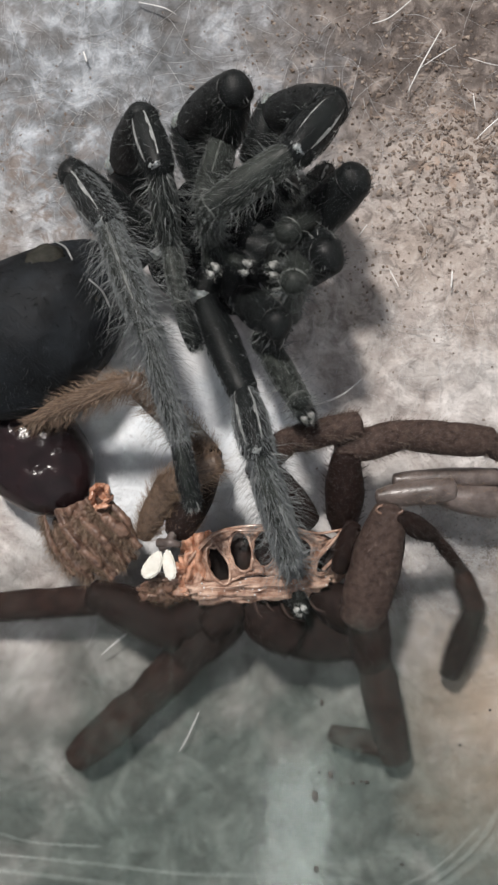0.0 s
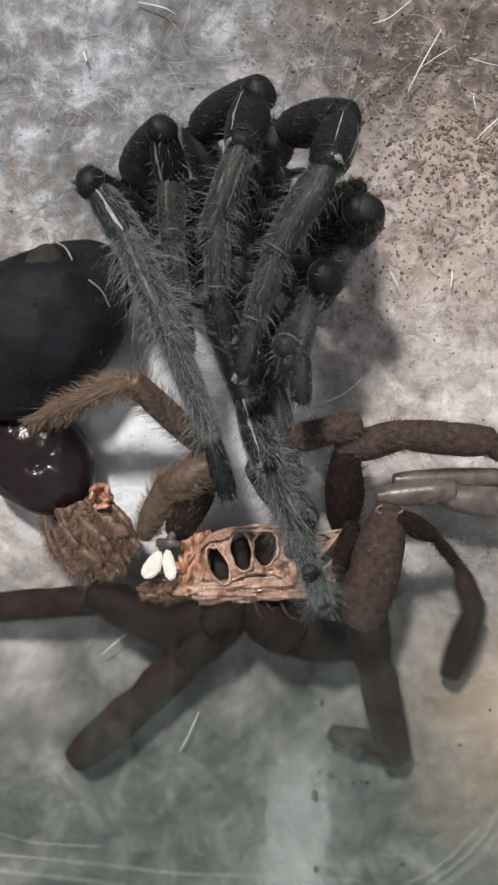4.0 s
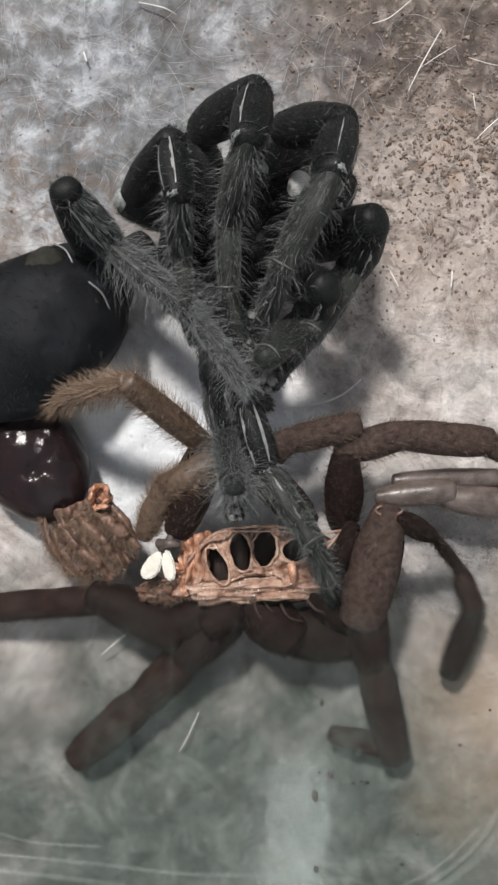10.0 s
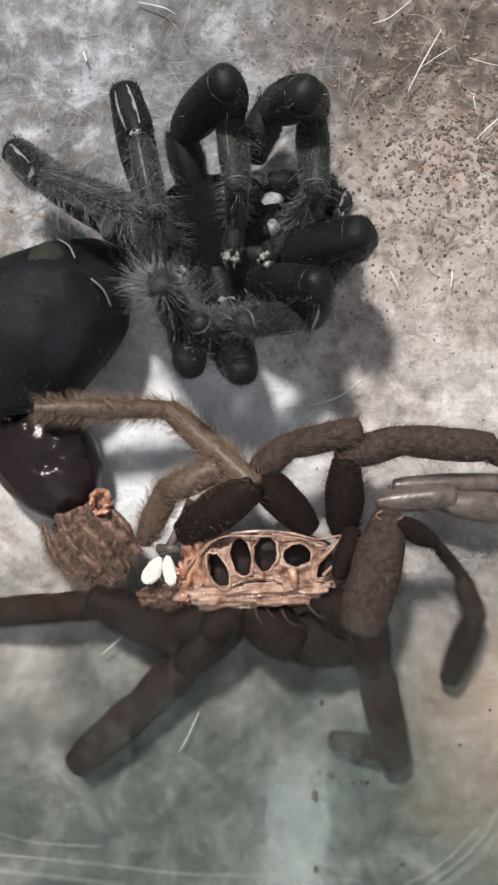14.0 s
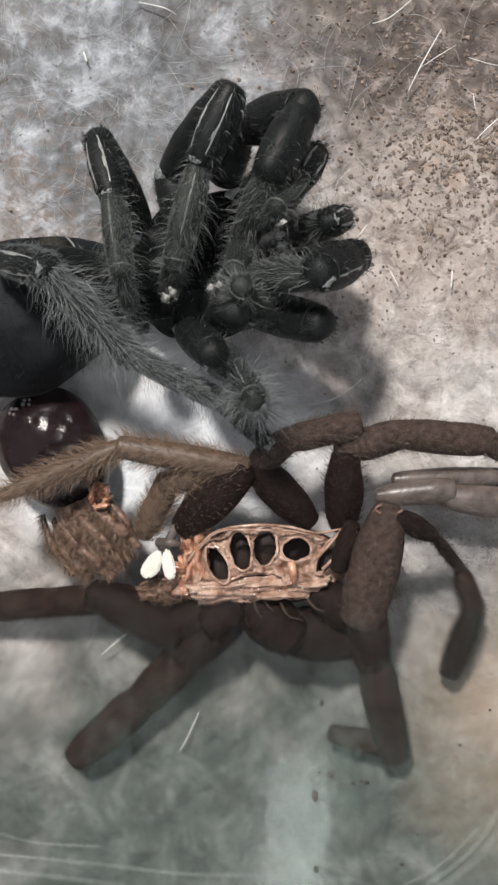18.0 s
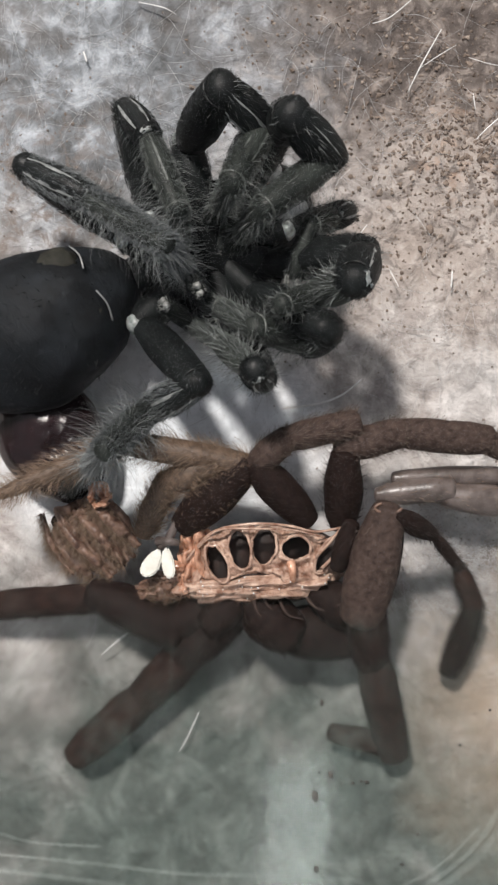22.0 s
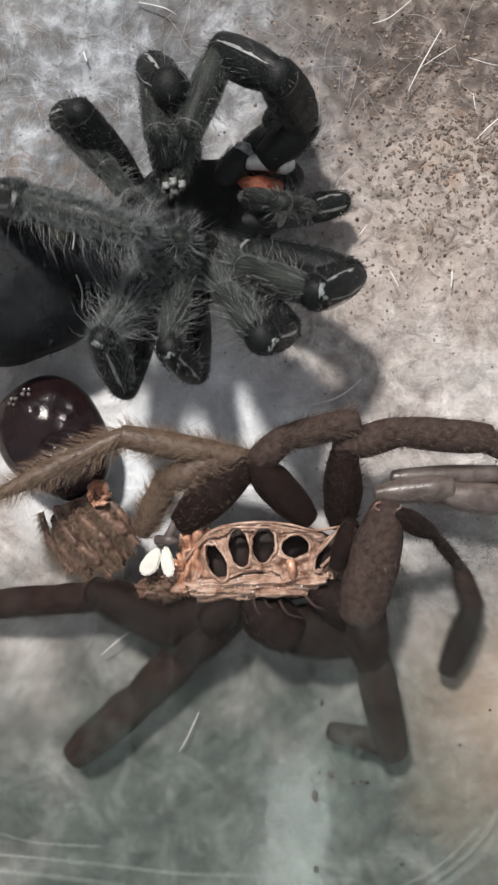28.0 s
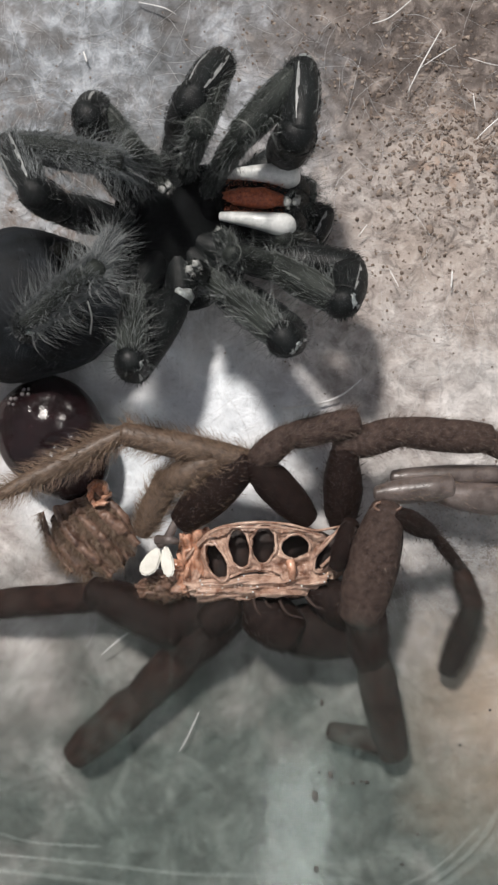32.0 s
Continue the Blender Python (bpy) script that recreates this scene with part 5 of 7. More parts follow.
    for k, seg in enumerate(LEGS["b"]):
        walk(seg, swing(k, [
            (0, -102, 70, 90, -169, 117, 110, -114, 144, 276, -86, 59, 318, -80, -27, 216, -62, -125, 228, -43, -181, 186),
            (1, -101, 51, 90, -173, 88, 110, -114, 135, 270, -84, 58, 324, -80, -20, 216, -52, -111, 240, -32, -178, 222),
            (2, -95, 75, 90, -159, 126, 110, -97, 129, 270, -81, 38, 288, -66, -78, 342, -43, -178, 318, -25, -241, 288),
            (2.5, -99, 64, 90, -168, 108, 110, -97, 123, 276, -92, 79, 186, -85, -30, 264, -65, -128, 246, -60, -182, 198),
            (3.5, -99, 64, 90, -168, 108, 110, -97, 123, 276, -92, 79, 186, -85, -30, 264, -65, -128, 246, -60, -182, 198),
            (5.5, -103, 26, 90, -182, 47, 110, -118, 95, 246, -85, 28, 300, -83, -86, 342, -103, -189, 342, -99, -272, 336),
            (6.5, -103, 26, 90, -182, 47, 110, -118, 95, 246, -85, 28, 300, -83, -86, 342, -103, -189, 342, -99, -272, 336),
            (7, -102, 21, 90, -182, 37, 110, -116, 90, 240, -96, 8, 282, -90, -97, 342, -95, -207, 330, -87, -283, 324),
            (8, -95, 28, 90, -173, 51, 110, -76, 69, 258, -53, -2, 324, -52, -50, 198, -41, -128, 258, -35, -154, 192),
            (8.5, -94, 25, 90, -173, 46, 110, -89, 74, 264, -65, -7, 312, -74, -76, 198, -76, -161, 246, -75, -198, 186),
            (9, -94, 25, 90, -173, 46, 110, -89, 74, 264, -65, -7, 312, -74, -76, 198, -76, -161, 246, -75, -198, 186),
            (10, -95, 28, 90, -173, 52, 110, -92, 104, 258, -77, 15, 300, -84, -47, 180, -72, -134, 228, -62, -179, 174),
            (10.5, -95, 28, 90, -173, 52, 110, -92, 104, 258, -77, 15, 300, -84, -47, 180, -72, -134, 228, -62, -179, 174),
            (11, -29, 17, 99, -100, 59, 122, -220, 176, 174, -163, 106, 210, -133, -12, 264, -124, -44, 168, -108, -81, 228),
            (11.5, -61, 5, 101, -145, 13, 115, -108, 71, 281, -78, -13, 326, -74, -107, 230, -60, -154, 143, -50, -189, 81),
            (12, -61, 5, 101, -145, 13, 115, -108, 71, 281, -78, -13, 326, -74, -107, 230, -60, -154, 143, -50, -189, 81),
            (13, -62, 9, 101, -145, 22, 115, -108, 84, 280, -80, 8, 339, -81, -83, 239, -63, -122, 149, -49, -151, 85),
            (13.5, -62, 9, 101, -145, 22, 115, -108, 84, 280, -80, 8, 339, -81, -83, 239, -63, -122, 149, -49, -151, 85),
            (14, -26, 16, 99, -95, 60, 123, -127, 217, 205, -99, 133, 251, -70, 8, 293, -85, -23, 199, -101, -47, 132),
            (14.5, -26, 16, 99, -95, 60, 123, -127, 217, 205, -99, 133, 251, -70, 8, 293, -85, -23, 199, -101, -47, 132),
            (17, -18, 9, 95, -92, 46, 115, -162, 181, 211, -140, 97, 260, -85, -16, 310, -72, -33, 213, -63, -48, 143),
            (17.5, -18, 9, 95, -92, 45, 115, -151, 165, 236, -123, 75, 270, -103, -49, 319, -102, -85, 226, -93, -109, 158),
            (18, -18, 9, 95, -92, 45, 115, -151, 165, 236, -123, 75, 270, -103, -49, 319, -102, -85, 226, -93, -109, 158),
            (19, -18, 9, 95, -92, 45, 115, -158, 136, 252, -132, 59, 306, -129, -12, 192, -114, -69, 270, -119, -93, 204),
            (19.5, -18, 9, 95, -92, 45, 115, -187, 151, 222, -158, 69, 270, -151, -16, 168, -126, -73, 246, -128, -89, 174),
            (20, -26, 16, 99, -95, 58, 124, -136, 201, 225, -124, 129, 293, -72, 14, 340, -65, -20, 246, -60, -46, 178),
            (20.5, -22, 12, 97, -93, 53, 120, -115, 197, 225, -86, 117, 277, -35, 2, 327, -42, -23, 230, -53, -43, 162),
            (21, -22, 12, 97, -93, 53, 120, -115, 197, 225, -86, 117, 277, -35, 2, 327, -42, -23, 230, -53, -43, 162),
            (22, -18, 9, 95, -92, 46, 115, -128, 208, 183, -86, 143, 247, -38, 24, 289, -41, -4, 193, -46, -27, 125),
            (22.5, -18, 9, 95, -92, 46, 115, -128, 208, 183, -86, 143, 247, -38, 24, 289, -41, -4, 193, -46, -27, 125),
            (23, -84, 60, 90, -151, 107, 110, -189, 100, 282, -234, 62, 204, -146, -33, 246, -117, -41, 150, -86, -61, 210),
            (23.5, -17, 12, 95, -83, 61, 115, -146, 103, 276, -218, 109, 204, -120, 46, 270, -105, 34, 174, -83, 1, 234),
            (24, -17, 12, 95, -83, 61, 115, -146, 103, 276, -218, 109, 204, -120, 46, 270, -105, 34, 174, -83, 1, 234),
            (25, -17, 12, 95, -83, 61, 115, -146, 103, 276, -218, 109, 204, -120, 46, 270, -105, 34, 174, -83, 1, 234),
            (25.5, -56, 62, 102, -113, 124, 115, -79, 137, 288, -74, 203, 210, -29, 97, 276, -9, 87, 180, 10, 49, 240),
            (27.5, -54, 55, 102, -113, 115, 115, -114, 132, 294, -116, 178, 206, -49, 86, 278, -30, 95, 180, -11, 115, 114),
            (28, -17, 12, 95, -83, 61, 115, -154, 140, 258, -194, 158, 168, -115, 65, 222, -72, 4, 288, -64, 10, 216),
            (28.5, -17, 12, 95, -83, 61, 115, -129, 69, 288, -200, 80, 216, -99, 35, 294, -97, 38, 192, -78, 7, 252),
            (30.5, -17, 12, 95, -83, 61, 115, -129, 69, 288, -200, 80, 216, -99, 35, 294, -97, 38, 192, -78, 7, 252),
            (31, -56, 62, 102, -113, 124, 115, -79, 137, 288, -74, 203, 210, -29, 97, 276, -9, 87, 180, 10, 49, 240),
            (31.5, -54, 55, 102, -113, 115, 115, -114, 132, 294, -116, 178, 206, -49, 86, 278, -30, 95, 180, -11, 115, 114),
            (32, -54, 55, 102, -113, 115, 115, -114, 132, 294, -116, 178, 206, -49, 86, 278, -30, 95, 180, -11, 115, 114),
        ]))
    for k, seg in enumerate(LEGS["c"]):
        walk(seg, swing(k, [
            (0, -35, 105, 90, -62, 182, 110, 22, 182, 282, 4, 142, 186, -22, 27, 258, -17, -17, 168, -13, -68, 222),
            (1, -33, 113, 90, -57, 191, 110, 19, 177, 288, 4, 150, 186, -31, 25, 240, -39, -45, 168, -28, -106, 210),
            (2, -32, 104, 90, -56, 182, 110, 44, 181, 258, 18, 93, 300, -10, -27, 342, -18, -118, 342, -15, -204, 330),
            (2.5, -31, 95, 90, -56, 173, 110, 40, 173, 264, 24, 88, 312, -11, -32, 342, -16, -139, 318, 3, -205, 288),
            (3.5, -31, 95, 90, -56, 173, 110, 40, 173, 264, 24, 88, 312, -11, -32, 342, -16, -139, 318, 3, -205, 288),
            (5.5, -39, 97, 90, -70, 173, 110, 30, 160, 270, 12, 79, 336, -37, 44, 210, -26, -32, 276, -24, -51, 204),
            (6.5, -39, 97, 90, -70, 173, 110, 30, 160, 270, 12, 79, 336, -37, 44, 210, -26, -32, 276, -24, -51, 204),
            (7, -47, 90, 90, -84, 163, 110, 13, 170, 276, -9, 136, 180, -38, 27, 264, -35, -9, 168, -32, -64, 216),
            (8, -37, 72, 90, -75, 144, 110, 48, 150, 258, 26, 65, 312, 18, -4, 192, 9, -64, 276, 0, -86, 204),
            (8.5, -35, 71, 90, -70, 144, 110, 38, 159, 270, 28, 113, 180, 5, -11, 240, 9, -69, 156, 9, -129, 198),
            (9, -35, 71, 90, -70, 144, 110, 38, 159, 270, 28, 113, 180, 5, -11, 240, 9, -69, 156, 9, -129, 198),
            (10, -35, 88, 90, -66, 164, 110, 35, 169, 276, 23, 84, 336, -7, -7, 240, -7, -116, 222, 14, -182, 198),
            (10.5, -35, 88, 90, -66, 164, 110, 35, 169, 276, 23, 84, 336, -7, -7, 240, -7, -116, 222, 14, -182, 198),
            (11, -52, 84, 90, -95, 154, 110, -1, 217, 270, -20, 229, 168, -32, 96, 210, -27, 19, 276, -32, -8, 210),
            (11.5, -28, 61, 90, -62, 135, 110, 58, 186, 252, 27, 95, 288, -29, 29, 180, -20, -36, 258, -20, -56, 186),
            (12, -28, 61, 90, -62, 135, 110, 58, 186, 252, 27, 95, 288, -29, 29, 180, -20, -36, 258, -20, -56, 186),
            (13, -28, 61, 90, -62, 135, 110, 56, 197, 246, 27, 110, 294, -33, 40, 192, -24, -29, 264, -29, -49, 192),
            (13.5, -28, 61, 90, -62, 135, 110, 56, 197, 246, 27, 110, 294, -33, 40, 192, -24, -29, 264, -29, -49, 192),
            (14, -27, 103, 90, -48, 182, 110, 34, 201, 288, 35, 196, 186, 47, 63, 234, 44, 26, 138, 38, -30, 186),
            (14.5, -27, 103, 90, -48, 182, 110, 34, 201, 288, 35, 196, 186, 47, 63, 234, 44, 26, 138, 38, -30, 186),
            (17, -43, 102, 104, -75, 180, 115, 13, 216, 285, 6, 202, 181, 13, 71, 230, -4, 38, 135, -17, 14, 67),
            (17.5, -22, 59, 101, -52, 138, 115, 55, 227, 270, 2, 117, 246, -34, -23, 228, -51, -32, 126, -46, -61, 192),
            (18, -22, 59, 101, -52, 138, 115, 55, 227, 270, 2, 117, 246, -34, -23, 228, -51, -32, 126, -46, -61, 192),
            (19, -8, 42, 98, -24, 124, 115, 48, 214, 270, -7, 126, 282, -74, 72, 174, -62, 10, 252, -60, -1, 180),
            (19.5, -8, 42, 98, -24, 124, 115, 38, 196, 282, 20, 183, 180, -19, 76, 258, -57, 47, 168, -73, 0, 222),
            (20, -32, 75, 102, -66, 152, 115, 17, 216, 276, 72, 164, 204, 39, 46, 270, 15, 17, 174, 0, -29, 228),
            (20.5, -19, 79, 102, -38, 161, 115, 35, 204, 291, 98, 171, 213, 43, 61, 280, 18, 50, 182, -1, 41, 111),
            (21, -19, 79, 102, -38, 161, 115, 35, 204, 291, 98, 171, 213, 43, 61, 280, 18, 50, 182, -1, 41, 111),
            (22, -20, 88, 103, -38, 171, 115, 28, 198, 297, 89, 166, 217, 40, 60, 295, 19, 52, 196, 0, 47, 125),
            (22.5, -20, 88, 103, -38, 171, 115, 28, 198, 297, 89, 166, 217, 40, 60, 295, 19, 52, 196, 0, 47, 125),
            (23, -1, 133, 105, -1, 217, 115, 16, 204, 306, -52, 209, 228, -44, 81, 276, -50, 47, 180, -43, 11, 246),
            (23.5, 3, 59, 100, 8, 143, 115, 17, 171, 306, -14, 220, 216, -47, 103, 288, -80, 82, 192, -99, 84, 120),
            (24, 3, 59, 100, 8, 143, 115, 17, 171, 306, -14, 220, 216, -47, 103, 288, -80, 82, 192, -99, 84, 120),
            (25, 3, 59, 100, 8, 143, 115, 17, 171, 306, -14, 220, 216, -47, 103, 288, -80, 82, 192, -99, 84, 120),
            (25.5, 9, 87, 103, 17, 171, 115, 49, 167, 307, 97, 227, 236, 49, 116, 306, 21, 112, 208, 1, 108, 137),
            (27.5, 4, 78, 102, 8, 162, 115, 40, 149, 307, 77, 226, 245, 49, 106, 310, 31, 97, 210, 19, 90, 138),
            (28, -5, 87, 103, -10, 171, 115, -13, 159, 306, -44, 216, 228, -30, 93, 294, -31, 74, 192, -17, 30, 252),
            (28.5, 4, 69, 101, 8, 152, 115, 26, 147, 306, 7, 215, 228, -17, 98, 300, -43, 74, 204, -60, 80, 132),
            (30.5, 4, 69, 101, 8, 152, 115, 26, 147, 306, 7, 215, 228, -17, 98, 300, -43, 74, 204, -60, 80, 132),
            (31, 9, 87, 103, 17, 171, 115, 49, 167, 307, 97, 227, 236, 49, 116, 306, 21, 112, 208, 1, 108, 137),
            (31.5, 4, 78, 102, 8, 162, 115, 40, 149, 307, 77, 226, 245, 49, 106, 310, 31, 97, 210, 19, 90, 138),
            (32, 4, 78, 102, 8, 162, 115, 40, 149, 307, 77, 226, 245, 49, 106, 310, 31, 97, 210, 19, 90, 138),
        ]))
    for k, seg in enumerate(LEGS["d"]):
        walk(seg, swing(k, [
            (0, 50, 134, 90, 78, 210, 110, 164, 157, 282, 105, 76, 330, -20, -1, 300, -12, -24, 198, 33, -67, 240),
            (1, 52, 125, 90, 83, 200, 110, 152, 153, 294, 141, 159, 186, 68, 32, 198, 24, -63, 210, 11, -139, 198),
            (2, 50, 108, 90, 84, 182, 110, 186, 132, 270, 139, 50, 324, 49, -61, 294, 63, -112, 204, 46, -139, 138),
            (2.5, 51, 100, 90, 89, 173, 110, 166, 127, 276, 144, 47, 342, 76, -79, 342, 52, -189, 330, 38, -269, 324),
            (3.5, 51, 100, 90, 89, 173, 110, 166, 127, 276, 144, 47, 342, 76, -79, 342, 52, -189, 330, 38, -269, 324),
            (5.5, 46, 120, 90, 75, 196, 110, 165, 157, 276, 128, 75, 336, 28, -17, 282, -48, -76, 246, -79, -87, 180),
            (6.5, 46, 120, 90, 75, 196, 110, 165, 157, 276, 128, 75, 336, 28, -17, 282, -48, -76, 246, -79, -87, 180),
            (7, 40, 123, 90, 65, 200, 110, 157, 152, 276, 118, 77, 342, 29, -18, 276, -39, -98, 258, -60, -107, 186),
            (8, 48, 99, 90, 84, 172, 110, 165, 113, 282, 148, 79, 180, 63, -43, 162, 18, -107, 228, 0, -114, 156),
            (8.5, 51, 100, 90, 88, 172, 110, 163, 116, 276, 141, 30, 342, 63, -85, 294, 18, -160, 240, 0, -179, 168),
            (9, 51, 100, 90, 88, 172, 110, 163, 116, 276, 141, 30, 342, 63, -85, 294, 18, -160, 240, 0, -179, 168),
            (10, 39, 97, 90, 70, 173, 110, 160, 123, 276, 139, 35, 342, 72, -94, 312, 49, -151, 228, 41, -197, 168),
            (10.5, 39, 97, 90, 70, 173, 110, 160, 123, 276, 139, 35, 342, 72, -94, 312, 49, -151, 228, 41, -197, 168),
            (11, 27, 121, 90, 45, 200, 110, 137, 218, 282, 128, 228, 174, 55, 107, 204, 14, 37, 270, -15, 28, 204),
            (11.5, 75, 155, 90, 111, 228, 110, 180, 183, 294, 175, 176, 186, 73, 71, 174, 30, 9, 246, 2, -11, 180),
            (12, 75, 155, 90, 111, 228, 110, 180, 183, 294, 175, 176, 186, 73, 71, 174, 30, 9, 246, 2, -11, 180),
            (13, 75, 155, 90, 111, 228, 110, 175, 176, 294, 168, 174, 186, 91, 43, 180, 20, -33, 204, -33, -94, 198),
            (13.5, 75, 155, 90, 111, 228, 110, 175, 176, 294, 168, 174, 186, 91, 43, 180, 20, -33, 204, -33, -94, 198),
            (14, 68, 154, 90, 101, 228, 110, 147, 177, 300, 162, 195, 192, 165, 58, 240, 132, 14, 150, 95, -35, 192),
            (14.5, 68, 154, 90, 101, 228, 110, 147, 177, 300, 162, 195, 192, 165, 58, 240, 132, 14, 150, 95, -35, 192),
            (17, 30, 153, 106, 46, 236, 115, 117, 182, 294, 121, 190, 184, 81, 67, 249, 50, 55, 150, 36, 40, 78),
            (17.5, 38, 140, 106, 60, 221, 115, 158, 194, 282, 111, 99, 306, 69, 19, 192, 57, -41, 276, 47, -54, 204),
            (18, 38, 140, 106, 60, 221, 115, 158, 194, 282, 111, 99, 306, 69, 19, 192, 57, -41, 276, 47, -54, 204),
            (19, 34, 109, 104, 60, 189, 115, 156, 177, 288, 108, 151, 192, 36, 50, 264, 10, 48, 162, -4, 8, 222),
            (19.5, 34, 109, 104, 60, 189, 115, 145, 173, 294, 137, 170, 186, 35, 81, 240, 5, 80, 144, -9, 38, 204),
            (20, 44, 119, 105, 74, 198, 115, 124, 188, 306, 142, 148, 204, 56, 67, 282, 16, 40, 192, 0, -15, 240),
            (20.5, 76, 126, 106, 120, 198, 115, 133, 152, 309, 194, 112, 227, 92, 25, 283, 62, 11, 184, 46, -6, 113),
            (21, 76, 126, 106, 120, 198, 115, 133, 152, 309, 194, 112, 227, 92, 25, 283, 62, 11, 184, 46, -6, 113),
            (22, 70, 125, 106, 111, 198, 115, 128, 153, 309, 190, 116, 225, 86, 28, 276, 55, 10, 179, 32, -5, 109),
            (22.5, 70, 125, 106, 111, 198, 115, 128, 153, 309, 190, 116, 225, 86, 28, 276, 55, 10, 179, 32, -5, 109),
            (23, 78, 135, 106, 120, 208, 115, 134, 191, 312, 72, 234, 234, 47, 95, 270, 25, 52, 180, 25, 13, 246),
            (23.5, 131, 115, 107, 194, 171, 115, 144, 175, 306, 61, 227, 258, 16, 95, 300, -13, 83, 204, -28, 80, 132),
            (24, 131, 115, 107, 194, 171, 115, 144, 175, 306, 61, 227, 258, 16, 95, 300, -13, 83, 204, -28, 80, 132),
            (25, 132, 123, 107, 194, 180, 115, 144, 176, 306, 61, 227, 258, 16, 95, 300, -13, 83, 204, -28, 80, 132),
            (25.5, 97, 67, 105, 166, 115, 115, 197, 113, 313, 166, 211, 272, 88, 106, 335, 60, 99, 235, 39, 92, 164),
            (27.5, 107, 76, 105, 176, 124, 115, 191, 98, 313, 197, 201, 276, 112, 95, 326, 79, 77, 229, 57, 61, 160),
            (28, 131, 115, 107, 194, 171, 115, 143, 173, 306, 60, 230, 258, 15, 99, 300, -4, 81, 198, -4, 37, 258),
            (28.5, 129, 108, 107, 194, 162, 115, 163, 143, 312, 105, 223, 264, 45, 100, 306, 19, 81, 210, -2, 76, 138),
            (30.5, 129, 108, 107, 194, 162, 115, 163, 143, 312, 105, 223, 264, 45, 100, 306, 19, 81, 210, -2, 76, 138),
            (31, 97, 67, 105, 166, 115, 115, 197, 113, 313, 166, 211, 272, 88, 106, 335, 60, 99, 235, 39, 92, 164),
            (31.5, 107, 76, 105, 176, 124, 115, 191, 98, 313, 197, 201, 276, 112, 95, 326, 79, 77, 229, 57, 61, 160),
            (32, 107, 76, 105, 176, 124, 115, 191, 98, 313, 197, 201, 276, 112, 95, 326, 79, 77, 229, 57, 61, 160),
        ]))
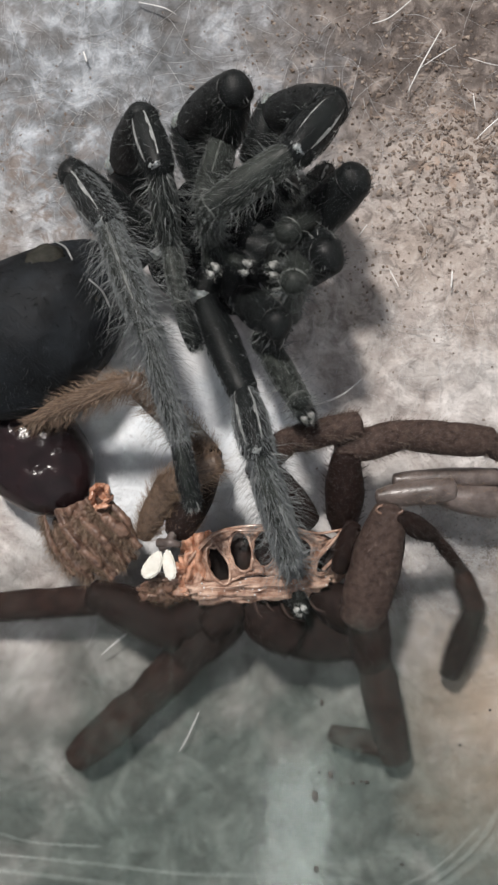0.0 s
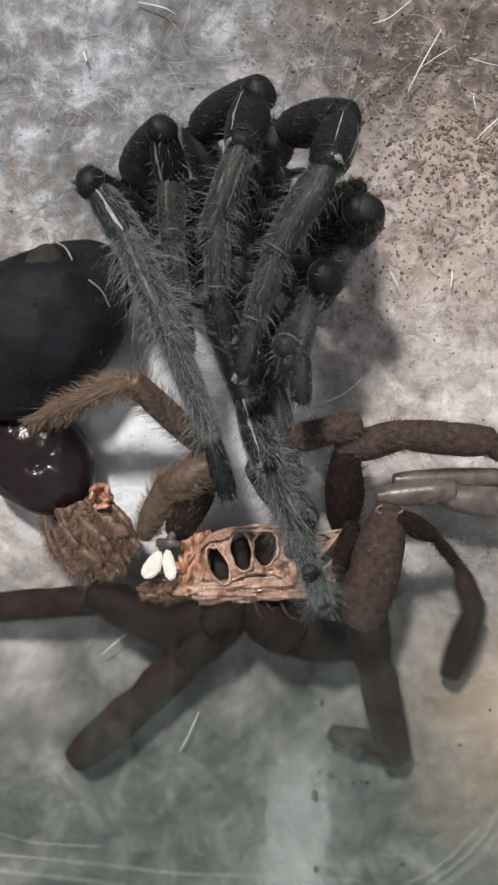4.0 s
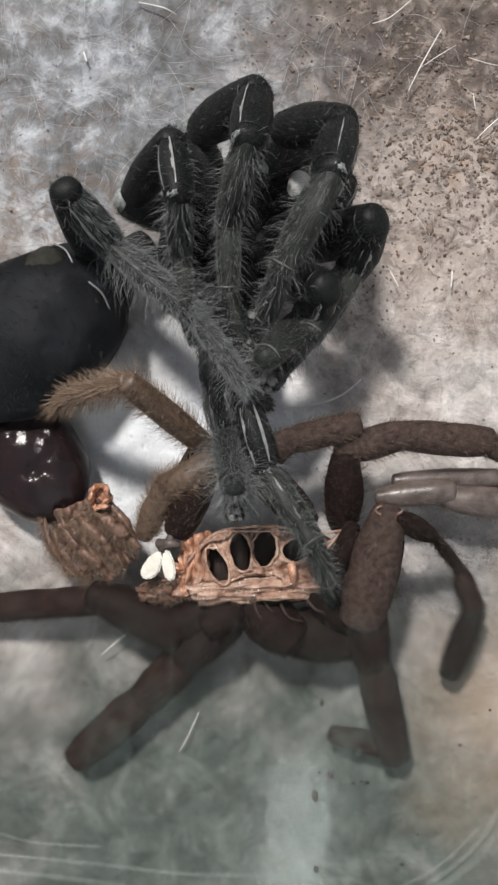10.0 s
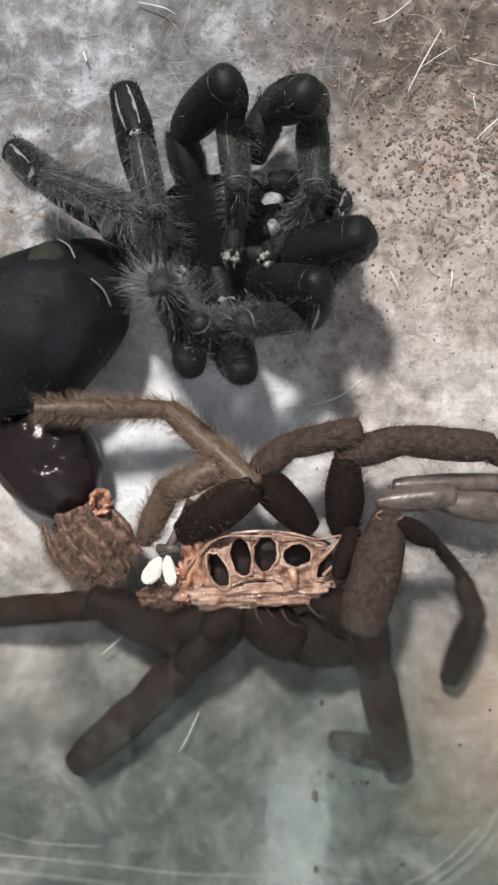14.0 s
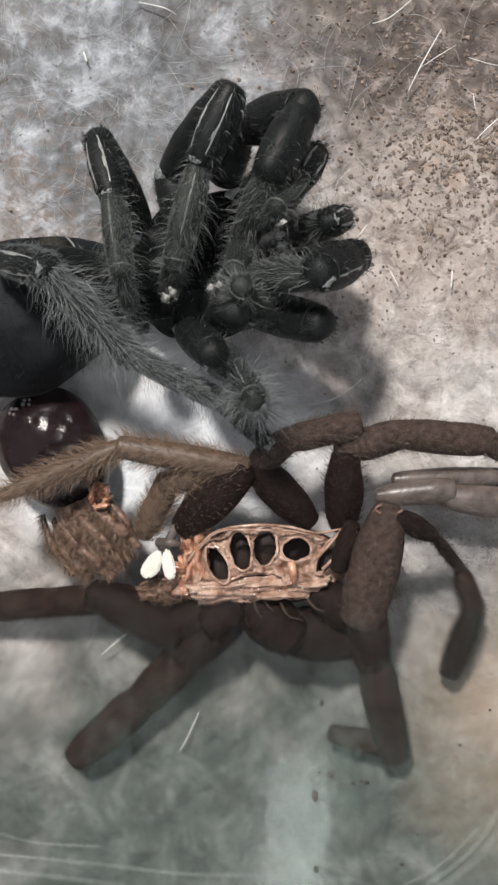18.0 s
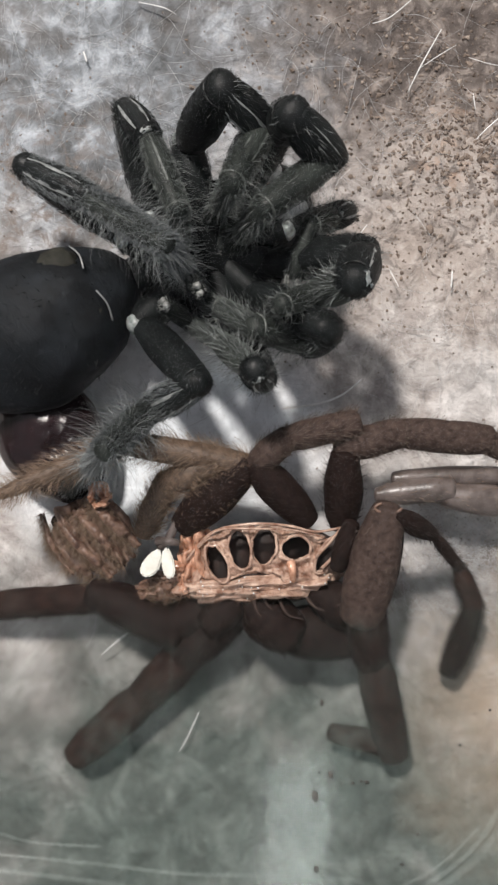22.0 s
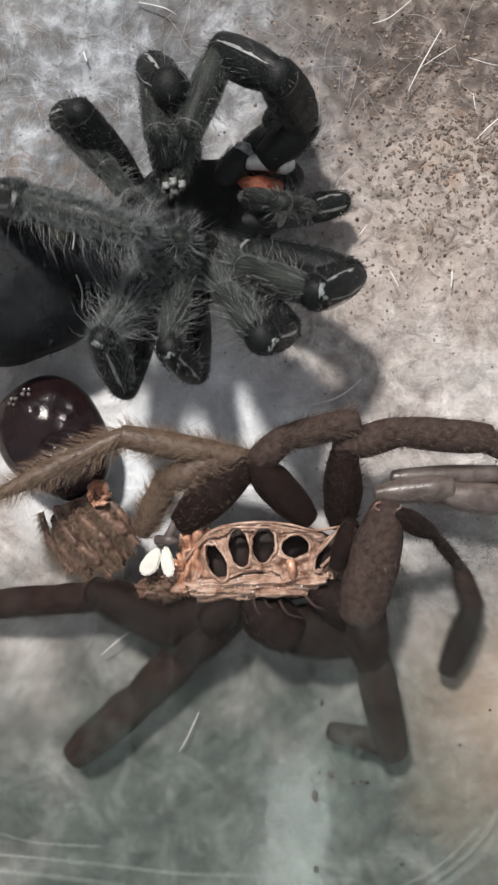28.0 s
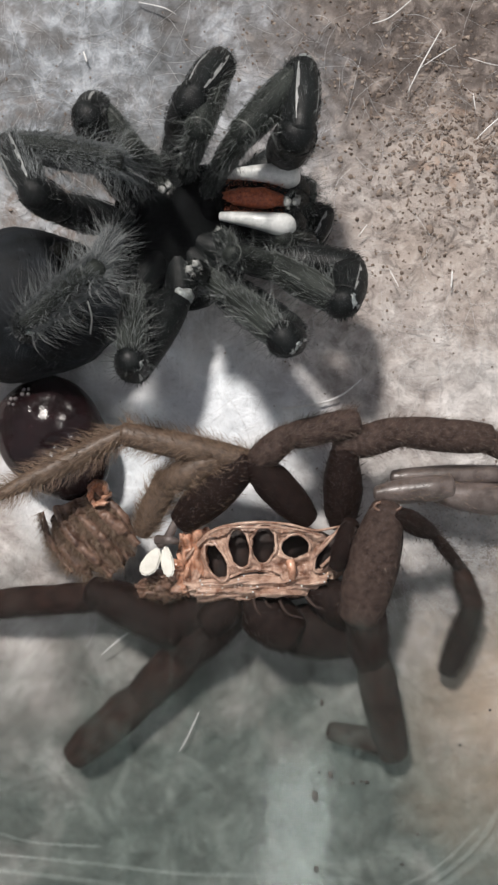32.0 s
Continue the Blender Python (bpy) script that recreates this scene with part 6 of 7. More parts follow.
    for k, seg in enumerate(LEGS["q"]):
        walk(seg, swing(k, [
            (0, 10, 29, 97, 34, 98, 115, 72, 70, 236, 104, 67, 169, 98, 30, 82, 79, -42, 110),
            (1, 10, 29, 97, 34, 98, 115, 50, 60, 238, 70, 72, 167, 84, 7, 99, 74, -65, 132),
            (2, 10, 29, 97, 34, 98, 115, 66, 86, 241, 75, 74, 167, 65, 29, 84, 37, -42, 108),
            (2.5, 10, 29, 97, 34, 98, 115, 57, 77, 241, 66, 65, 168, 56, 20, 85, 37, -52, 114),
            (3.5, 10, 29, 97, 34, 98, 115, 57, 77, 241, 66, 65, 168, 56, 20, 85, 37, -52, 114),
            (5.5, 10, 29, 97, 34, 98, 115, 54, 70, 240, 55, 59, 166, 37, 31, 77, 9, -40, 101),
            (6.5, 10, 29, 97, 34, 98, 115, 54, 70, 240, 55, 59, 166, 37, 31, 77, 9, -40, 101),
            (7, 10, 29, 97, 34, 98, 115, 55, 53, 235, 63, 44, 161, 46, 13, 73, 18, -58, 96),
            (8, 11, 28, 97, 38, 96, 115, 118, 160, 35, 84, 93, 35, 66, 25, 99, 37, -45, 124),
            (8.5, 11, 28, 97, 38, 96, 115, 115, 163, 35, 91, 92, 35, 75, 33, 107, 38, -25, 66),
            (9, 11, 28, 97, 38, 96, 115, 115, 163, 35, 91, 92, 35, 75, 33, 107, 38, -25, 66),
            (10, 11, 29, 97, 37, 97, 115, 119, 159, 35, 86, 91, 35, 70, 25, 101, 42, -19, 40),
            (10.5, 11, 29, 97, 37, 97, 115, 119, 159, 35, 86, 91, 35, 70, 25, 101, 42, -19, 40),
            (11, 40, 70, 94, 77, 135, 98, 166, 222, 60, 158, 161, 102, 118, 115, 175, 74, 126, 110),
            (11.5, 35, 52, 95, 76, 114, 100, 191, 160, 60, 175, 126, 125, 118, 64, 168, 55, 26, 136),
            (12, 35, 52, 95, 76, 114, 100, 191, 160, 60, 175, 126, 125, 118, 64, 168, 55, 26, 136),
            (13, 35, 47, 94, 79, 107, 100, 200, 132, 60, 193, 92, 123, 170, 38, 198, 161, 1, 128),
            (13.5, 35, 47, 94, 79, 107, 100, 200, 132, 60, 193, 92, 123, 170, 38, 198, 161, 1, 128),
            (14, 32, 42, 94, 77, 102, 101, 199, 114, 60, 184, 75, 122, 153, 14, 188, 120, -7, 118),
            (14.5, 32, 42, 94, 77, 102, 101, 199, 114, 60, 184, 75, 122, 153, 14, 188, 120, -7, 118),
            (17, 38, 65, 94, 75, 129, 99, 174, 204, 60, 158, 163, 120, 127, 103, 187, 102, 78, 115),
            (17.5, 60, 86, 92, 103, 147, 93, 185, 157, 192, 158, 105, 240, 119, 45, 300, 95, 38, 222),
            (18, 60, 86, 92, 103, 147, 93, 185, 157, 192, 158, 105, 240, 119, 45, 300, 95, 38, 222),
            (19, 39, 66, 94, 78, 130, 98, 181, 159, 174, 150, 108, 222, 111, 52, 288, 87, 46, 210),
            (19.5, 39, 66, 94, 78, 130, 98, 176, 148, 180, 149, 98, 228, 111, 49, 300, 87, 43, 222),
            (20, 44, 75, 93, 81, 140, 96, 175, 223, 60, 167, 174, 116, 118, 123, 180, 64, 122, 120),
            (20.5, 10, 29, 97, 34, 98, 115, 61, 202, 43, 78, 149, 93, 55, 71, 142, 19, 1, 128),
            (21, 10, 29, 97, 34, 98, 115, 61, 202, 43, 78, 149, 93, 55, 71, 142, 19, 1, 128),
            (22, 10, 29, 97, 34, 98, 115, 61, 202, 43, 78, 149, 93, 55, 71, 142, 19, 1, 128),
            (22.5, 10, 29, 97, 34, 98, 115, 61, 202, 43, 78, 149, 93, 55, 71, 142, 19, 1, 128),
            (23, 56, 83, 93, 97, 146, 94, 187, 233, 60, 132, 197, 96, 101, 124, 148, 42, 92, 105),
            (23.5, 38, 50, 95, 82, 110, 102, 181, 140, 180, 145, 197, 150, 102, 166, 228, 43, 173, 174),
            (24, 38, 50, 95, 82, 110, 102, 181, 140, 180, 145, 197, 150, 102, 166, 228, 43, 173, 174),
            (25, 32, 43, 96, 77, 103, 104, 182, 142, 174, 146, 199, 144, 101, 169, 222, 43, 175, 168),
            (25.5, 47, 52, 88, 98, 107, 85, 147, 122, 35, 221, 118, 35, 217, 80, 122, 200, 52, 195),
            (27.5, 40, 45, 89, 90, 101, 88, 147, 110, 35, 220, 94, 35, 208, 57, 122, 190, 33, 196),
            (28, 44, 61, 95, 88, 122, 99, 184, 200, 60, 176, 195, 134, 153, 161, 220, 138, 166, 142),
            (28.5, 43, 58, 95, 88, 118, 100, 163, 138, 204, 141, 141, 276, 101, 171, 192, 63, 124, 246),
            (30.5, 43, 58, 95, 88, 118, 100, 163, 138, 204, 141, 141, 276, 101, 171, 192, 63, 124, 246),
            (31, 47, 52, 88, 98, 107, 85, 147, 122, 35, 221, 118, 35, 217, 80, 122, 200, 52, 195),
            (31.5, 40, 45, 89, 90, 101, 88, 147, 110, 35, 220, 94, 35, 208, 57, 122, 190, 33, 196),
            (32, 40, 45, 89, 90, 101, 88, 147, 110, 35, 220, 94, 35, 208, 57, 122, 190, 33, 196),
        ]))
    for k, seg in enumerate(LEGS["p"]):
        walk(seg, swing(k, [
            (0, 27, 6, 97, 99, 21, 115, 172, 120, 75, 154, 75, 132, 119, 58, 46, 89, -1, 91),
            (1, 27, 6, 97, 98, 21, 115, 170, 120, 72, 152, 82, 133, 132, 14, 70, 122, -65, 81),
            (2, 27, 6, 97, 99, 21, 115, 202, 87, 73, 175, 42, 127, 134, 19, 44, 98, -52, 35),
            (2.5, 27, 6, 97, 99, 21, 115, 195, 83, 54, 168, 38, 107, 115, 6, 35, 99, -73, 35),
            (3.5, 27, 6, 97, 99, 21, 115, 195, 83, 54, 168, 38, 107, 115, 6, 35, 99, -73, 35),
            (5.5, 27, 6, 97, 99, 21, 115, 145, 7, 234, 124, -17, 300, 71, -57, 234, 56, -135, 228),
            (6.5, 27, 6, 97, 99, 21, 115, 145, 7, 234, 124, -17, 300, 71, -57, 234, 56, -135, 228),
            (7, 27, 6, 97, 99, 21, 115, 178, 118, 81, 151, 73, 134, 123, 15, 64, 106, -61, 50),
            (8, 28, 5, 97, 99, 17, 115, 187, 103, 71, 159, 51, 118, 116, 8, 46, 69, -56, 35),
            (8.5, 28, 5, 97, 99, 17, 115, 188, 96, 62, 160, 45, 109, 117, 1, 36, 70, -64, 35),
            (9, 28, 5, 97, 99, 17, 115, 188, 96, 62, 160, 45, 109, 117, 1, 36, 70, -64, 35),
            (10, 28, 5, 97, 99, 17, 115, 191, 96, 67, 164, 44, 114, 120, 1, 41, 81, -69, 48),
            (10.5, 28, 5, 97, 99, 17, 115, 191, 96, 67, 164, 44, 114, 120, 1, 41, 81, -69, 48),
            (11, 47, 16, 96, 118, 40, 104, 195, 135, 60, 182, 89, 118, 136, 78, 35, 93, 45, 94),
            (11.5, 49, 16, 96, 120, 39, 105, 213, 118, 60, 195, 79, 122, 158, 68, 35, 103, 22, 70),
            (12, 49, 16, 96, 120, 39, 105, 213, 118, 60, 195, 79, 122, 158, 68, 35, 103, 22, 70),
            (13, 27, 6, 97, 98, 21, 115, 208, 91, 121, 198, 53, 186, 178, 36, 95, 120, -1, 135),
            (13.5, 27, 6, 97, 98, 21, 115, 208, 91, 121, 198, 53, 186, 178, 36, 95, 120, -1, 135),
            (14, 27, 6, 97, 98, 21, 115, 217, 74, 116, 199, 30, 174, 168, -11, 95, 119, -49, 146),
            (14.5, 27, 6, 97, 98, 21, 115, 217, 74, 116, 199, 30, 174, 168, -11, 95, 119, -49, 146),
            (17, 27, 6, 97, 98, 21, 115, 201, 87, 71, 184, 50, 134, 152, 48, 44, 102, 25, 102),
            (17.5, 64, 22, 95, 134, 47, 100, 226, 57, 192, 197, 34, 258, 168, 42, 168, 130, 14, 234),
            (18, 64, 22, 95, 134, 47, 100, 226, 57, 192, 197, 34, 258, 168, 42, 168, 130, 14, 234),
            (19, 67, 24, 95, 138, 49, 99, 223, 56, 198, 192, 34, 264, 163, 45, 174, 125, 26, 240),
            (19.5, 67, 24, 95, 138, 49, 99, 221, 56, 198, 192, 34, 264, 163, 45, 174, 125, 26, 240),
            (20, 27, 6, 97, 98, 21, 115, 208, 84, 87, 191, 39, 145, 142, 7, 220, 82, 27, 171),
            (20.5, 48, 12, 96, 121, 30, 106, 233, 76, 60, 203, 53, 125, 161, 20, 203, 136, -55, 189),
            (21, 48, 12, 96, 121, 30, 106, 233, 76, 60, 203, 53, 125, 161, 20, 203, 136, -55, 189),
            (22, 48, 12, 96, 121, 30, 106, 233, 76, 60, 203, 53, 125, 161, 20, 203, 136, -55, 189),
            (22.5, 48, 12, 96, 121, 30, 106, 233, 76, 60, 203, 53, 125, 161, 20, 203, 136, -55, 189),
            (23, 66, 22, 94, 137, 45, 99, 206, 43, 210, 181, 37, 282, 136, 59, 204, 101, 37, 270),
            (23.5, 27, 1, 97, 99, 3, 115, 220, 58, 144, 200, 73, 216, 143, 72, 294, 97, 113, 240),
            (24, 27, 1, 97, 99, 3, 115, 220, 58, 144, 200, 73, 216, 143, 72, 294, 97, 113, 240),
            (25, 27, 1, 97, 99, 3, 115, 232, 17, 132, 223, 42, 204, 189, 54, 288, 162, 96, 228),
            (25.5, 48, 4, 96, 122, 9, 106, 239, 41, 60, 211, 18, 126, 173, 0, 211, 129, 15, 145),
            (27.5, 57, 6, 96, 131, 15, 103, 250, 44, 60, 222, -11, 103, 173, -21, 184, 120, 9, 132),
            (28, 68, 8, 95, 142, 18, 100, 260, 56, 60, 203, 33, 104, 155, 23, 185, 101, 46, 130),
            (28.5, 27, 1, 97, 99, 4, 115, 188, 66, 43, 157, 56, 110, 119, 37, 196, 74, 46, 130),
            (30.5, 27, 1, 97, 99, 4, 115, 188, 66, 43, 157, 56, 110, 119, 37, 196, 74, 46, 130),
            (31, 48, 4, 96, 122, 9, 106, 239, 41, 60, 211, 18, 126, 173, 0, 211, 129, 15, 145),
            (31.5, 57, 6, 96, 131, 15, 103, 250, 44, 60, 222, -11, 103, 173, -21, 184, 120, 9, 132),
            (32, 57, 6, 96, 131, 15, 103, 250, 44, 60, 222, -11, 103, 173, -21, 184, 120, 9, 132),
        ]))
    for k, seg in enumerate(LEGS["e"]):
        walk(seg, swing(k, [
            (0, 16, -4, 94, 97, -23, 115, 199, 55, 270, 171, 49, 162, 100, -21, 264, 86, -34, 162, 80, -69, 228),
            (1, 16, -4, 94, 97, -22, 115, 199, 34, 276, 204, 23, 168, 159, -66, 270, 189, -110, 180, 194, -158, 234),
            (2, 16, -4, 94, 97, -23, 115, 229, -19, 258, 180, -73, 342, 97, -127, 240, 37, -192, 294, -4, -266, 288),
            (2.5, 16, -4, 94, 97, -23, 115, 203, -13, 306, 201, -21, 204, 128, -140, 270, 108, -229, 330, 116, -329, 330),
            (3.5, 16, -4, 94, 97, -23, 115, 203, -13, 306, 201, -21, 204, 128, -140, 270, 108, -229, 330, 116, -329, 330),
            (5.5, 16, -4, 94, 97, -23, 115, 189, 42, 280, 159, 17, 177, 65, -59, 256, 60, -90, 157, 56, -114, 86),
            (6.5, 16, -4, 94, 97, -23, 115, 189, 42, 280, 159, 17, 177, 65, -59, 256, 60, -90, 157, 56, -114, 86),
            (7, 16, -4, 94, 97, -22, 115, 194, 2, 288, 198, 20, 180, 125, -66, 270, 110, -161, 228, 113, -217, 180),
            (8, 16, -4, 94, 96, -26, 115, 198, -26, 288, 181, -47, 180, 111, -152, 246, 63, -187, 162, 44, -210, 228),
            (8.5, 16, -4, 94, 96, -26, 115, 195, -20, 288, 180, -52, 186, 111, -162, 252, 63, -197, 168, 43, -220, 234),
            (9, 16, -4, 94, 96, -26, 115, 195, -20, 288, 180, -52, 186, 111, -162, 252, 63, -197, 168, 43, -220, 234),
            (10, 16, -4, 94, 96, -26, 115, 206, -21, 282, 188, -65, 186, 117, -178, 240, 77, -223, 156, 58, -254, 222),
            (10.5, 16, -4, 94, 96, -26, 115, 206, -21, 282, 188, -65, 186, 117, -178, 240, 77, -223, 156, 58, -254, 222),
            (11, 16, -4, 94, 95, -26, 115, 236, 19, 250, 234, -8, 143, 171, -77, 254, 143, -55, 156, 121, -38, 86),
            (11.5, 16, -4, 94, 96, -23, 115, 230, 34, 252, 232, 46, 144, 117, -16, 204, 47, -55, 270, 12, -51, 204),
            (12, 16, -4, 94, 96, -23, 115, 230, 34, 252, 232, 46, 144, 117, -16, 204, 47, -55, 270, 12, -51, 204),
            (13, 16, -4, 94, 96, -23, 115, 231, 31, 246, 188, -34, 324, 99, -71, 216, 21, -135, 240, -7, -141, 174),
            (13.5, 16, -4, 94, 96, -23, 115, 231, 31, 246, 188, -34, 324, 99, -71, 216, 21, -135, 240, -7, -141, 174),
            (14, 16, -4, 94, 96, -23, 115, 229, -16, 265, 233, -11, 155, 135, -107, 201, 73, -109, 117, 26, -100, 59),
            (14.5, 16, -4, 94, 96, -23, 115, 229, -16, 265, 233, -11, 155, 135, -107, 201, 73, -109, 117, 26, -100, 59),
            (17, 16, -4, 94, 96, -23, 115, 225, -19, 268, 233, -30, 159, 153, -131, 224, 135, -78, 137, 122, -36, 76),
            (17.5, 16, -4, 94, 96, -23, 115, 237, -17, 252, 180, -55, 336, 87, -41, 228, 60, -36, 126, 43, -61, 192),
            (18, 16, -4, 94, 96, -23, 115, 237, -17, 252, 180, -55, 336, 87, -41, 228, 60, -36, 126, 43, -61, 192),
            (19, 16, -4, 94, 96, -23, 115, 245, -9, 246, 177, -26, 330, 53, -8, 258, 2, 19, 174, -42, 39, 120),
            (19.5, 16, -4, 94, 96, -23, 115, 241, -17, 246, 173, -38, 330, 53, -19, 252, 2, 6, 168, -33, 1, 234),
            (20, 16, -4, 94, 96, -23, 115, 217, -21, 274, 204, -44, 168, 91, -71, 255, 43, -24, 176, 9, 11, 120),
            (20.5, 16, -4, 94, 96, -23, 115, 235, -33, 252, 213, -90, 342, 169, -86, 204, 114, -116, 288, 103, -109, 216),
            (21, 16, -4, 94, 96, -23, 115, 235, -33, 252, 213, -90, 342, 169, -86, 204, 114, -116, 288, 103, -109, 216),
            (22, 16, -4, 94, 96, -23, 115, 235, -33, 252, 213, -90, 342, 169, -86, 204, 114, -116, 288, 103, -109, 216),
            (22.5, 16, -4, 94, 96, -23, 115, 235, -33, 252, 213, -90, 342, 169, -86, 204, 114, -116, 288, 103, -109, 216),
            (23, 15, -5, 94, 93, -33, 115, 268, -30, 204, 221, 5, 294, 110, 37, 204, 68, -9, 288, 42, -8, 216),
            (23.5, 14, -6, 94, 90, -39, 115, 255, -49, 228, 231, 59, 228, 102, 29, 288, 40, 55, 210, 19, 74, 144),
            (24, 14, -6, 94, 90, -39, 115, 255, -49, 228, 231, 59, 228, 102, 29, 288, 40, 55, 210, 19, 74, 144),
            (25, 14, -6, 94, 90, -39, 115, 255, -49, 228, 231, 59, 228, 102, 29, 288, 40, 55, 210, 19, 74, 144),
            (25.5, 14, -6, 94, 90, -39, 115, 260, -56, 218, 230, -161, 233, 137, -90, 318, 99, -41, 235, 66, -10, 174),
            (27.5, 15, -6, 94, 91, -36, 115, 282, -66, 168, 260, -135, 252, 156, -64, 180, 95, -64, 264, 81, -25, 204),
            (28, 14, -6, 94, 90, -39, 115, 263, -96, 204, 198, -134, 282, 92, -82, 198, 45, -35, 120, 22, -32, 192),
            (28.5, 14, -6, 94, 90, -39, 115, 275, -52, 192, 248, -7, 288, 132, 4, 204, 64, 32, 132, 47, 17, 204),
            (30.5, 14, -6, 94, 90, -39, 115, 275, -52, 192, 248, -7, 288, 132, 4, 204, 64, 32, 132, 47, 17, 204),
            (31, 14, -6, 94, 90, -39, 115, 260, -56, 218, 230, -161, 233, 137, -90, 318, 99, -41, 235, 66, -10, 174),
            (31.5, 15, -6, 94, 91, -36, 115, 282, -66, 168, 260, -135, 252, 156, -64, 180, 95, -64, 264, 81, -25, 204),
            (32, 15, -6, 94, 91, -36, 115, 282, -66, 168, 260, -135, 252, 156, -64, 180, 95, -64, 264, 81, -25, 204),
        ]))
    for k, seg in enumerate(LEGS["f"]):
        walk(seg, swing(k, [
            (0, 11, -11, 94, 71, -68, 115, 158, -62, 289, 139, -24, 193, 107, -104, 303, 110, -118, 202, 111, -129, 129),
            (1, 11, -11, 94, 71, -68, 115, 106, -163, 281, 130, -132, 184, 161, -204, 300, 180, -216, 201, 194, -226, 128),
            (2, 11, -11, 94, 71, -68, 115, 156, -107, 286, 131, -133, 187, 84, -167, 315, 68, -141, 217, 55, -122, 147),
            (2.5, 11, -11, 94, 71, -68, 115, 142, -108, 292, 122, -133, 192, 87, -222, 294, 84, -247, 195, 83, -267, 124),
            (3.5, 11, -11, 94, 71, -68, 115, 142, -108, 292, 122, -133, 192, 87, -222, 294, 84, -247, 195, 83, -267, 124),
            (5.5, 11, -11, 94, 71, -68, 115, 146, -82, 295, 114, -49, 200, 65, -100, 320, 61, -107, 219, 60, -113, 145),
            (6.5, 11, -11, 94, 71, -68, 115, 146, -82, 295, 114, -49, 200, 65, -100, 320, 61, -107, 219, 60, -113, 145),
            (7, 11, -11, 94, 71, -68, 115, 109, -175, 273, 92, -175, 169, 127, -270, 267, 154, -294, 171, 173, -312, 102),
            (8, 11, -11, 94, 68, -70, 115, 121, -96, 301, 102, -128, 203, 37, -179, 317, 15, -186, 217, 0, -195, 145),
            (8.5, 11, -11, 94, 68, -70, 115, 122, -105, 299, 102, -131, 199, 35, -202, 300, 9, -217, 202, -9, -230, 132),
            (9, 11, -11, 94, 68, -70, 115, 122, -105, 299, 102, -131, 199, 35, -202, 300, 9, -217, 202, -9, -230, 132),
            (10, 11, -11, 94, 68, -70, 115, 135, -121, 291, 116, -147, 191, 49, -220, 290, 23, -235, 192, 5, -248, 122),
            (10.5, 11, -11, 94, 68, -70, 115, 135, -121, 291, 116, -147, 191, 49, -220, 290, 23, -235, 192, 5, -248, 122),
            (11, 11, -11, 94, 68, -70, 115, 166, -75, 283, 124, -30, 199, 55, -69, 314, 29, -67, 216, 10, -67, 144),
            (11.5, 11, -11, 94, 70, -68, 115, 182, -86, 276, 175, -89, 174, 47, -99, 228, 0, -84, 138, -23, -99, 204),
            (12, 11, -11, 94, 70, -68, 115, 182, -86, 276, 175, -89, 174, 47, -99, 228, 0, -84, 138, -23, -99, 204),
            (13, 11, -11, 94, 70, -68, 115, 180, -87, 275, 159, -92, 172, 58, -145, 253, 17, -153, 160, -16, -153, 94),
            (13.5, 11, -11, 94, 70, -68, 115, 180, -87, 275, 159, -92, 172, 58, -145, 253, 17, -153, 160, -16, -153, 94),
            (14, 11, -11, 94, 70, -68, 115, 167, -96, 282, 159, -125, 181, 57, -150, 274, 14, -127, 184, -19, -118, 119),
            (14.5, 11, -11, 94, 70, -68, 115, 167, -96, 282, 159, -125, 181, 57, -150, 274, 14, -127, 184, -19, -118, 119),
            (17, 11, -11, 94, 70, -68, 115, 168, -133, 271, 143, -136, 169, 66, -115, 283, 33, -86, 191, 9, -64, 125),
            (17.5, 11, -11, 94, 70, -68, 115, 184, -118, 264, 154, -101, 168, 61, -82, 270, 42, -58, 174, 31, -61, 246),
            (18, 11, -11, 94, 70, -68, 115, 184, -118, 264, 154, -101, 168, 61, -82, 270, 42, -58, 174, 31, -61, 246),
            (19, 11, -11, 94, 70, -68, 115, 186, -127, 258, 133, -86, 180, 54, -65, 294, 0, -42, 210, -38, -22, 150),
            (19.5, 11, -11, 94, 70, -68, 115, 186, -127, 258, 133, -86, 180, 54, -65, 294, 0, -42, 210, -38, -22, 150),
            (20, 11, -11, 94, 70, -68, 115, 216, -135, 222, 150, -173, 294, 48, -77, 300, 25, -34, 210, 5, -3, 144),
            (20.5, 11, -11, 94, 70, -68, 115, 183, -149, 252, 162, -156, 150, 73, -145, 258, 20, -104, 180, -9, -85, 114),
            (21, 11, -11, 94, 70, -68, 115, 183, -149, 252, 162, -156, 150, 73, -145, 258, 20, -104, 180, -9, -85, 114),
            (22, 11, -11, 94, 70, -68, 115, 183, -149, 252, 162, -156, 150, 73, -145, 258, 20, -104, 180, -9, -85, 114),
            (22.5, 11, -11, 94, 70, -68, 115, 183, -149, 252, 162, -156, 150, 73, -145, 258, 20, -104, 180, -9, -85, 114),
            (23, 10, -12, 94, 62, -75, 115, 179, -136, 258, 203, -65, 186, 118, -68, 294, 84, -26, 210, 69, 2, 144),
            (23.5, 37, -42, 90, 91, -103, 110, 167, -153, 282, 199, -74, 222, 106, -44, 318, 51, 2, 246, 25, 24, 180),
            (24, 37, -42, 90, 91, -103, 110, 167, -153, 282, 199, -74, 222, 106, -44, 318, 51, 2, 246, 25, 24, 180),
            (25, 37, -42, 90, 91, -103, 110, 167, -153, 282, 199, -74, 222, 106, -44, 318, 51, 2, 246, 25, 24, 180),
            (25.5, 9, -12, 94, 56, -79, 115, 137, -175, 265, 116, -213, 360, 71, -125, 261, 40, -82, 173, 17, -52, 110),
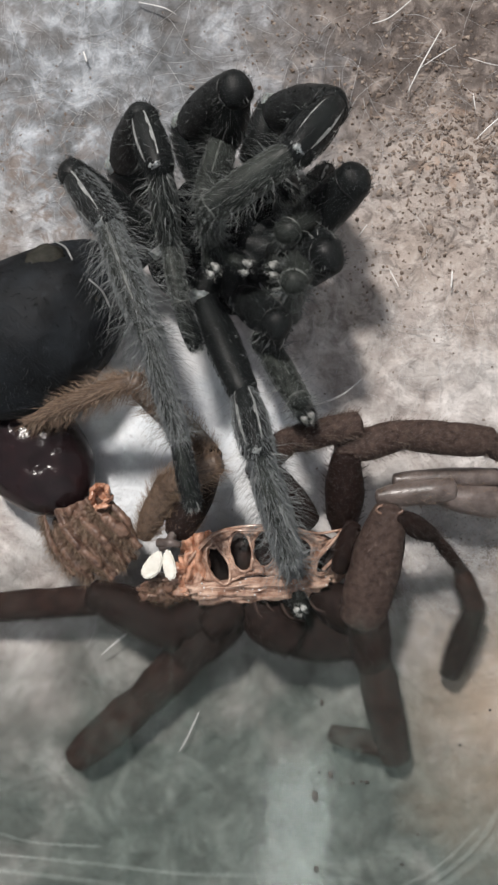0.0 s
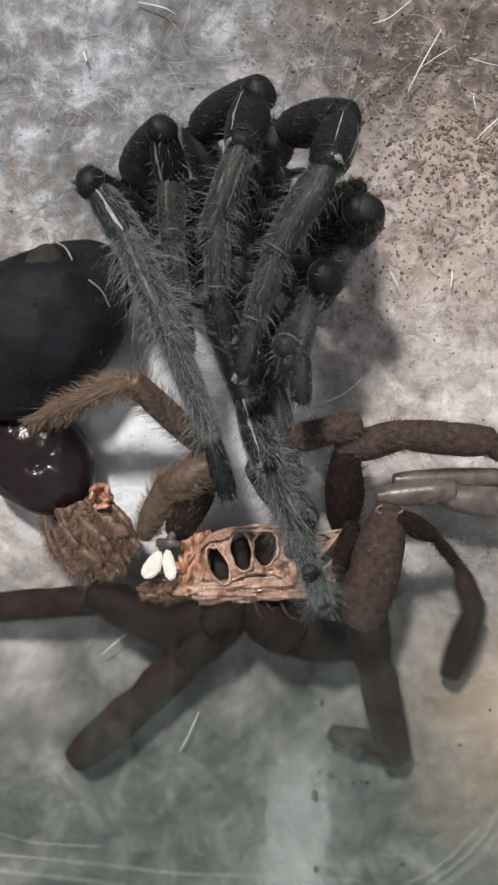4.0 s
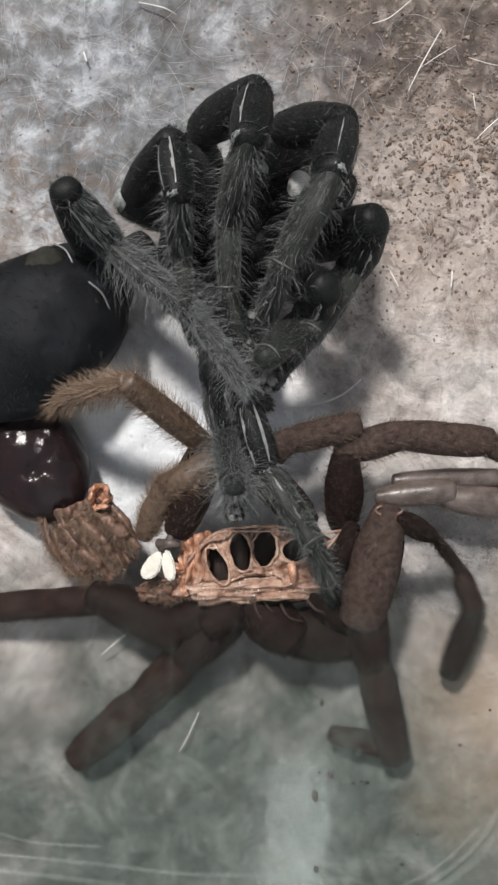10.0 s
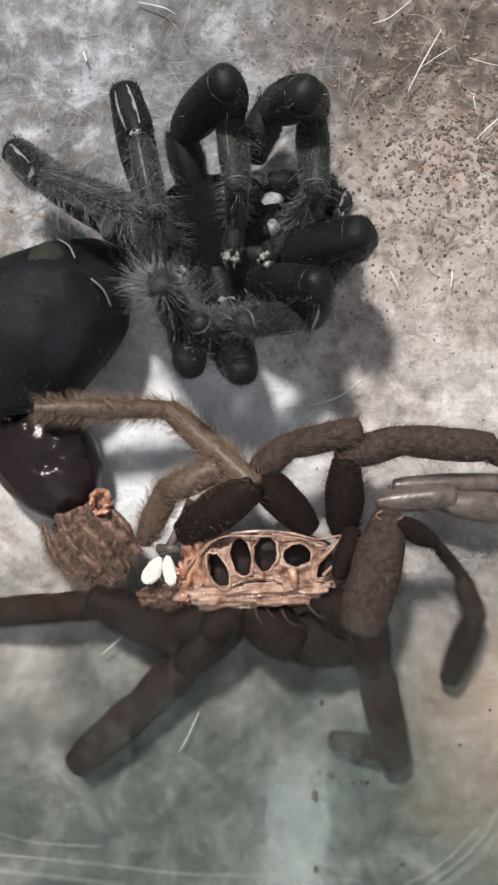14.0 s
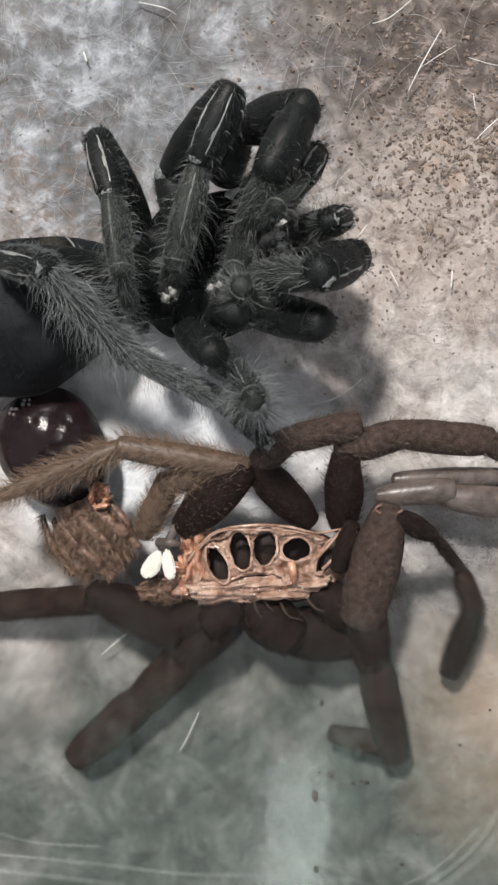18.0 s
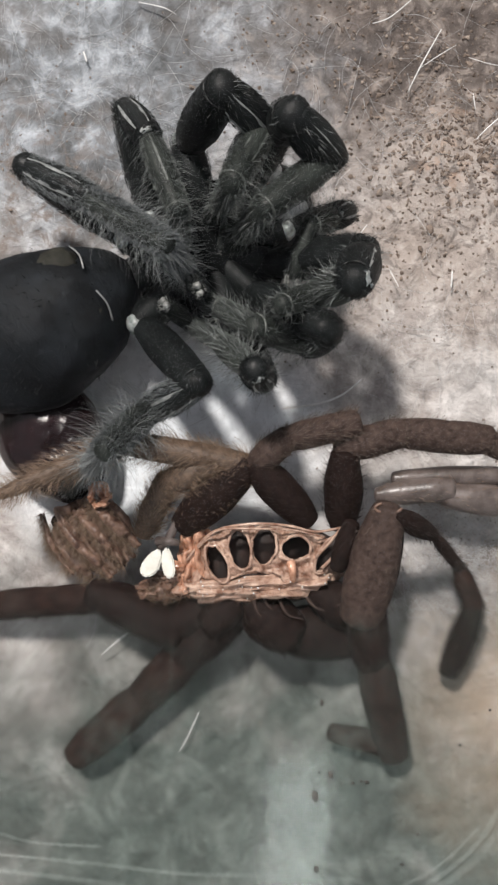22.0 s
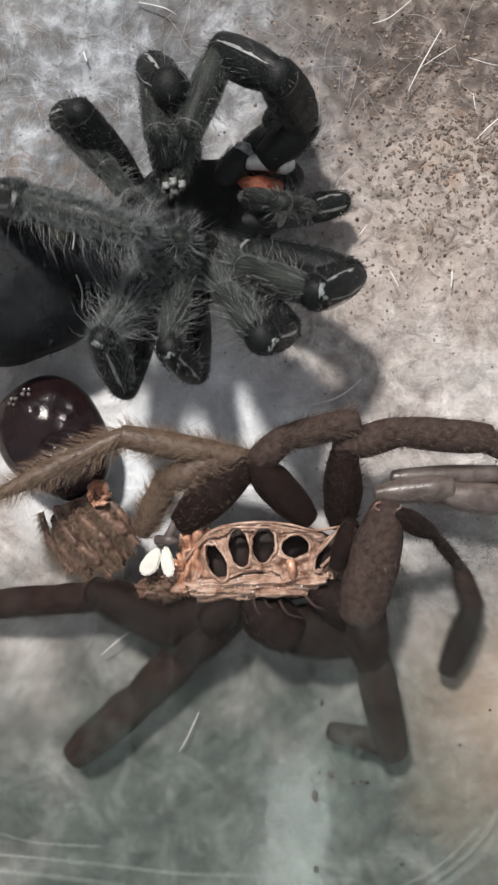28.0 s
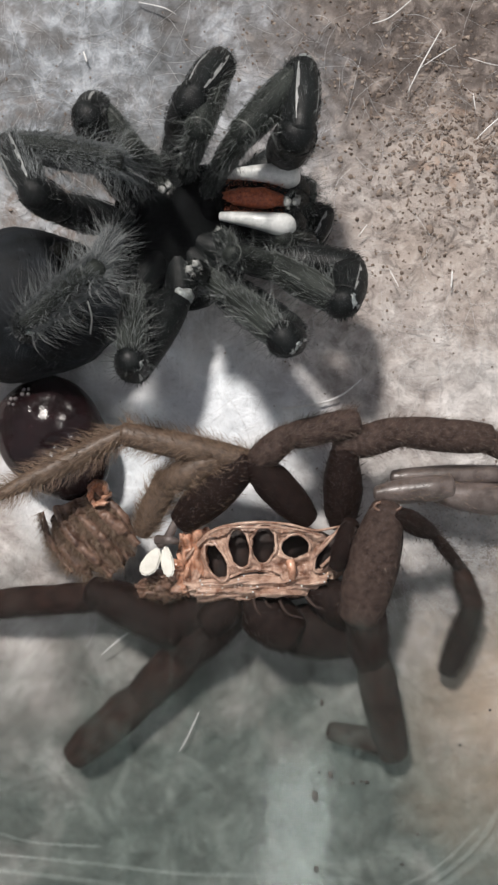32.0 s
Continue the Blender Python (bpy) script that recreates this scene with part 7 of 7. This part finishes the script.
            (27.5, 9, -12, 94, 59, -77, 115, 183, -177, 222, 171, -197, 324, 103, -125, 228, 52, -78, 156, 38, -78, 228),
            (28, 9, -12, 94, 57, -79, 115, 154, -182, 246, 120, -206, 342, 67, -128, 240, 38, -71, 162, 17, -23, 108),
            (28.5, 50, -62, 90, 101, -126, 110, 176, -174, 282, 221, -111, 210, 118, -82, 300, 71, -35, 222, 49, -11, 156),
            (30.5, 50, -62, 90, 101, -126, 110, 176, -174, 282, 221, -111, 210, 118, -82, 300, 71, -35, 222, 49, -11, 156),
            (31, 9, -12, 94, 56, -79, 115, 137, -175, 265, 116, -213, 360, 71, -125, 261, 40, -82, 173, 17, -52, 110),
            (31.5, 9, -12, 94, 59, -77, 115, 183, -177, 222, 171, -197, 324, 103, -125, 228, 52, -78, 156, 38, -78, 228),
            (32, 9, -12, 94, 59, -77, 115, 183, -177, 222, 171, -197, 324, 103, -125, 228, 52, -78, 156, 38, -78, 228),
        ]))
    for k, seg in enumerate(LEGS["g"]):
        walk(seg, swing(k, [
            (0, 4, -14, 94, 26, -94, 115, 84, -160, 270, 68, -178, 174, 117, -273, 258, 131, -286, 162, 131, -296, 234),
            (1, 4, -14, 94, 26, -94, 115, 67, -197, 256, 99, -182, 162, 162, -274, 238, 188, -307, 148, 207, -331, 83),
            (2, 4, -14, 94, 26, -94, 115, 67, -170, 273, 52, -170, 174, 8, -243, 279, -6, -267, 182, -14, -285, 113),
            (2.5, 4, -14, 94, 26, -94, 115, 73, -208, 246, 64, -246, 154, 99, -376, 159, 118, -474, 169, 132, -544, 180),
            (3.5, 4, -14, 94, 26, -94, 115, 73, -208, 246, 64, -246, 154, 99, -376, 159, 118, -474, 169, 132, -544, 180),
            (5.5, 4, -14, 94, 26, -94, 115, 70, -175, 269, 39, -165, 175, 48, -240, 286, 60, -258, 189, 69, -271, 119),
            (6.5, 4, -14, 94, 26, -94, 115, 70, -175, 269, 39, -165, 175, 48, -240, 286, 60, -258, 189, 69, -271, 119),
            (7, 4, -14, 94, 26, -94, 115, 77, -184, 264, 86, -224, 174, 147, -317, 252, 173, -337, 156, 175, -349, 228),
            (8, 3, -15, 94, 22, -95, 115, 48, -261, 180, 55, -360, 184, 101, -459, 263, 123, -504, 176, 139, -536, 114),
            (8.5, 8, -44, 103, 24, -124, 127, 1, -260, 240, 29, -352, 264, 101, -465, 270, 127, -541, 210, 139, -581, 150),
            (9, 8, -44, 103, 24, -124, 127, 1, -260, 240, 29, -352, 264, 101, -465, 270, 127, -541, 210, 139, -581, 150),
            (10, 11, -58, 107, 27, -138, 131, 20, -283, 240, 48, -382, 240, 119, -491, 270, 146, -560, 204, 160, -596, 144),
            (10.5, 11, -58, 107, 27, -138, 131, 20, -283, 240, 48, -382, 240, 119, -491, 270, 146, -560, 204, 160, -596, 144),
            (11, 3, -14, 94, 22, -95, 115, 82, -152, 275, 106, -164, 178, 60, -249, 272, 39, -275, 178, 22, -294, 110),
            (11.5, 4, -14, 94, 25, -94, 115, 99, -181, 254, 68, -173, 159, 95, -258, 261, 104, -284, 165, 112, -303, 96),
            (12, 4, -14, 94, 25, -94, 115, 99, -181, 254, 68, -173, 159, 95, -258, 261, 104, -284, 165, 112, -303, 96),
            (13, 4, -14, 94, 25, -94, 115, 100, -178, 256, 80, -193, 159, 81, -273, 267, 86, -296, 170, 93, -313, 100),
            (13.5, 4, -14, 94, 25, -94, 115, 100, -178, 256, 80, -193, 159, 81, -273, 267, 86, -296, 170, 93, -313, 100),
            (14, 4, -14, 94, 25, -94, 115, 55, -219, 241, 33, -193, 147, -10, -148, 267, -41, -118, 177, -66, -99, 112),
            (14.5, 4, -14, 94, 25, -94, 115, 55, -219, 241, 33, -193, 147, -10, -148, 267, -41, -118, 177, -66, -99, 112),
            (17, 4, -14, 94, 25, -94, 115, 58, -209, 249, 29, -184, 157, 37, -160, 290, 5, -142, 197, -18, -129, 130),
            (17.5, 4, -15, 94, 25, -94, 115, 60, -105, 291, 77, -91, 194, 69, -73, 327, 55, -47, 232, 42, -29, 163),
            (18, 4, -15, 94, 25, -94, 115, 60, -105, 291, 77, -91, 194, 69, -73, 327, 55, -47, 232, 42, -29, 163),
            (19, 4, -15, 94, 25, -94, 115, 60, -108, 291, 77, -95, 193, 69, -78, 327, 55, -51, 232, 42, -34, 163),
            (19.5, 4, -15, 94, 25, -94, 115, 60, -108, 291, 77, -95, 193, 69, -78, 327, 55, -51, 232, 42, -34, 163),
            (20, 4, -14, 94, 25, -94, 115, 147, -205, 186, 82, -220, 258, 15, -127, 186, -11, -97, 276, -31, -62, 216),
            (20.5, 4, -14, 94, 25, -94, 115, 87, -221, 228, 73, -214, 324, 25, -165, 210, -28, -126, 138, -63, -104, 198),
            (21, 4, -14, 94, 25, -94, 115, 87, -221, 228, 73, -214, 324, 25, -165, 210, -28, -126, 138, -63, -104, 198),
            (22, 4, -14, 94, 25, -94, 115, 87, -221, 228, 73, -214, 324, 25, -165, 210, -28, -126, 138, -63, -104, 198),
            (22.5, 4, -14, 94, 25, -94, 115, 87, -221, 228, 73, -214, 324, 25, -165, 210, -28, -126, 138, -63, -104, 198),
            (23, 2, -36, 90, 8, -117, 110, 63, -213, 252, 79, -181, 162, 85, -124, 282, 79, -67, 198, 74, -7, 162),
            (23.5, 2, -40, 90, 7, -122, 110, 58, -228, 240, 61, -221, 336, 42, -86, 324, 21, -27, 246, 8, 13, 186),
            (24, 2, -40, 90, 7, -122, 110, 58, -228, 240, 61, -221, 336, 42, -86, 324, 21, -27, 246, 8, 13, 186),
            (25, 2, -40, 90, 7, -122, 110, 58, -228, 240, 61, -221, 336, 42, -86, 324, 21, -27, 246, 8, 13, 186),
            (25.5, 1, -15, 94, 7, -97, 115, -1, -194, 266, -35, -199, 360, -49, -140, 239, -51, -107, 145, -45, -48, 105),
            (27.5, 2, -15, 94, 11, -96, 115, -57, -233, 210, -50, -226, 310, -57, -131, 214, -63, -80, 128, -62, -12, 105),
            (28, 1, -15, 94, 8, -97, 115, 17, -247, 216, -13, -216, 306, -2, -109, 228, 11, -35, 162, 12, 6, 102),
            (28.5, 5, -59, 90, 12, -140, 110, 46, -233, 258, 59, -214, 162, 47, -125, 264, 31, -48, 204, 23, -19, 138),
            (30.5, 5, -59, 90, 12, -140, 110, 46, -233, 258, 59, -214, 162, 47, -125, 264, 31, -48, 204, 23, -19, 138),
            (31, 1, -15, 94, 7, -97, 115, -1, -194, 266, -35, -199, 360, -49, -140, 239, -51, -107, 145, -45, -48, 105),
            (31.5, 2, -15, 94, 11, -96, 115, -57, -233, 210, -50, -226, 310, -57, -131, 214, -63, -80, 128, -62, -12, 105),
            (32, 2, -15, 94, 11, -96, 115, -57, -233, 210, -50, -226, 310, -57, -131, 214, -63, -80, 128, -62, -12, 105),
        ]))
    for k, seg in enumerate(LEGS["h"]):
        walk(seg, swing(k, [
            (0, -5, -14, 94, -35, -91, 115, 34, -257, 204, 56, -350, 276, 102, -506, 210, 122, -579, 78, 122, -596, 168),
            (1, -8, -35, 100, -25, -114, 125, 37, -280, 216, 70, -387, 174, 113, -525, 276, 137, -597, 144, 138, -607, 240),
            (2, -5, -14, 94, -35, -91, 115, 20, -266, 35, 40, -312, 144, 49, -421, 287, 43, -470, 140, 37, -506, 52),
            (2.5, -5, -14, 94, -35, -91, 115, 30, -284, 150, 52, -358, 240, 102, -479, 120, 117, -543, 258, 144, -585, 180),
            (3.5, -5, -14, 94, -35, -91, 115, 30, -284, 150, 52, -358, 240, 102, -479, 120, 117, -543, 258, 144, -585, 180),
            (5.5, -5, -14, 94, -35, -91, 115, 13, -236, 246, 44, -314, 162, 99, -435, 282, 127, -487, 138, 128, -499, 234),
            (6.5, -5, -14, 94, -35, -91, 115, 13, -236, 246, 44, -314, 162, 99, -435, 282, 127, -487, 138, 128, -499, 234),
            (7, -5, -14, 94, -35, -91, 115, 28, -261, 192, 53, -351, 264, 118, -494, 174, 122, -527, 324, 135, -564, 240),
            (8, -6, -14, 94, -38, -90, 115, -24, -237, 250, -27, -264, 133, -12, -362, 283, -11, -401, 133, -10, -430, 43),
            (8.5, -6, -14, 94, -38, -90, 115, -34, -235, 252, -28, -291, 150, -19, -388, 300, -18, -440, 156, -15, -454, 252),
            (9, -6, -14, 94, -38, -90, 115, -34, -235, 252, -28, -291, 150, -19, -388, 300, -18, -440, 156, -15, -454, 252),
            (10, -6, -14, 94, -38, -90, 115, -26, -251, 234, -14, -318, 138, 3, -406, 294, 0, -441, 144, 2, -452, 240),
            (10.5, -6, -14, 94, -38, -90, 115, -26, -251, 234, -14, -318, 138, 3, -406, 294, 0, -441, 144, 2, -452, 240),
            (11, -6, -14, 94, -38, -90, 115, -19, -194, 285, -36, -206, 167, 5, -279, 326, 16, -292, 172, 26, -303, 78),
            (11.5, -6, -19, 95, -31, -97, 115, 76, -266, 125, 112, -303, 233, 211, -384, 360, 230, -417, 210, 249, -452, 124),
            (12, -6, -19, 95, -31, -97, 115, 76, -266, 125, 112, -303, 233, 211, -384, 360, 230, -417, 210, 249, -452, 124),
            (13, -6, -18, 95, -32, -96, 115, 74, -266, 125, 112, -321, 225, 195, -406, 360, 208, -431, 208, 227, -461, 120),
            (13.5, -6, -18, 95, -32, -96, 115, 74, -266, 125, 112, -321, 225, 195, -406, 360, 208, -431, 208, 227, -461, 120),
            (14, -5, -14, 94, -35, -91, 115, -23, -211, 275, -37, -150, 172, -57, -105, 346, -105, -77, 201, -140, -62, 114),
            (14.5, -5, -14, 94, -35, -91, 115, -23, -211, 275, -37, -150, 172, -57, -105, 346, -105, -77, 201, -140, -62, 114),
            (17, -5, -14, 94, -35, -91, 115, -43, -244, 244, -89, -289, 143, 3, -394, 257, 10, -454, 114, 15, -499, 30),
            (17.5, -5, -23, 96, -24, -104, 115, 27, -165, 299, 49, -172, 181, 85, -233, 346, 91, -246, 192, 92, -257, 98),
            (18, -5, -23, 96, -24, -104, 115, 27, -165, 299, 49, -172, 181, 85, -233, 346, 91, -246, 192, 92, -257, 98),
            (19, -6, -28, 96, -24, -109, 115, 29, -172, 297, 49, -177, 179, 85, -237, 345, 91, -250, 190, 92, -262, 96),
            (19.5, -6, -28, 96, -24, -109, 115, 29, -172, 297, 49, -177, 179, 85, -237, 345, 91, -250, 190, 92, -262, 96),
            (20, -6, -14, 94, -35, -91, 115, -42, -259, 228, -88, -225, 126, -104, -166, 294, -167, -196, 156, -203, -245, 228),
            (20.5, -50, -62, 102, -103, -127, 115, 1, -240, 243, -66, -227, 144, -186, -272, 270, -261, -299, 137, -338, -344, 105),
            (21, -50, -62, 102, -103, -127, 115, 1, -240, 243, -66, -227, 144, -186, -272, 270, -261, -299, 137, -338, -344, 105),
            (22, -54, -57, 102, -112, -118, 115, -12, -229, 247, -89, -261, 162, -140, -327, 321, -188, -356, 177, -236, -395, 105),
            (22.5, -54, -57, 102, -112, -118, 115, -12, -229, 247, -89, -261, 162, -140, -327, 321, -188, -356, 177, -236, -395, 105),
            (23, -26, -53, 90, -62, -126, 110, -47, -238, 276, -16, -248, 162, 44, -142, 294, 65, -70, 162, 73, -10, 90),
            (23.5, -38, -73, 90, -77, -145, 110, -72, -244, 282, -87, -256, 162, -20, -124, 264, -17, -23, 150, -9, -2, 240),
            (24, -38, -73, 90, -77, -145, 110, -72, -244, 282, -87, -256, 162, -20, -124, 264, -17, -23, 150, -9, -2, 240),
            (25, -38, -73, 90, -77, -145, 110, -72, -244, 282, -87, -256, 162, -20, -124, 264, -17, -23, 150, -9, -2, 240),
            (25.5, -24, -29, 102, -75, -92, 129, -240, -150, 225, -188, -145, 333, -45, -39, 360, -107, -27, 218, -105, 17, 134),
            (27.5, -21, -30, 102, -69, -96, 128, -255, -164, 108, -217, -159, 222, -98, -103, 342, -89, -26, 210, -77, 31, 138),
            (28, -8, -13, 94, -51, -83, 115, -96, -265, 174, -114, -201, 270, -52, -71, 162, 3, -58, 306, 15, -13, 222),
            (28.5, -42, -66, 90, -86, -135, 110, -84, -252, 270, -88, -264, 150, 0, -127, 228, 3, -32, 108, 12, -34, 204),
            (30.5, -42, -66, 90, -86, -135, 110, -84, -252, 270, -88, -264, 150, 0, -127, 228, 3, -32, 108, 12, -34, 204),
            (31, -24, -29, 102, -75, -92, 129, -240, -150, 225, -188, -145, 333, -45, -39, 360, -107, -27, 218, -105, 17, 134),
            (31.5, -21, -30, 102, -69, -96, 128, -255, -164, 108, -217, -159, 222, -98, -103, 342, -89, -26, 210, -77, 31, 138),
            (32, -21, -30, 102, -69, -96, 128, -255, -164, 108, -217, -159, 222, -98, -103, 342, -89, -26, 210, -77, 31, 138),
        ]))
    # shed skin, nudged as the spider works free
    walk(SKIN, [
        (0, pose(0.0009, -0.0216, 0)), (7.5, pose(0.0009, -0.0216, 0)), (8, pose(0.0010, -0.0223, 0)), (8.5, pose(0.0008, -0.0216, 0)),
        (10.5, pose(0.0008, -0.0217, 0)), (11.5, pose(0.0008, -0.0215, 0)), (12, pose(0.0008, -0.0219, 0)), (13.5, pose(0.0008, -0.0218, 0)),
        (14, pose(0.0009, -0.0225, 0)), (17, pose(0.0009, -0.0227, 0)), (17.5, pose(0.0008, -0.0215, 0)), (19.5, pose(0.0008, -0.0216, 0)),
        (22.5, pose(0.0007, -0.0213, 0)), (23, pose(0.0008, -0.0215, 0)), (25, pose(0.0006, -0.0211, 0)), (32, pose(0.0006, -0.0211, 0)),
    ])
    walk(CARAPACE_LID, [
        (0, pose(-0.0359, -0.0027, 0.0005, 0, 0, 40)), (7, pose(-0.0359, -0.0027, 0.0005, 0, 0, 40)), (8, pose(-0.0361, -0.0056, 0.0005, 0, 0, 36)),
        (9, pose(-0.0365, -0.0046, 0.0005, 0, 0, 38)), (10.5, pose(-0.0365, -0.0037, 0.0005, 0, 0, 38)),
        (11, pose(-0.0361, -0.0037, 0.0005, 0, 0, 36)), (13.5, pose(-0.0359, -0.0037, 0.0005, 0, 0, 34)),
        (14, pose(-0.0343, -0.0027, 0.0005, 0, 0, 30)), (17, pose(-0.0338, -0.0011, 0.0005, 0, 0, 34)),
        (17.5, pose(-0.0333, -0.0015, 0.0005, 0, 0, 34)), (19.5, pose(-0.0330, -0.0011, 0.0005, 0, 0, 35)),
        (23, pose(-0.0329, 0.0002, 0.0005, 0, 0, 36)), (32, pose(-0.0330, 0.0004, 0.0005, 0, 0, 36)),
    ])
    for k, seg in enumerate(FREE_LEG):
        walk(seg, swing(k, [
            (0, -125, 68, 130, -77, 201, 81, -190, 312, 203, -377, 252, 116), (7, -125, 68, 130, -77, 201, 81, -190, 312, 203, -377, 252, 116),
            (8, -120, 81, 136, -67, 211, 190, -178, 303, 329, -331, 277, 180), (10.5, -125, 68, 130, -79, 210, 130, -190, 307, 265, -344, 280, 117),
            (11, -118, 80, 135, -50, 202, 190, -175, 292, 317, -333, 291, 170), (13.5, -125, 68, 130, -19, 166, 170, -132, 264, 302, -305, 278, 175),
            (14, -116, 77, 130, -1, 157, 183, -141, 280, 110, -348, 280, 166), (14.5, -116, 77, 130, -5, 174, 158, -161, 201, 35, -359, 140, 89),
            (17, -116, 68, 130, -1, 157, 167, -188, 182, 102, -382, 108, 158), (17.5, -116, 77, 130, -14, 175, 181, -212, 206, 170, -410, 124, 151),
            (19.5, -116, 77, 130, -10, 175, 171, -205, 209, 198, -403, 130, 174), (22.5, -116, 77, 130, -10, 179, 159, -205, 214, 187, -403, 130, 176),
            (32, -116, 82, 130, -10, 183, 160, -203, 225, 188, -394, 128, 209),
        ]))


motions()
